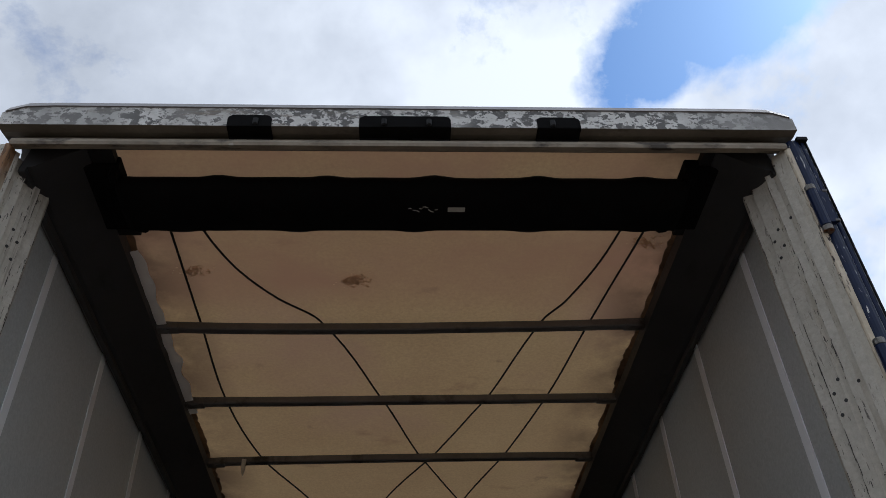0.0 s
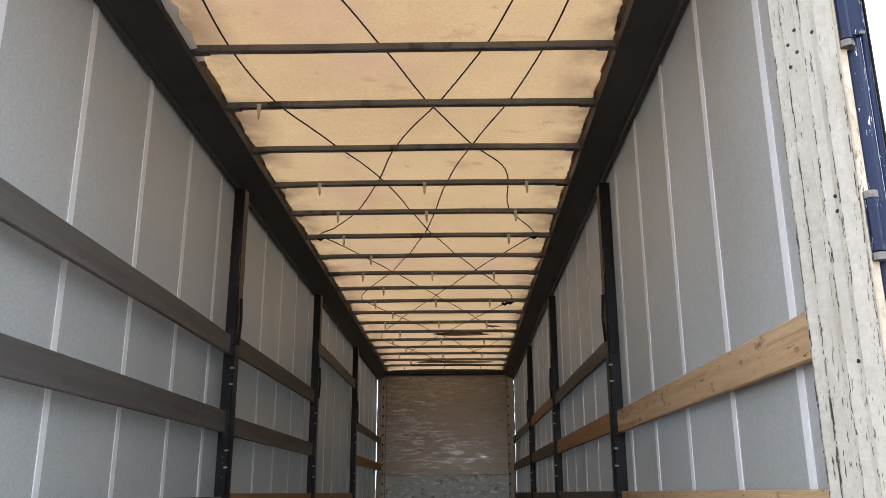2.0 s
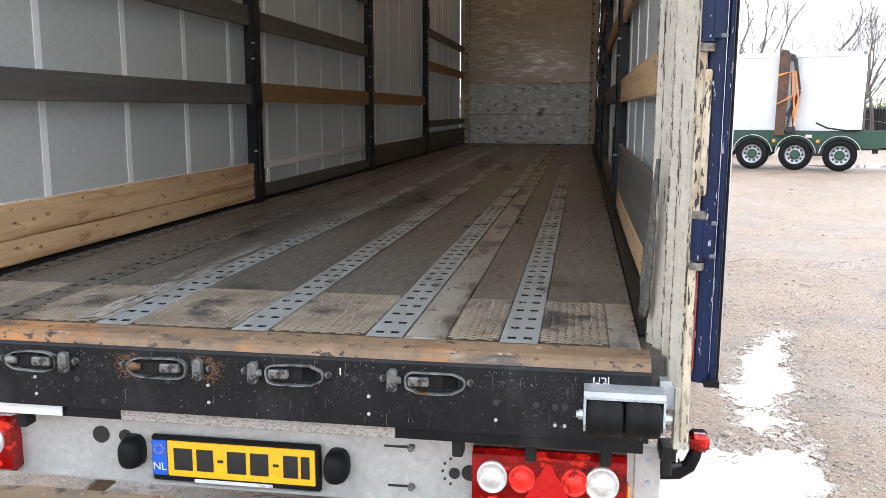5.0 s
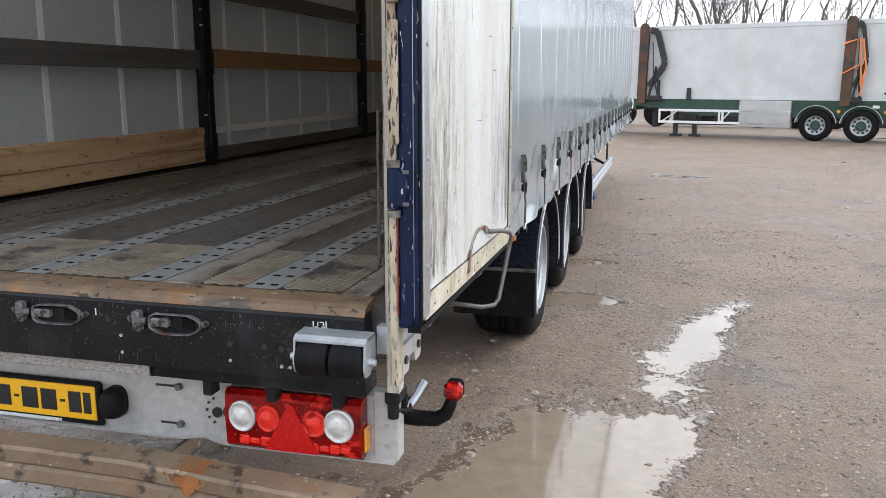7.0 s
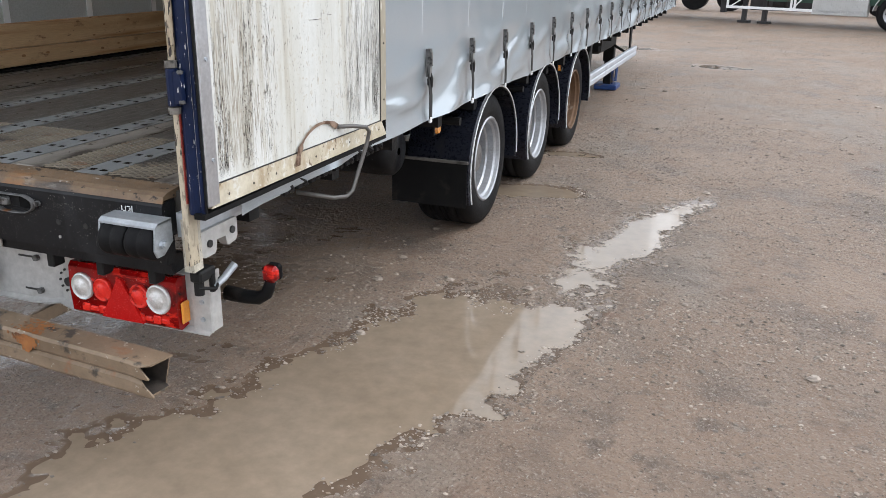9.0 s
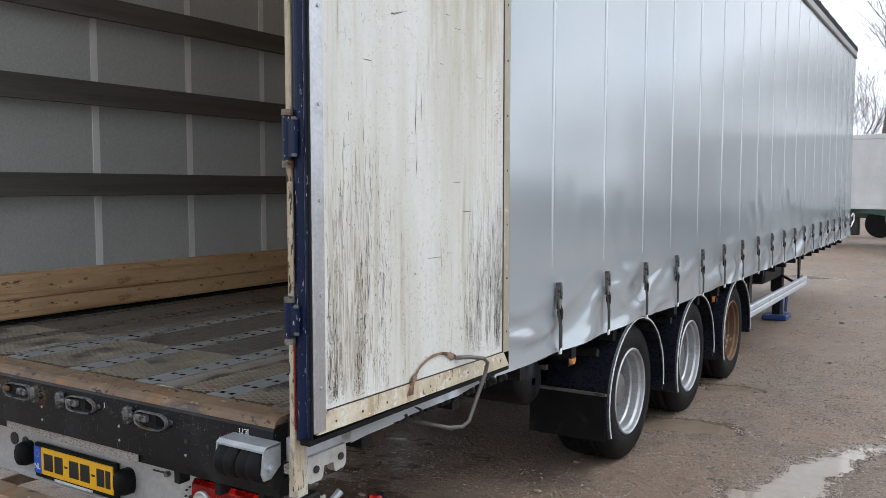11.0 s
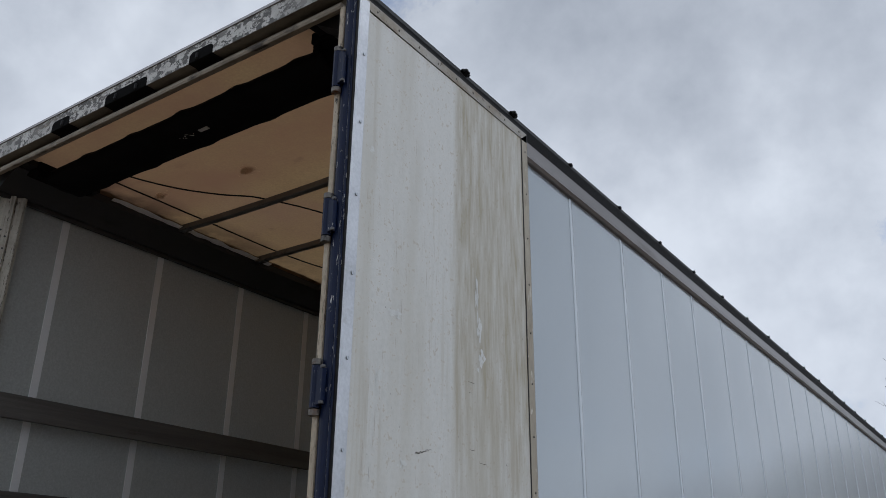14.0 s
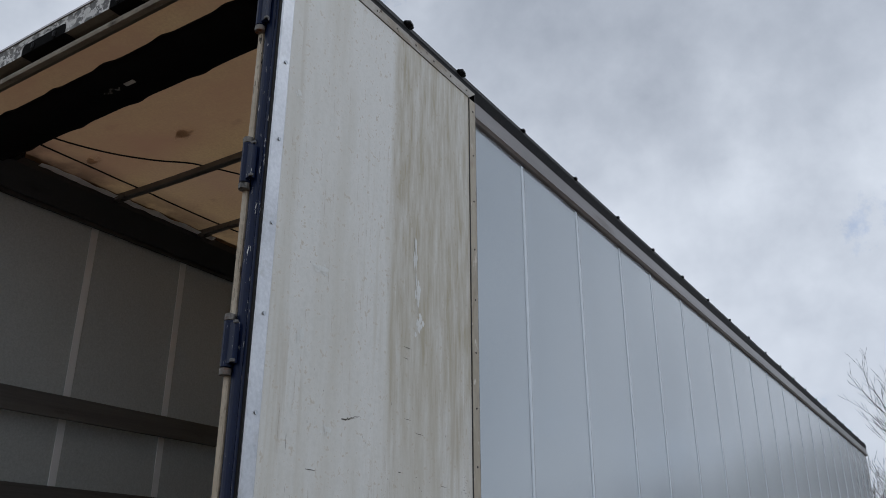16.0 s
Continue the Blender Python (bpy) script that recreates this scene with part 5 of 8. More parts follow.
# rear posts: ribbed steel columns
POST = [(1.274, -0.002), (1.254, -0.002), (1.245, 0.018), (1.227, 0.040), (1.240, 0.050), (1.231, 0.074), (1.212, 0.092), (1.225, 0.104),
        (1.214, 0.130), (1.193, 0.165), (1.203, 0.178), (1.180, 0.208), (1.184, 0.225), (1.22, 0.24), (1.276, 0.24)]
for s in (1, -1):
    bm = bmesh.new()
    prism(bm, [(s * x if s > 0 else -(x + 0.02), y) for x, y in POST], "z", 0.925, 3.845)
    post = part("rear_post", bm, [white_worn, cracked], trailer, "ribbed rear corner post in chipped white paint")
    for f in post.data.polygons:
        if len(f.vertices) == 4 and any(math.hypot(abs(f.center.x) - cx - (0.02 if s < 0 else 0), f.center.y - cy) < 0.008 for cx, cy in ((1.236, 0.029), (1.2215, 0.083), (1.2035, 0.1475), (1.1915, 0.193), (1.182, 0.217))):
            f.material_index = 1
    # chips along the ridges
    bm = bmesh.new()
    r = random.Random(40 + s)
    for rx, ry, amount in ((1.254, -0.002, 260), (1.227, 0.040, 150), (1.240, 0.050, 800), (1.212, 0.092, 200), (1.225, 0.104, 700), (1.193, 0.165, 240), (1.203, 0.178, 700), (1.180, 0.208, 260)):
        rx += 0.02 if s < 0 else 0
        for k in range(amount):
            z = 0.93 + min(abs(r.gauss(0, 1.3)), 2.87)
            if nz(z * 2.2, rx * 40, s) < r.uniform(-0.5, 0.25):
                continue
            h, w = r.choice((0.004, 0.008, 0.018, 0.05)) * r.uniform(0.6, 1.4) * (1.6 if amount > 500 else 1), r.uniform(0.0006, 0.0024) * (1.5 if amount > 500 else 1)
            o = r.uniform(-0.004, 0.004)
            h = min(h, 3.83 - z)
            bm.faces.new([bm.verts.new((s * (rx - 0.0018 + (o + u) * 0.5), ry - 0.0022 - (o + u) * 0.35, z + v)) for u, v in ((-w, 0), (w, h * 0.1), (w * 0.6, h), (-w * 0.8, h * 0.9))])
    tagged(part("paint_chip", bm, chip_dark, post, "dark chips along the ridges"), kind="stuff")
    bm = bmesh.new()
    prism(bm, [(s * 1.2555, -0.007), (s * 1.259, -0.011), (s * 1.273, -0.011), (s * 1.2765, -0.007), (s * 1.2765, 0.03), (s * 1.2555, 0.03)], "z", 0.79, 3.84)
    part("post_edge", bm, cream_worn, post, "peeling cream post edge")
    aside = 0.0 if s > 0 else 0.02
    holes = [((1.1990, 0.155) if k % 2 == 0 else (1.2122, 0.133), z0 + 0.034 * k, 31) for z0 in (3.50, 2.93) for k in range(4)]
    holes += [((1.2317, 0.072), z0, 20) for z0 in (3.60, 2.99, 2.52, 2.48, 2.10, 1.75)]
    dots("punched_hole", disc_x(0.0055, 0.003, 10), ink, post, [Matrix.Translation((s * (x + aside), y, z)) @ pose(0, 0, 0, 0, 0, s * a) @ pose(-0.0015, 0, 0) for (x, y), z, a in holes])
    bm = bmesh.new()
    prism(bm, [(s * 1.242, 0.0), (s * 1.276, 0.0), (s * 1.272, 0.05), (s * 1.242, 0.05)], "z", 0.765, 0.925)
    part("post_foot", bm, white_worn, post)

# ragged felt strip hanging on the post
bm = bmesh.new()
rows_f = []
for k in range(15):
    z = 1.50 - 0.43 * k / 14
    w = 0.008 + 0.036 * min(1, k / 8)
    c = 0.125 + 0.05 * k / 14
    rows_f.append([bm.verts.new((1.219 - 0.42 * (c + w * (u - 0.5) - 0.06) - 0.010 - 0.006 * nz(u * 3, k * 0.35), c + w * (u - 0.5), z + (0.03 * nz(u * 6, 4) if k == 14 else 0))) for u in (i / 7 for i in range(8))])
for p, q in zip(rows_f, rows_f[1:]):
    for i in range(7):
        bm.faces.new((p[i], p[i + 1], q[i + 1], q[i]))
g = bmesh.ops.extrude_face_region(bm, geom=list(bm.faces))
bmesh.ops.translate(bm, vec=(0.006, 0, 0), verts=[v for v in g["geom"] if isinstance(v, bmesh.types.BMVert)])
bmesh.ops.recalc_face_normals(bm, faces=bm.faces)
part("felt_strip", bm, felt, trailer, "ragged grey felt strip on the post", smooth=True)

# timber patch on the post edge
bm = bmesh.new()
box(bm, (1.270, -0.024, 1.42), (1.287, -0.0112, 1.72), 0.004)
part("patch_strip", bm, cream_worn, trailer, "rust-stained cream patch strip")
bm = bmesh.new()
box(bm, (1.2768, -0.0105, 0.98), (1.2795, -0.003, 1.24))
part("red_gap_strip", bm, red_paint, trailer, "faded red door gap strip")

# rear header beam
rs_soot = random.Random(61)
bm = bmesh.new()
quads(bm, [[(x, -0.035, 3.903), (x, -0.035, 3.992 - d), (x, -0.02, 4.008 - d), (x, 0.10, 4.024 - d), (x, 0.10, 3.93), (x, 0.0, 3.905)] for x, d in ((-1.31, 0.032), (-1.24, 0.003), (-1.15, 0), (1.15, 0), (1.24, 0.003), (1.31, 0.032))], caps=True)
bmesh.ops.recalc_face_normals(bm, faces=bm.faces)
header = part("rear_header", bm, [header_worn, recess_sooty_shade], trailer, "rear roof beam in flaking white and grey paint")
# faces that look down get the darker paint, shade included
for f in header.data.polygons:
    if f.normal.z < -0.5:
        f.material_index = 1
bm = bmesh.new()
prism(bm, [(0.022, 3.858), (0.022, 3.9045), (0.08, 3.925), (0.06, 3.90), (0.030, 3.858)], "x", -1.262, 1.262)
part("header_recess", bm, recess_sooty_shade, header, "sooty cream recess with the beam's shade in its colour")
bm = bmesh.new()
prism(bm, [(-0.014, 3.860), (0.026, 3.864), (0.026, 3.854), (0.002, 3.852), (0.0, 3.836), (-0.014, 3.834), (-0.018, 3.844)], "x", -1.262, 1.262)
part("header_lip", bm, lip_dirty, header, "stained cream lip")
bm = bmesh.new()
quads(bm, [[(x, y, z - d) for y, z in ((-0.040, 3.990), (-0.026, 4.020), (0.11, 4.040), (0.11, 4.024), (-0.018, 4.009), (-0.033, 3.988))] for x, d in ((-1.30, 0.028), (-1.24, 0.004), (-1.15, 0), (1.15, 0), (1.24, 0.004), (1.30, 0.028))], caps=True)
bmesh.ops.recalc_face_normals(bm, faces=bm.faces)
part("header_cap", bm, eave_alu, header, "thin aluminium cap")
for a, b, cams in ((-0.590, -0.447, (-0.500,)), (-0.163, 0.139, (-0.082, 0.066)), (0.426, 0.572, (0.478,))):
    # a notch cut up into the beam's face and sunk into the plate below it
    bm = bmesh.new()
    prism(bm, [(a, 3.904), (b, 3.904), (b, 3.938), (b - 0.005, 3.947), (b - 0.018, 3.954), (a + 0.018, 3.954), (a + 0.005, 3.947), (a, 3.938)], "y", -0.0375, 0.0)
    spans = ((a, b),) if b - a < 0.2 else ((a, a + 0.128), (b - 0.128, b))
    for c0, c1 in spans:
        prism(bm, [(c0 + 0.024, 3.878), (c1 - 0.024, 3.878), (c1 - 0.010, 3.882), (c1 - 0.002, 3.894), (c1, 3.9035), (c0, 3.9035), (c0 + 0.002, 3.894), (c0 + 0.010, 3.882)], "y", 0.012, 0.0235)
    box(bm, (a, -0.0370, 3.9005), (b, 0.0225, 3.9040))
    part("lock_recess", bm, hole_black, header, "black door lock recess")
    for c in cams:
        bm = bmesh.new()
        box(bm, (c - 0.008, -0.046, 3.905), (c + 0.010, -0.034, 3.938), 0.005)
        part("lock_cam", bm, steel_dark, header, "worn lock cam")
    bm = bmesh.new()
    for k in range(60):
        x, z = (a + b) / 2 + rs_soot.gauss(0, (b - a) * 0.42), 3.9 - abs(rs_soot.gauss(0, 0.016))
        w, h = rs_soot.uniform(0.003, 0.014), rs_soot.uniform(0.002, 0.006)
        if z - h > 3.860:
            q = 0.0205 + 0.0008 * rs_soot.random()
            bm.faces.new([bm.verts.new((x + u, q, z + v)) for u, v in ((0, 0), (w, -h * 0.3), (w * 0.9, -h), (w * 0.1, -h * 0.8))])
    tagged(part("soot_mark", bm, grime, header, "sooty marks round the lock recess"), kind="stuff")

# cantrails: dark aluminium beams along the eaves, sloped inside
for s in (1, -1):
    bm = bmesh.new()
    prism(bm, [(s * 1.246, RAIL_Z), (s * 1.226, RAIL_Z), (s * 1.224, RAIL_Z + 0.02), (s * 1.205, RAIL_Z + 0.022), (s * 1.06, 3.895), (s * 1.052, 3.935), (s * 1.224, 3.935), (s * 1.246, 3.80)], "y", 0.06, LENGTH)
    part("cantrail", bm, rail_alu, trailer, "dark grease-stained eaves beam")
    bm = bmesh.new()
    prism(bm, [(s * 1.226, 3.80), (s * 1.285, 3.80), (s * 1.296, 3.815), (s * 1.285, 3.83), (s * 1.285, 3.90), (s * 1.292, 3.955), (s * 1.27, 3.985), (s * 1.226, 3.985)], "y", 0.11, LENGTH + 0.03)
    eave = part("eaves_profile", bm, eave_alu, trailer, "dull aluminium eaves profile", smooth=False)
    bm = bmesh.new()
    prism(bm, [(s * 1.286, 3.905), (s * 1.300, 3.955), (s * 1.285, 3.992), (s * 1.24, 4.002), (s * 1.24, 3.995), (s * 1.28, 3.985), (s * 1.292, 3.952), (s * 1.282, 3.905)], "y", 0.12, LENGTH + 0.02)
    part("roof_edge", bm, rubber, eave, "black roof sheet edge strip")
# tarpaulin knobs above the door and along the eaves
bm = bmesh.new()
tube(bm, [(-0.004, 0, 0), (0.006, 0, 0.004), (0.016, 0, 0.008)], 0.012, 8, 0.009)
tube(bm, [(0.004, -0.018, 0.004), (0.008, 0.0, 0.014), (0.004, 0.018, 0.004)], 0.007, 6)
knob_me = mesh_of("roof_knob", bm, rubber)
for k in range(21):
    piece("roof_knob", knob_me, trailer, Matrix.Translation((1.292, 0.77 + 0.42 * k if k < 2 else 1.80 + (k - 2) * 0.642, 3.972)) @ Matrix.Scale(1.4 if k < 2 else 0.9, 4))

# roof sheet, with a slight sag between the bows
def roof_z(x, y):
    ph = ((y - BOW0) / PITCH) % 1.0
    return ROOF + 0.022 * math.sin(math.pi * ph) * (1 - (x / 1.25) ** 2) + 0.004 * nz(x * 3, y * 3) - 0.010 * (x / 1.2) ** 4


nx, ny = 26, 170
bm = bmesh.new()
grid = [[bm.verts.new((-1.25 + 2.5 * i / nx, 0.08 + (LENGTH - 0.1) * j / ny, 0)) for i in range(nx + 1)] for j in range(ny + 1)]
for row in grid:
    for v in row:
        v.co.z = roof_z(v.co.x, v.co.y)
for j in range(ny):
    for i in range(nx):
        bm.faces.new((grid[j][i], grid[j][i + 1], grid[j + 1][i + 1], grid[j + 1][i]))
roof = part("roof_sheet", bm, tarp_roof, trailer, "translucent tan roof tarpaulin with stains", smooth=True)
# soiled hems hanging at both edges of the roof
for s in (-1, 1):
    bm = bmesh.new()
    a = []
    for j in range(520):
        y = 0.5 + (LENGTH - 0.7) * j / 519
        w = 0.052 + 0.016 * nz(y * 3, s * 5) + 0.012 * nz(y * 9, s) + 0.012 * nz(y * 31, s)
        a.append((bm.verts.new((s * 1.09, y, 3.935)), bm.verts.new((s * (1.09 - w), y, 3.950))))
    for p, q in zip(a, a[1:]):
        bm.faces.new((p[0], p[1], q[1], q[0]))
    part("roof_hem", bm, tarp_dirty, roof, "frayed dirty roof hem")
# faint smudges by the first bows
r = random.Random(77)
bm = bmesh.new()
for cx, cy, amount in ((-0.22, 0.88, 150), (-0.20, 0.87, 70), (-0.86, 0.80, 120), (0.95, 0.62, 110)):
    for k in range(amount):
        x, y, q = cx + r.gauss(0, 0.027), cy + r.gauss(0, 0.017), r.uniform(0.002, 0.007)
        z = roof_z(x, y) - 0.007 - r.uniform(0, 0.001)
        bm.faces.new([bm.verts.new((x + q * r.uniform(0.5, 1.3) * math.cos(t), y + q * r.uniform(0.4, 0.9) * math.sin(t), z)) for t in (0, 1.05, 2.1, 3.14, 4.2, 5.2)])
tagged(part("roof_smudge", bm, tarp_stain, roof, "speckled dirt smudges"), kind="stuff")
# dark patches of mould and repair tape near the front
rng = random.Random(11)
for cx, cy, rx, ry, soft_m in ((0.28, 9.9, 0.42, 0.11, 0), (0.2, 12.55, 0.7, 0.10, 0), (-0.25, 12.2, 0.35, 0.06, 0), (0.72, 9.3, 0.10, 0.05, 0)):
    bm = bmesh.new()
    vs = []
    for k in range(26):
        t = 2 * math.pi * k / 26
        r = 1 + 0.45 * nz(cx * 7 + math.cos(t) * 1.5, cy + math.sin(t) * 1.5)
        x, y = cx + rx * r * math.cos(t), cy + ry * r * math.sin(t)
        vs.append(bm.verts.new((x, y, roof_z(x, y) - 0.006)))
    c = bm.verts.new((cx, cy, roof_z(cx, cy) - 0.006))
    for i in range(26):
        bm.faces.new((vs[i], c, vs[(i + 1) % 26]))
    part("roof_stain", bm, tarp_stain if soft_m else tarp_dirty, roof, "dark stain on the roof sheet")

# crumpled white packing along one edge
bm = bmesh.new()
a = []
for j in range(60):
    y = 0.62 + 1.25 * j / 59
    w = 0.044 + 0.030 * nz(y * 9, 2)
    a.append((bm.verts.new((-1.058, y, 3.922 + 0.006 * nz(y * 14, 5))), bm.verts.new((-1.058 + w, y, 3.930 + 0.005 * nz(y * 16, 1)))))
for p, q in zip(a, a[1:]):
    bm.faces.new((p[0], p[1], q[1], q[0]))
part("white_packing", bm, webbing, roof, "crumpled white packing strip")

# roof bows with end plates and clips
bow_i = 0
y = BOW0
while y < LENGTH - 0.4:
    bm = bmesh.new()
    rings = []
    for i in range(13):
        x = -1.09 + 2.18 * i / 12
        dz = 0.003 * nz(x * 2, y) + 0.002 - 0.006 * (x / 1.1) ** 2 - (0.024, 0.008)[bow_i] * (1 - (x / 1.09) ** 2) if bow_i < 2 else 0.003 * nz(x * 2, y) + 0.002 - 0.006 * (x / 1.1) ** 2
        dy = 0.006 * nz(x * 1.2, y * 3, 2)
        rings.append([(x, y + dy + u, 3.918 + dz + w) for u, w in ((-0.020, 0.004), (-0.016, 0.0), (0.016, 0.0), (0.020, 0.004), (0.020, 0.034), (-0.020, 0.034))])
    quads(bm, rings, caps=True)
    bow = part("roof_bow", bm, bow_steel, trailer, "grey steel roof bow")
    for s in (-1, 1):
        bm = bmesh.new()
        box(bm, (s * 0.965, y - 0.024, 3.909), (s * 1.115, y + 0.024, 3.942), 0.004)
        tube(bm, [(s * 1.01, y - 0.01, 3.911), (s * 1.01, y - 0.01, 3.905)], 0.006, 6)
        tube(bm, [(s * 1.07, y - 0.01, 3.911), (s * 1.07, y - 0.01, 3.905)], 0.006, 6)
        part("end_plate", bm, bow_steel, bow)
    clips = {2: (-0.86,), 4: (-0.72, 0.03, 0.76), 5: (-0.68, 0.02, 0.72), 6: (-0.72, 0.7)}.get(bow_i, (-0.7, 0.0, 0.62) if bow_i > 6 and bow_i % 2 == 0 else (-0.55,) if bow_i > 6 else ())
    for cx in clips:
        bm = bmesh.new()
        prism(bm, [(cx - 0.012, 3.935), (cx + 0.012, 3.935), (cx + 0.009, 3.86), (cx, 3.835), (cx - 0.009, 3.86)], "y", y - 0.027, y - 0.021)
        part("clip", bm, clip_pale, bow, "pale hanging clip")
    y += PITCH
    bow_i += 1

# cords zigzagging under the roof
CORDS = [[(0.45, -0.89), (1.13, -0.88), (1.77, -0.87), (2.41, -0.77), (3.05, -0.52), (3.69, -0.27), (4.97, 0.03), (6.25, 0.45), (7.2, 0.82), (7.6, 0.86), (8.8, 0.42), (10.1, -0.1), (12.0, -0.75)],
         [(0.45, -0.79), (0.62, -0.74), (0.80, -0.66), (0.98, -0.53), (1.13, -0.37), (1.77, -0.12), (2.41, 0.09), (3.05, 0.36), (3.5, 0.60), (4.33, 0.67), (4.97, 0.92), (5.2, 0.86), (6.25, 0.43), (7.53, -0.05), (8.8, -0.52), (10.1, -0.86), (11.4, -0.4), (12.7, 0.05)],
         [(0.45, 0.85), (0.76, 0.78), (1.0, 0.69), (1.13, 0.61), (1.77, 0.43), (2.41, 0.18), (3.05, -0.12), (3.69, -0.30), (4.33, -0.52), (4.8, -0.78), (4.97, -0.93), (5.2, -0.84), (6.25, -0.42), (7.53, 0.06), (8.8, 0.52), (10.1, 0.88), (12.0, 0.2)],
         [(0.45, 0.94), (1.13, 0.825), (1.77, 0.725), (2.41, 0.575), (3.05, 0.37), (3.69, 0.20), (4.97, -0.02), (6.25, -0.40), (7.2, -0.80), (7.6, -0.84), (8.8, -0.40), (10.1, 0.08), (12.0, 0.72)]]
for pts in CORDS:
    ks = []
    n = len(pts)
    for i in range(n - 1):
        p0, p1, p2, p3 = pts[max(0, i - 1)], pts[i], pts[i + 1], pts[min(n - 1, i + 2)]
        for q in range(6):
            t = q / 6
            yy = p1[0] + (p2[0] - p1[0]) * t
            m0, m1 = (p2[1] - p0[1]) / max(0.1, p2[0] - p0[0]), (p3[1] - p1[1]) / max(0.1, p3[0] - p1[0])
            h = p2[0] - p1[0]
            xx = (2 * t ** 3 - 3 * t ** 2 + 1) * p1[1] + (t ** 3 - 2 * t ** 2 + t) * h * m0 + (-2 * t ** 3 + 3 * t ** 2) * p2[1] + (t ** 3 - t ** 2) * h * m1
            ks.append((xx, yy, roof_z(xx, yy) - 0.012 - 0.012 * math.sin(math.pi * ((yy - BOW0) / PITCH % 1.0))))
    bm = bmesh.new()
    tube(bm, ks, 0.0048, 5)
    part("roof_cord", bm, cord_black, trailer, "thin black cord under the roof", smooth=True)
dots("cord_knot", lambda bm: tube(bm, [(-0.03, 0, 0), (0, 0.02, -0.015), (0.035, -0.01, 0.005)], 0.017, 6), cord_black, trailer,
     [(-0.93, 4.97, 3.93), (0.92, 4.97, 3.93), (0.86, 7.6, 3.93), (0.80, 7.66, 3.93)])

# black rolled cloth behind the header
bm = bmesh.new()
rings = []
for i in range(81):
    x = -0.985 + 1.97 * i / 80
    wy = 0.010 * max(0, math.sin(x * 17)) ** 3 + 0.004 * nz(x * 6, 1)
    wy2 = 0.010 * max(0, math.sin(x * 15 + 1.2)) ** 3 + 0.004 * nz(x * 5, 9)
    rings.append([(x, 0.195 - wy, 3.90), (x, 0.170 - wy, 3.86), (x, 0.188, 3.835), (x, 0.28, 3.825 + 0.003 * nz(x * 7, 3)), (x, 0.40, 3.835), (x, 0.428 + wy2, 3.86), (x, 0.425 + wy2, 3.90), (x, 0.30, 3.935)])
quads(bm, rings, caps=True)
roll = part("rolled_cloth", bm, black_tarp, trailer, "black rolled cloth strapped under the rear roof", smooth=True)
for s in (-1, 1):
    bm = bmesh.new()
    box(bm, (s * 0.97, 0.13, 3.88), (s * 1.20, 0.45, 3.935), 0.006)
    box(bm, (s * 0.975, 0.14, 3.845), (s * 1.0, 0.18, 3.93), 0.004)
    tube(bm, [(s * 0.98, 0.40, 3.865), (s * 0.955, 0.41, 3.845), (s * 0.935, 0.42, 3.85), (s * 0.935, 0.43, 3.865)], 0.007, 6)
    part("roll_bracket", bm, black_tarp, roll)
bm = bmesh.new()
box(bm, (0.14, 0.265, 3.8205), (0.20, 0.285, 3.8235), 0, pose(0, 0, 0))
part("paper_label", bm, clip_pale, roll, "small pale label")
rs = random.Random(91)
bm = bmesh.new()
for k in range(9):
    x, y = 0.005 + 0.011 * k + rs.uniform(-0.004, 0.004), 0.272 + 0.010 * math.sin(k * 1.1)
    tube(bm, [(x, y, 3.8225), (x + 0.010, y + rs.uniform(-0.008, 0.008), 3.8205)], 0.0016, 4)
part("frayed_thread", bm, clip_pale, roll, "pale frayed threads")
for a, b in ((-1.20, -0.98), (1.02, 1.20)):
    dots("corner_gusset", block((a, 0.07, 3.90), (b, 0.50, 3.93)), steel_dark, trailer, [(0, 0, 0)])

# headboard at the front end
bm = bmesh.new()
box(bm, (-1.25, LENGTH, 0.95), (1.25, LENGTH + 0.05, 4.0))
head = part("headboard", bm, steel_dark, trailer, "front wall of brown and scraped metal sheets")
for z0, z1, material, lab in ((1.005, 1.53, head_lower, "scraped pale metal sheet"), (1.537, 2.10, head_lower, "scraped pale metal sheet"), (2.105, 3.90, head_upper, "brown reflecting metal sheet")):
    bm = bmesh.new()
    box(bm, (-1.09, LENGTH - 0.03, z0), (1.115, LENGTH - 0.002, z1), 0.003)
    part("headboard_sheet", bm, material, head, lab)
for s in (-1, 1):
    bm = bmesh.new()
    fx = 1.121 if s > 0 else 1.096
    prism(bm, [(s * fx, LENGTH - 0.045), (s * 1.16, LENGTH - 0.045), (s * 1.16, LENGTH - 0.09), (s * 1.23, LENGTH - 0.09), (s * 1.23, LENGTH - 0.002), (s * fx, LENGTH - 0.002)], "z", 1.005, 3.90)
    fp = part("front_post", bm, white_worn, head, "scuffed front corner post")
    dots("post_slot", block((0, 0, 0), (0.025, 0.004, 0.035)), ink, head, [(s * 1.138 - 0.0125, LENGTH - 0.048, 1.08 + 0.17 * k) for k in range(16)])
    bm = bmesh.new()
    box(bm, (s * (fx - 0.0055), LENGTH - 0.034, 1.0), (s * (fx - 0.0005), LENGTH - 0.002, 2.1))
    part("sheet_edge", bm, ink, head)
bm = bmesh.new()
box(bm, (-1.22, LENGTH - 0.12, 3.88), (1.22, LENGTH, 3.95), 0.006)
part("front_beam", bm, black_steel, head)


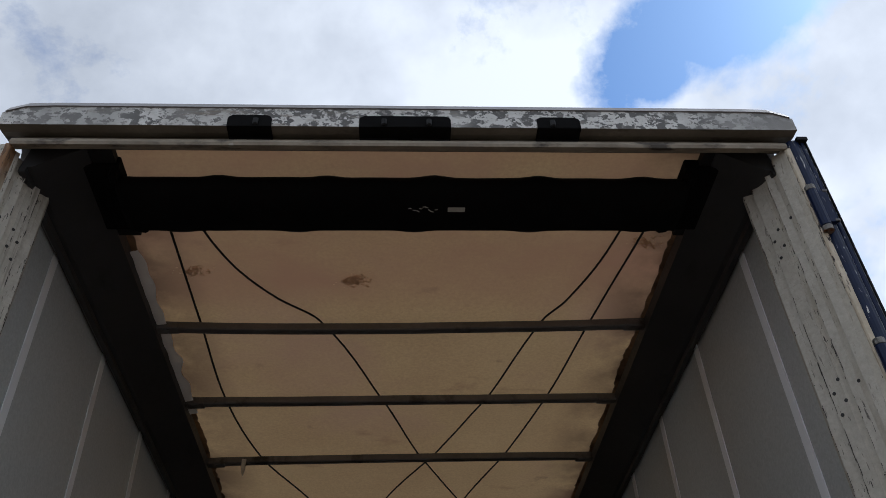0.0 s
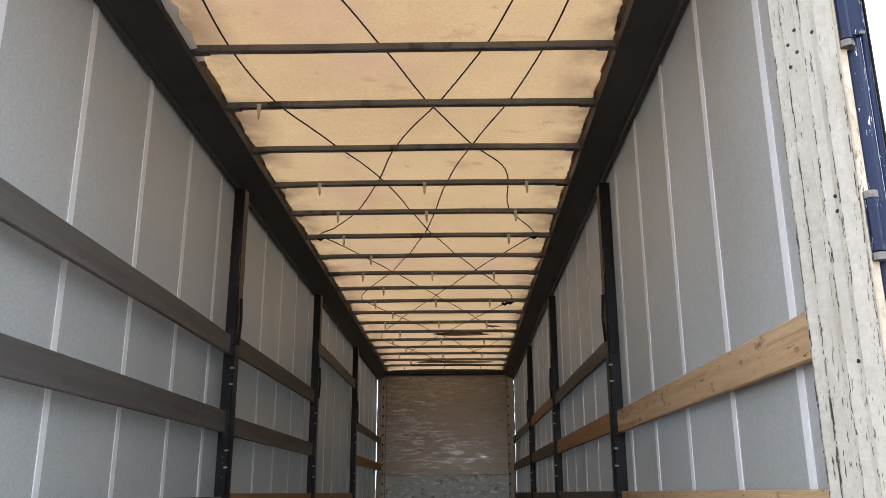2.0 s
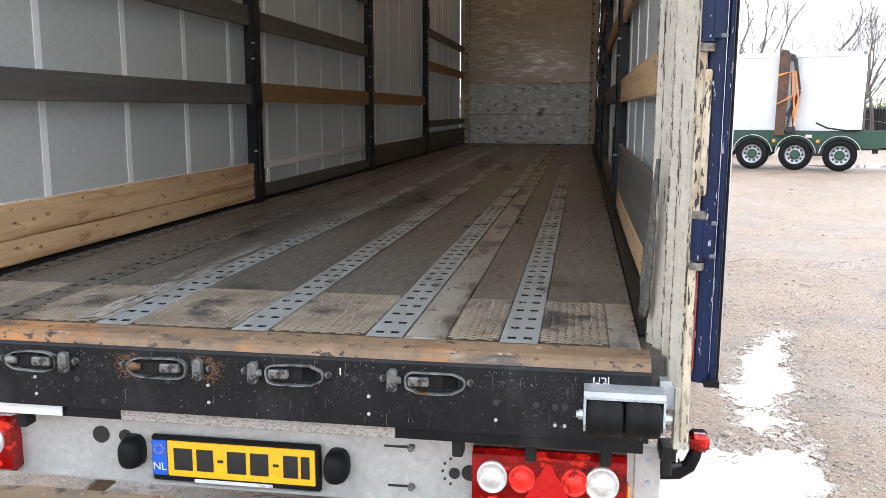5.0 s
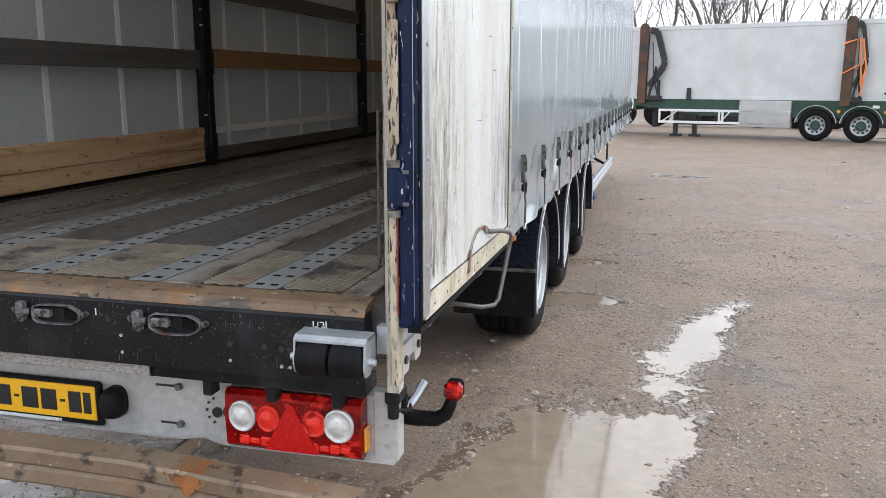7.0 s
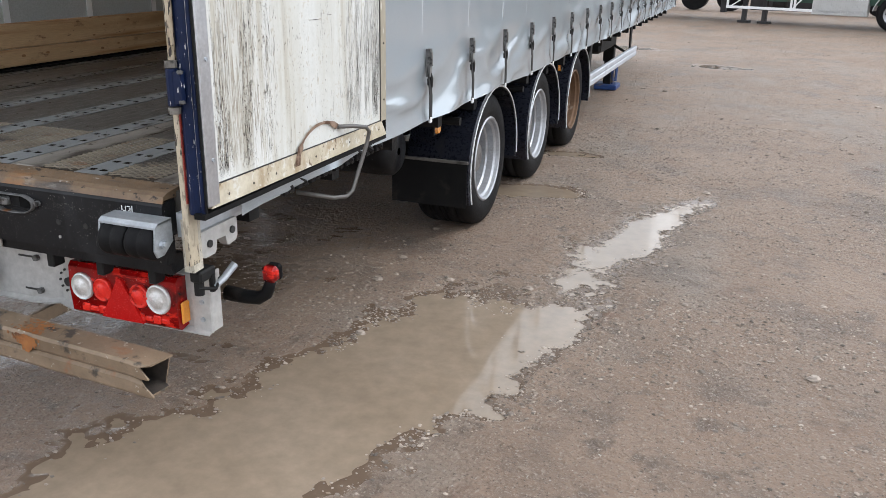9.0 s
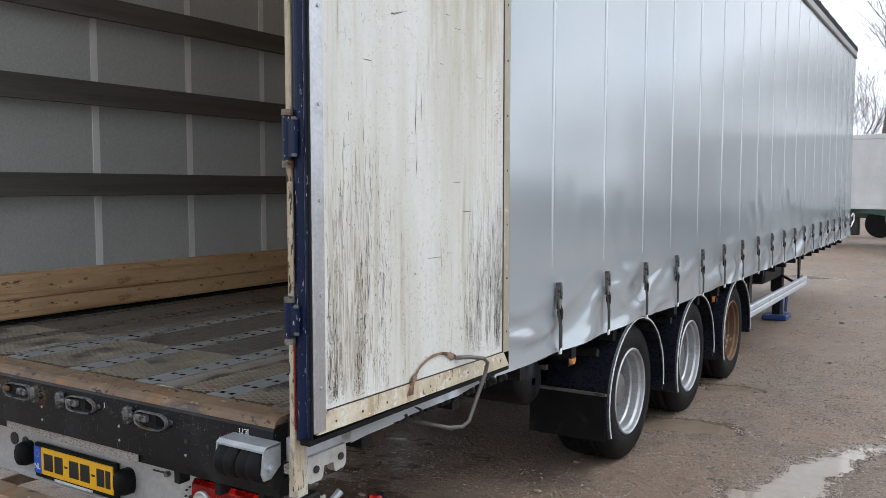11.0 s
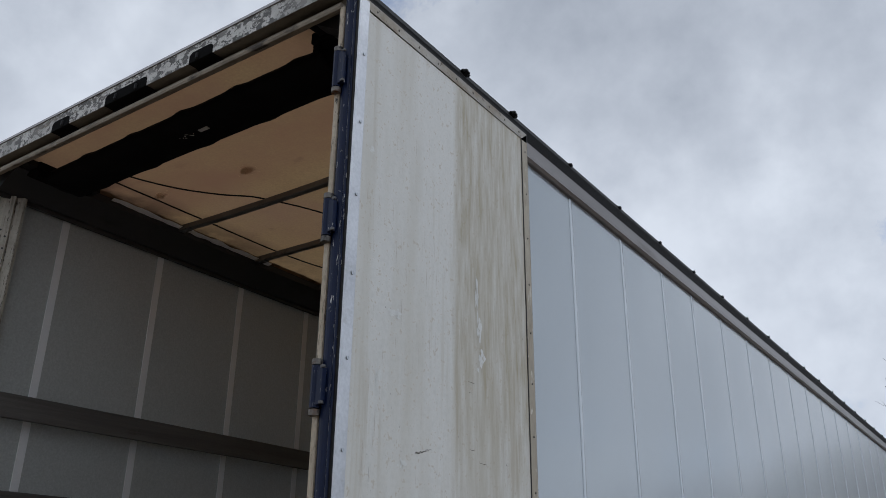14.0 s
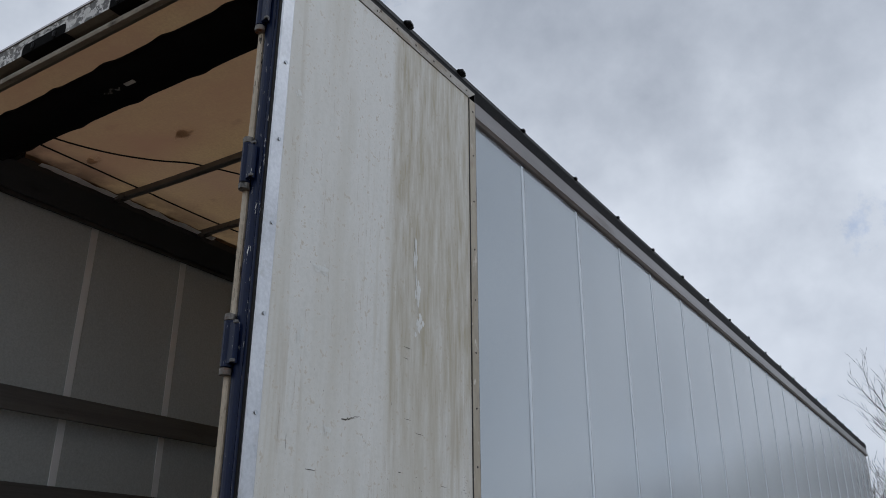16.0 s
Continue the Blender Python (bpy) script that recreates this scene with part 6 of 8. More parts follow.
# side curtains
def curtain(s, x_in, x_out, strips, seams):
    """Outer sheet and lining of one side, x_in and x_out their distances from the middle."""
    ys = steps((0.24, 8.0, 0.032 if s > 0 else 0.08), (8.0, LENGTH + 0.02, 0.06))
    zs = steps((0.905, 1.36, 0.022), (1.36, 2.0, 0.05), (2.0, 3.80, 0.15))

    def off(y, z):
        ph = ((y - seams[0]) / 0.65) % 1.0
        low = max(0.0, min(1.0, (1.34 - z) / 0.30)) ** 1.3
        d = 0.0015 * math.sin(math.pi * ph) ** 2 + 0.002 * nz(y * 0.8, z * 0.6)
        fold = nz(y * 1.1 + z * 1.2, z * 6.5 - y * 0.9, 3)
        sharp = max(0.0, 1 - 3.2 * abs(nz(y * 1.5 + z * 2.6, z * 4.2 - y * 1.4, 21))) ** 1.5
        d += low * (0.012 * abs(math.sin(math.pi * ph)) + 0.030 * fold + 0.016 * sharp + 0.004 * nz(y * 5 - z * 6, z * 11, 6))
        mid = max(0.0, 1 - abs(z - 1.55) / 0.4) * max(0.0, nz(y * 0.7, z * 0.9, 12) - 0.12)
        d += mid * 0.03 * (1 - 2.2 * abs(nz(y * 3.5 + z * 2.0, z * 3.0, 9)))
        if z < 0.98:
            d += 0.010 * (0.98 - z) / 0.08
        return d

    bm = bmesh.new()
    o = [[bm.verts.new((s * (x_out + off(y, z)), y, z + (0.012 * nz(y * 1.5, 2) - 0.02 * max(0, 1.6 - y) if z < 0.92 else 0))) for z in zs] for y in ys]
    for a, b in zip(o, o[1:]):
        for i in range(len(zs) - 1):
            f = bm.faces.new((a[i], b[i], b[i + 1], a[i + 1]) if s > 0 else (a[i], a[i + 1], b[i + 1], b[i]))
    cur = part("side_curtain", bm, curtain_out, trailer, "glossy silver tarpaulin side curtain", smooth=True)
    bm = bmesh.new()
    o = [[bm.verts.new((s * (x_in + off(y, z)), y, z)) for z in zs] for y in ys]
    for a, b in zip(o, o[1:]):
        for i in range(len(zs) - 1):
            bm.faces.new((a[i], a[i + 1], b[i + 1], b[i]) if s > 0 else (a[i], b[i], b[i + 1], a[i + 1]))
    part("curtain_lining", bm, curtain_in, cur, "matt grey inner face of the curtain", smooth=True)
    for y in strips:
        w = 0.022
        bm = bmesh.new()
        xs = s * (x_in - 0.004)
        prism(bm, [(xs, y - w), (xs + s * 0.006, y - w), (xs + s * 0.006, y + w), (xs, y + w)], "z", 1.02, 3.80)
        part("webbing_strip", bm, webbing, cur, "pale reinforcing strip")
    for y in seams:
        if s > 0 and y > 1.3:
            bm = bmesh.new()
            rings = []
            for q in range(30):
                z = 1.30 + (3.79 - 1.30) * q / 29
                h = min(1.0, (z - 1.30) / 0.9)
                d = x_out + off(y, z) - 0.0042 * (1 - h)
                rings.append([(d - 0.002, y - 0.019, z), (d + 0.0032, y - 0.015, z), (d + 0.0044, y - 0.004, z), (d + 0.0044, y + 0.004, z), (d + 0.0032, y + 0.015, z), (d - 0.002, y + 0.019, z)])
            quads(bm, rings)
            part("weld_seam", bm, seam_silver, cur, "welded seam with its pale highlight in the colour", smooth=True)
    return cur


SEAMS = [1.83, 2.49, 3.14, 3.70] + [4.35 + 0.66 * k for k in range(14)]
cur_r = curtain(1, 1.259, 1.266, [0.495 + 0.625 * k for k in range(21)], SEAMS)
cur_l = curtain(-1, 1.262, 1.270, [0.50, 1.155, 1.83, 2.48, 3.10] + [3.74 + 0.65 * k for k in range(15)], SEAMS)
for s, cur, xb in ((1, cur_r, 1.254), (-1, cur_l, 1.257)):
    bm = bmesh.new()
    prism(bm, [(s * xb, 1.205), (s * (xb + 0.007), 1.205), (s * (xb + 0.007), 1.255), (s * xb, 1.255)], "y", 0.3, LENGTH - 0.05)
    part("hem_band", bm, webbing, cur, "pale hem band")

# buckles with their straps
bm = bmesh.new()
prism(bm, [(-0.015, 0.20), (0.015, 0.20), (0.017, 0.11), (0.011, 0.07), (-0.011, 0.07), (-0.017, 0.11)], "x", 0.010, 0.030)
prism(bm, [(-0.010, 0.185), (0.010, 0.185), (0.011, 0.12), (-0.011, 0.12)], "x", 0.030, 0.036)
buckle_me = mesh_of("curtain_buckle", bm, socket_steel)
bm = bmesh.new()
quads(bm, [[(xo, -0.018, z), (xo + 0.003, -0.018, z), (xo + 0.003, 0.018, z), (xo, 0.018, z)] for xo, z in ((0.016, 0.12), (0.024, 0.04), (0.030, -0.02), (0.030, -0.09), (0.030, -0.13))], caps=True)
tube(bm, [(0.020, 0.006, 0.10), (0.030, 0.012, 0.06), (0.026, 0.018, 0.02), (0.016, 0.012, 0.03), (0.018, 0.004, 0.06)], 0.008, 6)
strap_me = mesh_of("strap", bm, cord_black)
bm = bmesh.new()
box(bm, (0.024, -0.012, -0.150), (0.036, 0.012, -0.122), 0.003)
hook_me = mesh_of("hook", bm, reflect_white)
k = 0
while 0.55 + (k + 2) * PITCH < LENGTH - 0.05:
    y = 0.55 + (k + 2) * PITCH + 0.02
    b = piece("curtain_buckle", buckle_me, trailer, pose(1.272, y, 1.045, 0, 0, 4 * nz(k * 1.7, 2)), "steel over-centre buckle with a black strap")
    piece("strap", strap_me, b)
    piece("hook", hook_me, b)
    k += 1
bm = bmesh.new()
tube(bm, [(1.28, LENGTH - 0.02, 1.20), (1.30, LENGTH + 0.05, 1.27), (1.31, LENGTH + 0.12, 1.25), (1.31, LENGTH + 0.13, 1.15), (1.28, LENGTH, 1.05)], 0.012, 6)
part("tensioner_loop", bm, white_trim, cur_r, "white curtain tensioner loop")

# side posts standing between the bays
POSTS_R, POSTS_L = (3.20, 6.48, 9.50), (3.23, 6.34, 9.52)
for s, ys, o in ((1, POSTS_R, -0.022), (-1, POSTS_L, 0.03)):
    for y in ys:
        bm = bmesh.new()
        prism(bm, [(s * (1.235 - o), y), (s * (1.172 - o), y), (s * (1.166 - o), y + 0.006), (s * (1.166 - o), y + 0.104), (s * (1.172 - o), y + 0.11), (s * (1.235 - o), y + 0.11)], "z", 0.96, 3.74)
        sp = part("side_post", bm, black_steel, trailer, "black steel side post, scratched")
        dots("board_pocket", block((min(s * (1.170 - o), s * (1.205 - o)), -0.022, 0), (max(s * (1.170 - o), s * (1.205 - o)), 0.132, 0.17), 0.004), black_steel, sp, [(0, y, z) for z in (1.05, 1.62, 2.12, 2.62, 3.12)])
        bm = bmesh.new()
        prism(bm, [(s * (1.166 - o), y + 0.02), (s * (1.156 - o), y + 0.025), (s * (1.156 - o), y + 0.06), (s * (1.166 - o), y + 0.065)], "z", 1.15, 1.52)
        part("release_lever", bm, steel_dark, sp)
        bm = bmesh.new()
        tube(bm, [(s * (1.158 - o), y + 0.04, 2.7), (s * (1.150 - o), y + 0.045, 2.85), (s * (1.158 - o), y + 0.05, 3.0)], 0.009, 6)
        part("grip", bm, steel_dark, sp)
        dots("post_bolt", disc_x(0.006, 0.022, 6), galv, sp, [(s * (1.174 - o) - 0.011, y - 0.004, z) for z in (1.35, 1.95, 2.05, 2.45, 2.55)])


# boards slotted between the posts
def slat(s, y0, y1, z0, z1, material, label, sag=0.0):
    """One side board with a slight bow and rounded arrises."""
    ob = thing("side_board", (1.226 if s > 0 else -1.172, (y0 + y1) / 2, z0), label, "board", "side boards slotted between the posts")
    h, L = z1 - z0, y1 - y0
    bm = bmesh.new()
    rings = []
    for i in range(15):
        u = i / 14 - 0.5
        dx = 0.004 * nz(u * 2, y0 * 3, z0) - s * 0.006 * (0.25 - u * u) * 4
        dz = sag * (0.25 - u * u) * 4 + 0.002 * nz(u * 6, z0 * 5)
        e = 0.0025 * nz(u * 25, z0 * 9, y0)
        rings.append([(s * 0.012 + dx, u * L, dz + 0.003), (s * 0.009 + dx, u * L, dz), (-s * 0.009 + dx, u * L, dz), (-s * 0.013 + dx, u * L, dz + 0.004 + e),
                      (-s * 0.013 + dx, u * L, h + dz - 0.004 + e), (-s * 0.009 + dx, u * L, h + dz), (s * 0.009 + dx, u * L, h + dz), (s * 0.012 + dx, u * L, h + dz - 0.003)])
    quads(bm, rings, caps=True)
    bmesh.ops.recalc_face_normals(bm, faces=bm.faces)
    part("board", bm, material, ob)
    if material is not wood_new:
        return
    r = random.Random(int(y0 * 100 + z0 * 1000))
    for _ in range(int(L * 3)):
        ky, kz, kr = r.uniform(-L / 2 + 0.1, L / 2 - 0.1), r.uniform(0.02, h - 0.02), r.uniform(0.5, 1.0)
        kx = -s * 0.0134 - s * 0.006 * (0.25 - (ky / L) ** 2) * 4
        dots("knot", lambda bm: tube(bm, [(0, 0, 0), (-s * 0.0012, 0, 0)], 0.011 * kr, 8), wood_mid, ob, [Matrix.Translation((kx, ky, kz)) @ Matrix.Diagonal((1, 1.5, 0.8, 1))])


GREY, FRESH, AMBER = "weathered grey wooden board between the side posts", "fresh pale spruce board between the side posts", "amber-brown old board between the side posts"
for z0, z1 in ((2.632, 2.755), (2.155, 2.285), (1.655, 1.78)):
    slat(-1, 0.25, 3.22, z0, z1, wood_old, GREY)
slat(-1, 0.25, 3.22, 1.03, 1.125, wood_new, "pale spruce board standing on the floor edge")
slat(-1, 0.25, 3.22, 1.128, 1.265, wood_new, "pale spruce board standing on the floor edge")
for z0, z1, m_, lab in ((2.65, 2.775, wood_old, GREY), (2.145, 2.265, wood_old, GREY), (1.67, 1.80, wood_mid, AMBER)):
    slat(-1, 3.35, 6.33, z0, z1, m_, lab)
slat(-1, 3.35, 6.33, 1.03, 1.12, wood_old, GREY)
for z0, z1, m_, lab in ((3.16, 3.285, wood_old, GREY), (1.68, 1.80, wood_mid, AMBER), (1.03, 1.25, wood_old, GREY)):
    slat(-1, 6.46, 9.51, z0, z1, m_, lab)
for z0, z1, m_, lab in ((2.63, 2.75, wood_old, GREY), (2.17, 2.30, wood_mid, AMBER), (1.37, 1.47, wood_old, GREY), (1.03, 1.30, wood_old, GREY)):
    slat(-1, 9.64, 13.44, z0, z1, m_, lab)
for z0, z1, m_, lab in ((2.14, 2.27, wood_new, FRESH), (1.67, 1.805, wood_new, FRESH), (1.29, 1.42, wood_old, GREY), (1.15, 1.287, wood_old, GREY), (1.03, 1.147, wood_new, FRESH)):
    slat(1, 0.25, 3.19, z0, z1, m_, lab)
for z0, z1, m_, lab in ((2.63, 2.745, wood_old, GREY), (2.16, 2.285, wood_mid, AMBER), (1.67, 1.805, wood_old, GREY), (1.03, 1.17, wood_old, GREY)):
    slat(1, 3.32, 6.47, z0, z1, m_, lab)
for z0, z1, m_, lab in ((2.64, 2.76, wood_mid, AMBER), (2.17, 2.30, wood_old, GREY), (1.68, 1.80, wood_old, GREY), (1.03, 1.2, wood_old, GREY)):
    slat(1, 6.60, 9.49, z0, z1, m_, lab)
for z0, z1, m_, lab in ((2.64, 2.76, wood_old, GREY), (2.17, 2.30, wood_old, GREY), (1.68, 1.80, wood_old, GREY), (1.03, 1.2, wood_old, GREY)):
    slat(1, 9.62, 13.44, z0, z1, m_, lab)

# ---- the rear door, folded flat against the right side ----
D0, D1, DZ0, DZ1 = 0.0, 1.235, 0.955, 3.875
door = thing("rear_door", (1.30, 0.6, DZ0), "scuffed white rear door swung back against the side", "door")


def dpart(name, bm, material, label="", parent=None, smooth=False):
    for v in bm.verts:
        v.co -= Vector((1.30, 0.6, DZ0))
    return part(name, bm, material, parent or door, label, smooth)


bm = bmesh.new()
box(bm, (1.312, D0 + 0.055, DZ0 + 0.07), (1.341, D1 - 0.055, DZ1 - 0.045))
dpart("panel", bm, panel_worn, "scratched white inner panel")
bm = bmesh.new()
prism(bm, [(1.309, D0 - 0.002), (1.3435, D0), (1.3465, D0 + 0.006), (1.3465, D0 + 0.052), (1.3435, D0 + 0.056), (1.309, D0 + 0.054)], "z", DZ0 + 0.02, DZ1 - 0.01)
dpart("edge_strip", bm, alu, "bright aluminium edge strip with rivets")
dots("rivet", disc_x(0.006, 0.005), galv, door, [(0.045, D0 + 0.034 - 0.6, 0.15 + 0.28 * k) for k in range(10)])
bm = bmesh.new()
prism(bm, [(1.309, D1 - 0.052), (1.345, D1 - 0.052), (1.345, D1 - 0.004), (1.309, D1)], "z", DZ0 + 0.065, DZ1 - 0.05)
dpart("side_trim", bm, trim_tan, "browned cream edge trim")
bm = bmesh.new()
box(bm, (1.3410, D1 - 0.0565, DZ0 + 0.06), (1.3436, D1 - 0.0525, DZ1 - 0.046))
dpart("trim_joint", bm, ink, "dark joint beside the trim")
bm = bmesh.new()
quads(bm, [[(x, D0 + 0.062, DZ1 - 0.045 + 0.004), (x, D1 - 0.055, DZ1 - 0.045), (x, D1 - 0.002, DZ1 - 0.002), (x, D0 + 0.016, DZ1)] for x in (1.311, 1.345)], caps=True)
bmesh.ops.recalc_face_normals(bm, faces=bm.faces)
dpart("top_trim", bm, trim_grey, "dull stained top trim")
bm = bmesh.new()
quads(bm, [[(x, D0 + 0.014, DZ0 + 0.012), (x, D1 - 0.004, DZ0 + 0.004), (x, D1 - 0.05, DZ0 + 0.065), (x, D0 + 0.062, DZ0 + 0.075)] for x in (1.311, 1.346)], caps=True)
bmesh.ops.recalc_face_normals(bm, faces=bm.faces)
dpart("bottom_trim", bm, trim_rusty, "peeling cream bottom trim")
bm = bmesh.new()
quads(bm, [[(x, D0 + 0.062, DZ0 + 0.0755), (x, D1 - 0.05, DZ0 + 0.0655), (x, D1 - 0.05, DZ0 + 0.069), (x, D0 + 0.062, DZ0 + 0.0795)] for x in (1.341, 1.3436)], caps=True)
bmesh.ops.recalc_face_normals(bm, faces=bm.faces)
dpart("trim_joint", bm, ink, "dark joint beside the trim")
trim_at = [(0.043, D0 + 0.10 + k * 0.132 - 0.6, z) for k in range(9) for z in (0.036, DZ1 - DZ0 - 0.022)]
trim_at += [(0.043, D1 - 0.026 - 0.6, 0.15 + k * 0.222) for k in range(13)]
dots("trim_rivet", disc_x(0.0042, 0.004, 7), chip_dark, door, trim_at)
# rubber seal and the navy outer frame, seen edge on
bm = bmesh.new()
prism(bm, [(1.3362, D0 - 0.005), (1.338, D0 - 0.009), (1.3415, D0 - 0.008), (1.3425, D0 - 0.003), (1.3362, D0 - 0.003)], "z", DZ0 - 0.012, DZ1 + 0.002)
prism(bm, [(1.307, D0 - 0.02), (1.343, D0 - 0.02), (1.343, D1), (1.307, D1)], "z", DZ0 - 0.014, DZ0 + 0.002)
prism(bm, [(1.307, D0 - 0.02), (1.343, D0 - 0.02), (1.343, D1), (1.307, D1)], "z", DZ1 - 0.002, DZ1 + 0.012)
prism(bm, [(1.307, D1), (1.339, D1), (1.339, D1 + 0.008), (1.307, D1 + 0.008)], "z", DZ0, DZ1)
dpart("seal", bm, rubber, "black rubber door seal")
bm = bmesh.new()
prism(bm, [(1.284, D0 + 0.02), (1.309, D0 + 0.02), (1.309, D1 - 0.02), (1.284, D1 - 0.02)], "z", DZ0 + 0.01, DZ1 - 0.01)
dpart("outer_skin", bm, navy, "navy outer face of the door")
bm = bmesh.new()
for cx, cy, rx, ry in ((1.2985, 0.003, 0.0215, 0.013), (1.3275, 0.002, 0.0085, 0.009)):
    prism(bm, [(cx + rx * math.cos(t), D0 + cy + ry * math.sin(t)) for t in (k * math.pi / 7 for k in range(14))], "z", DZ0 - 0.006, DZ1 + 0.004)
dpart("navy_edge", bm, navy, "chipped navy rounded frame edge", smooth=False)
for z0, z1 in ((3.46, 3.65), (2.89, 3.065), (2.325, 2.50), (1.76, 1.93), (1.24, 1.385)):
    bm = bmesh.new()
    tube(bm, [(1.273, -0.020, z0 + 0.022), (1.273, -0.020, z1 - 0.022)], 0.0165, 12)
    prism(bm, [(1.271, -0.030), (1.309, -0.034), (1.311, -0.018), (1.279, -0.010)], "z", z0 + 0.03, z1 - 0.03)
    hg = dpart("hinge", bm, navy, "navy barrel hinge")
    for q in (z0, z1 - 0.02):
        bm = bmesh.new()
        tube(bm, [(1.273, -0.020, q), (1.273, -0.020, q + 0.018)], 0.0172, 10)
        box(bm, (1.260, -0.024, q), (1.273, -0.0112, q + 0.016), 0.003)
        me = mesh_of("knuckle", bm, knuckle_steel)
        me.transform(Matrix.Translation((-1.30, -0.6, -DZ0)))
        piece("knuckle", me, hg, None, "rusty hinge knuckle")
    dots("hinge_bolt", block((0, 0, 0), (0.016, 0.010, 0.010), 0.002), socket_steel, hg, [(0.0, -0.636, q - DZ0) for q in (z0 + 0.03, z1 - 0.035)])
# rubbed arc and scratches on the panel
bm = bmesh.new()
pts = [(0.55 + 0.17 * math.cos(t) + 0.12, 0.985 + 0.115 * math.sin(t)) for t in (math.pi * (1.0 - 0.75 * k / 18) for k in range(19))]
w_in = []
for i, (y, z) in enumerate(pts):
    w = (0.016 if i < 5 else 0.013 if i > 15 else 0.0055) * (1 + 0.6 * nz(i * 0.9, 3))
    c = Vector((0, y - 0.67, z - 0.985)).normalized()
    w_in.append((bm.verts.new((1.3478, y - c.y * w, z - c.z * w)), bm.verts.new((1.3478, y + c.y * w, z + c.z * w))))
for p, q in zip(w_in, w_in[1:]):
    bm.faces.new((p[0], q[0], q[1], p[1]))
dpart("rubbed_arc", bm, arc_dirt, "rusty arc rubbed by the handle")
# chips, runs and scuffs: dense where loads were pushed past both edges of the panel
r = random.Random(3)


def mark(bm, y, z, ww, hh, x=1.3420, lean=0.0):
    if 0.062 < y < 1.172 and 1.035 < z < 3.78:
        x += 0.0004 * r.random()
        bm.faces.new([bm.verts.new((x, min(1.175, y + a), min(3.8, z + c))) for a, c in ((0, hh * 0.3), (ww * 0.6, 0), (ww, hh * 0.55), (ww * 0.5 + lean, hh), (lean, hh * 0.8))])


bm, haze = bmesh.new(), bmesh.new()
for k in range(11500):
    kind = k % 10
    if kind < 5:
        y, z = 0.064 + abs(r.gauss(0, 0.17)), 1.04 + abs(r.gauss(0.20, 0.30))
        keep = nz(y * 16, z * 1.1, 9) + 0.5 * nz(y * 60, z * 5, 4) > r.uniform(-0.25, 0.45)
        ww, hh = r.uniform(0.0004, 0.0013), r.choice((0.003, 0.005, 0.008, 0.016, 0.05)) * r.uniform(0.6, 1.4)
    elif kind < 8:
        y, z = 1.172 - abs(r.gauss(0, 0.17)), 1.04 + abs(r.gauss(0.10, 0.24))
        keep = nz(y * 18, z * 1.0, 2) + 0.5 * nz(y * 60, z * 5, 7) > r.uniform(-0.20, 0.50)
        ww, hh = r.uniform(0.0004, 0.0013), r.choice((0.003, 0.005, 0.009, 0.03, 0.08)) * r.uniform(0.6, 1.5)
    else:
        y, z = r.uniform(0.08, 1.17), 1.05 + abs(r.gauss(0, 0.55))
        keep = nz(y * 9, z * 2.6, 9) > r.uniform(-0.1, 0.7)
        ww, hh = r.uniform(0.0007, 0.0020), r.uniform(0.003, 0.012)
    if keep:
        mark(bm, y, z, ww, hh, lean=r.uniform(-0.0015, 0.0015))
for y, z, ww, hh in ((0.86, 1.61, 0.07, 0.003), (0.79, 1.72, 0.06, 0.003), (0.62, 1.45, 0.08, 0.0022), (0.75, 1.46, 0.03, 0.002), (0.25, 2.10, 0.05, 0.0025), (0.54, 1.88, 0.003, 0.14), (0.575, 1.93, 0.002, 0.10), (0.545, 1.74, 0.002, 0.08),
                     (0.72, 2.57, 0.05, 0.002), (0.72, 2.53, 0.03, 0.002), (0.73, 2.32, 0.04, 0.002), (0.80, 2.28, 0.05, 0.0022), (0.70, 2.14, 0.02, 0.003), (0.96, 2.12, 0.04, 0.002)):
    mark(bm, y, z, ww, hh, lean=0.006 if hh > 0.01 else 0)
for k in range(26):
    mark(bm, 1.10 + r.uniform(0, 0.045), 1.95 + k * 0.009, r.uniform(0.004, 0.02), r.uniform(0.0015, 0.003))
for k in range(18):
    mark(bm, 0.40 + k * 0.0052, 2.262 + k * 0.0016 + r.uniform(-0.003, 0.003), 0.007, 0.005 * (1.1 - k / 18))
tagged(dpart("scratch", bm, grime, "dark chips, runs and scratches"), kind="stuff")
for k in range(420):
    y, z = r.gauss(0.20, 0.055) if k % 3 else r.gauss(0.11, 0.03), 1.05 + abs(r.gauss(0.22, 0.26))
    mark(haze, y, z, r.uniform(0.0006, 0.0024), r.uniform(0.03, 0.14), 1.3415)
for k in range(140):
    mark(haze, r.uniform(0.08, 1.17), r.uniform(1.9, 3.5), r.uniform(0.0005, 0.0014), r.uniform(0.04, 0.16), 1.3415)
tagged(dpart("brown_run", haze, run_brown, "brown runs and rubbed smears"), kind="stuff")
bm = bmesh.new()
for y, z, ww, hh in ((0.26, 2.71, 0.07, 0.030), (0.185, 2.47, 0.035, 0.05), (0.80, 2.66, 0.05, 0.06), (0.80, 2.78, 0.03, 0.10), (0.78, 2.92, 0.022, 0.12), (0.11, 3.27, 0.025, 0.03), (0.33, 2.22, 0.03, 0.03)):
    for k in range(16):
        mark(bm, y + r.gauss(0, ww * 0.28), z + r.gauss(0, hh * 0.28), ww * r.uniform(0.15, 0.4), hh * r.uniform(0.2, 0.5), 1.3417)
tagged(dpart("wiped_spot", bm, panel_wiped, "pale wiped spots"), kind="stuff")

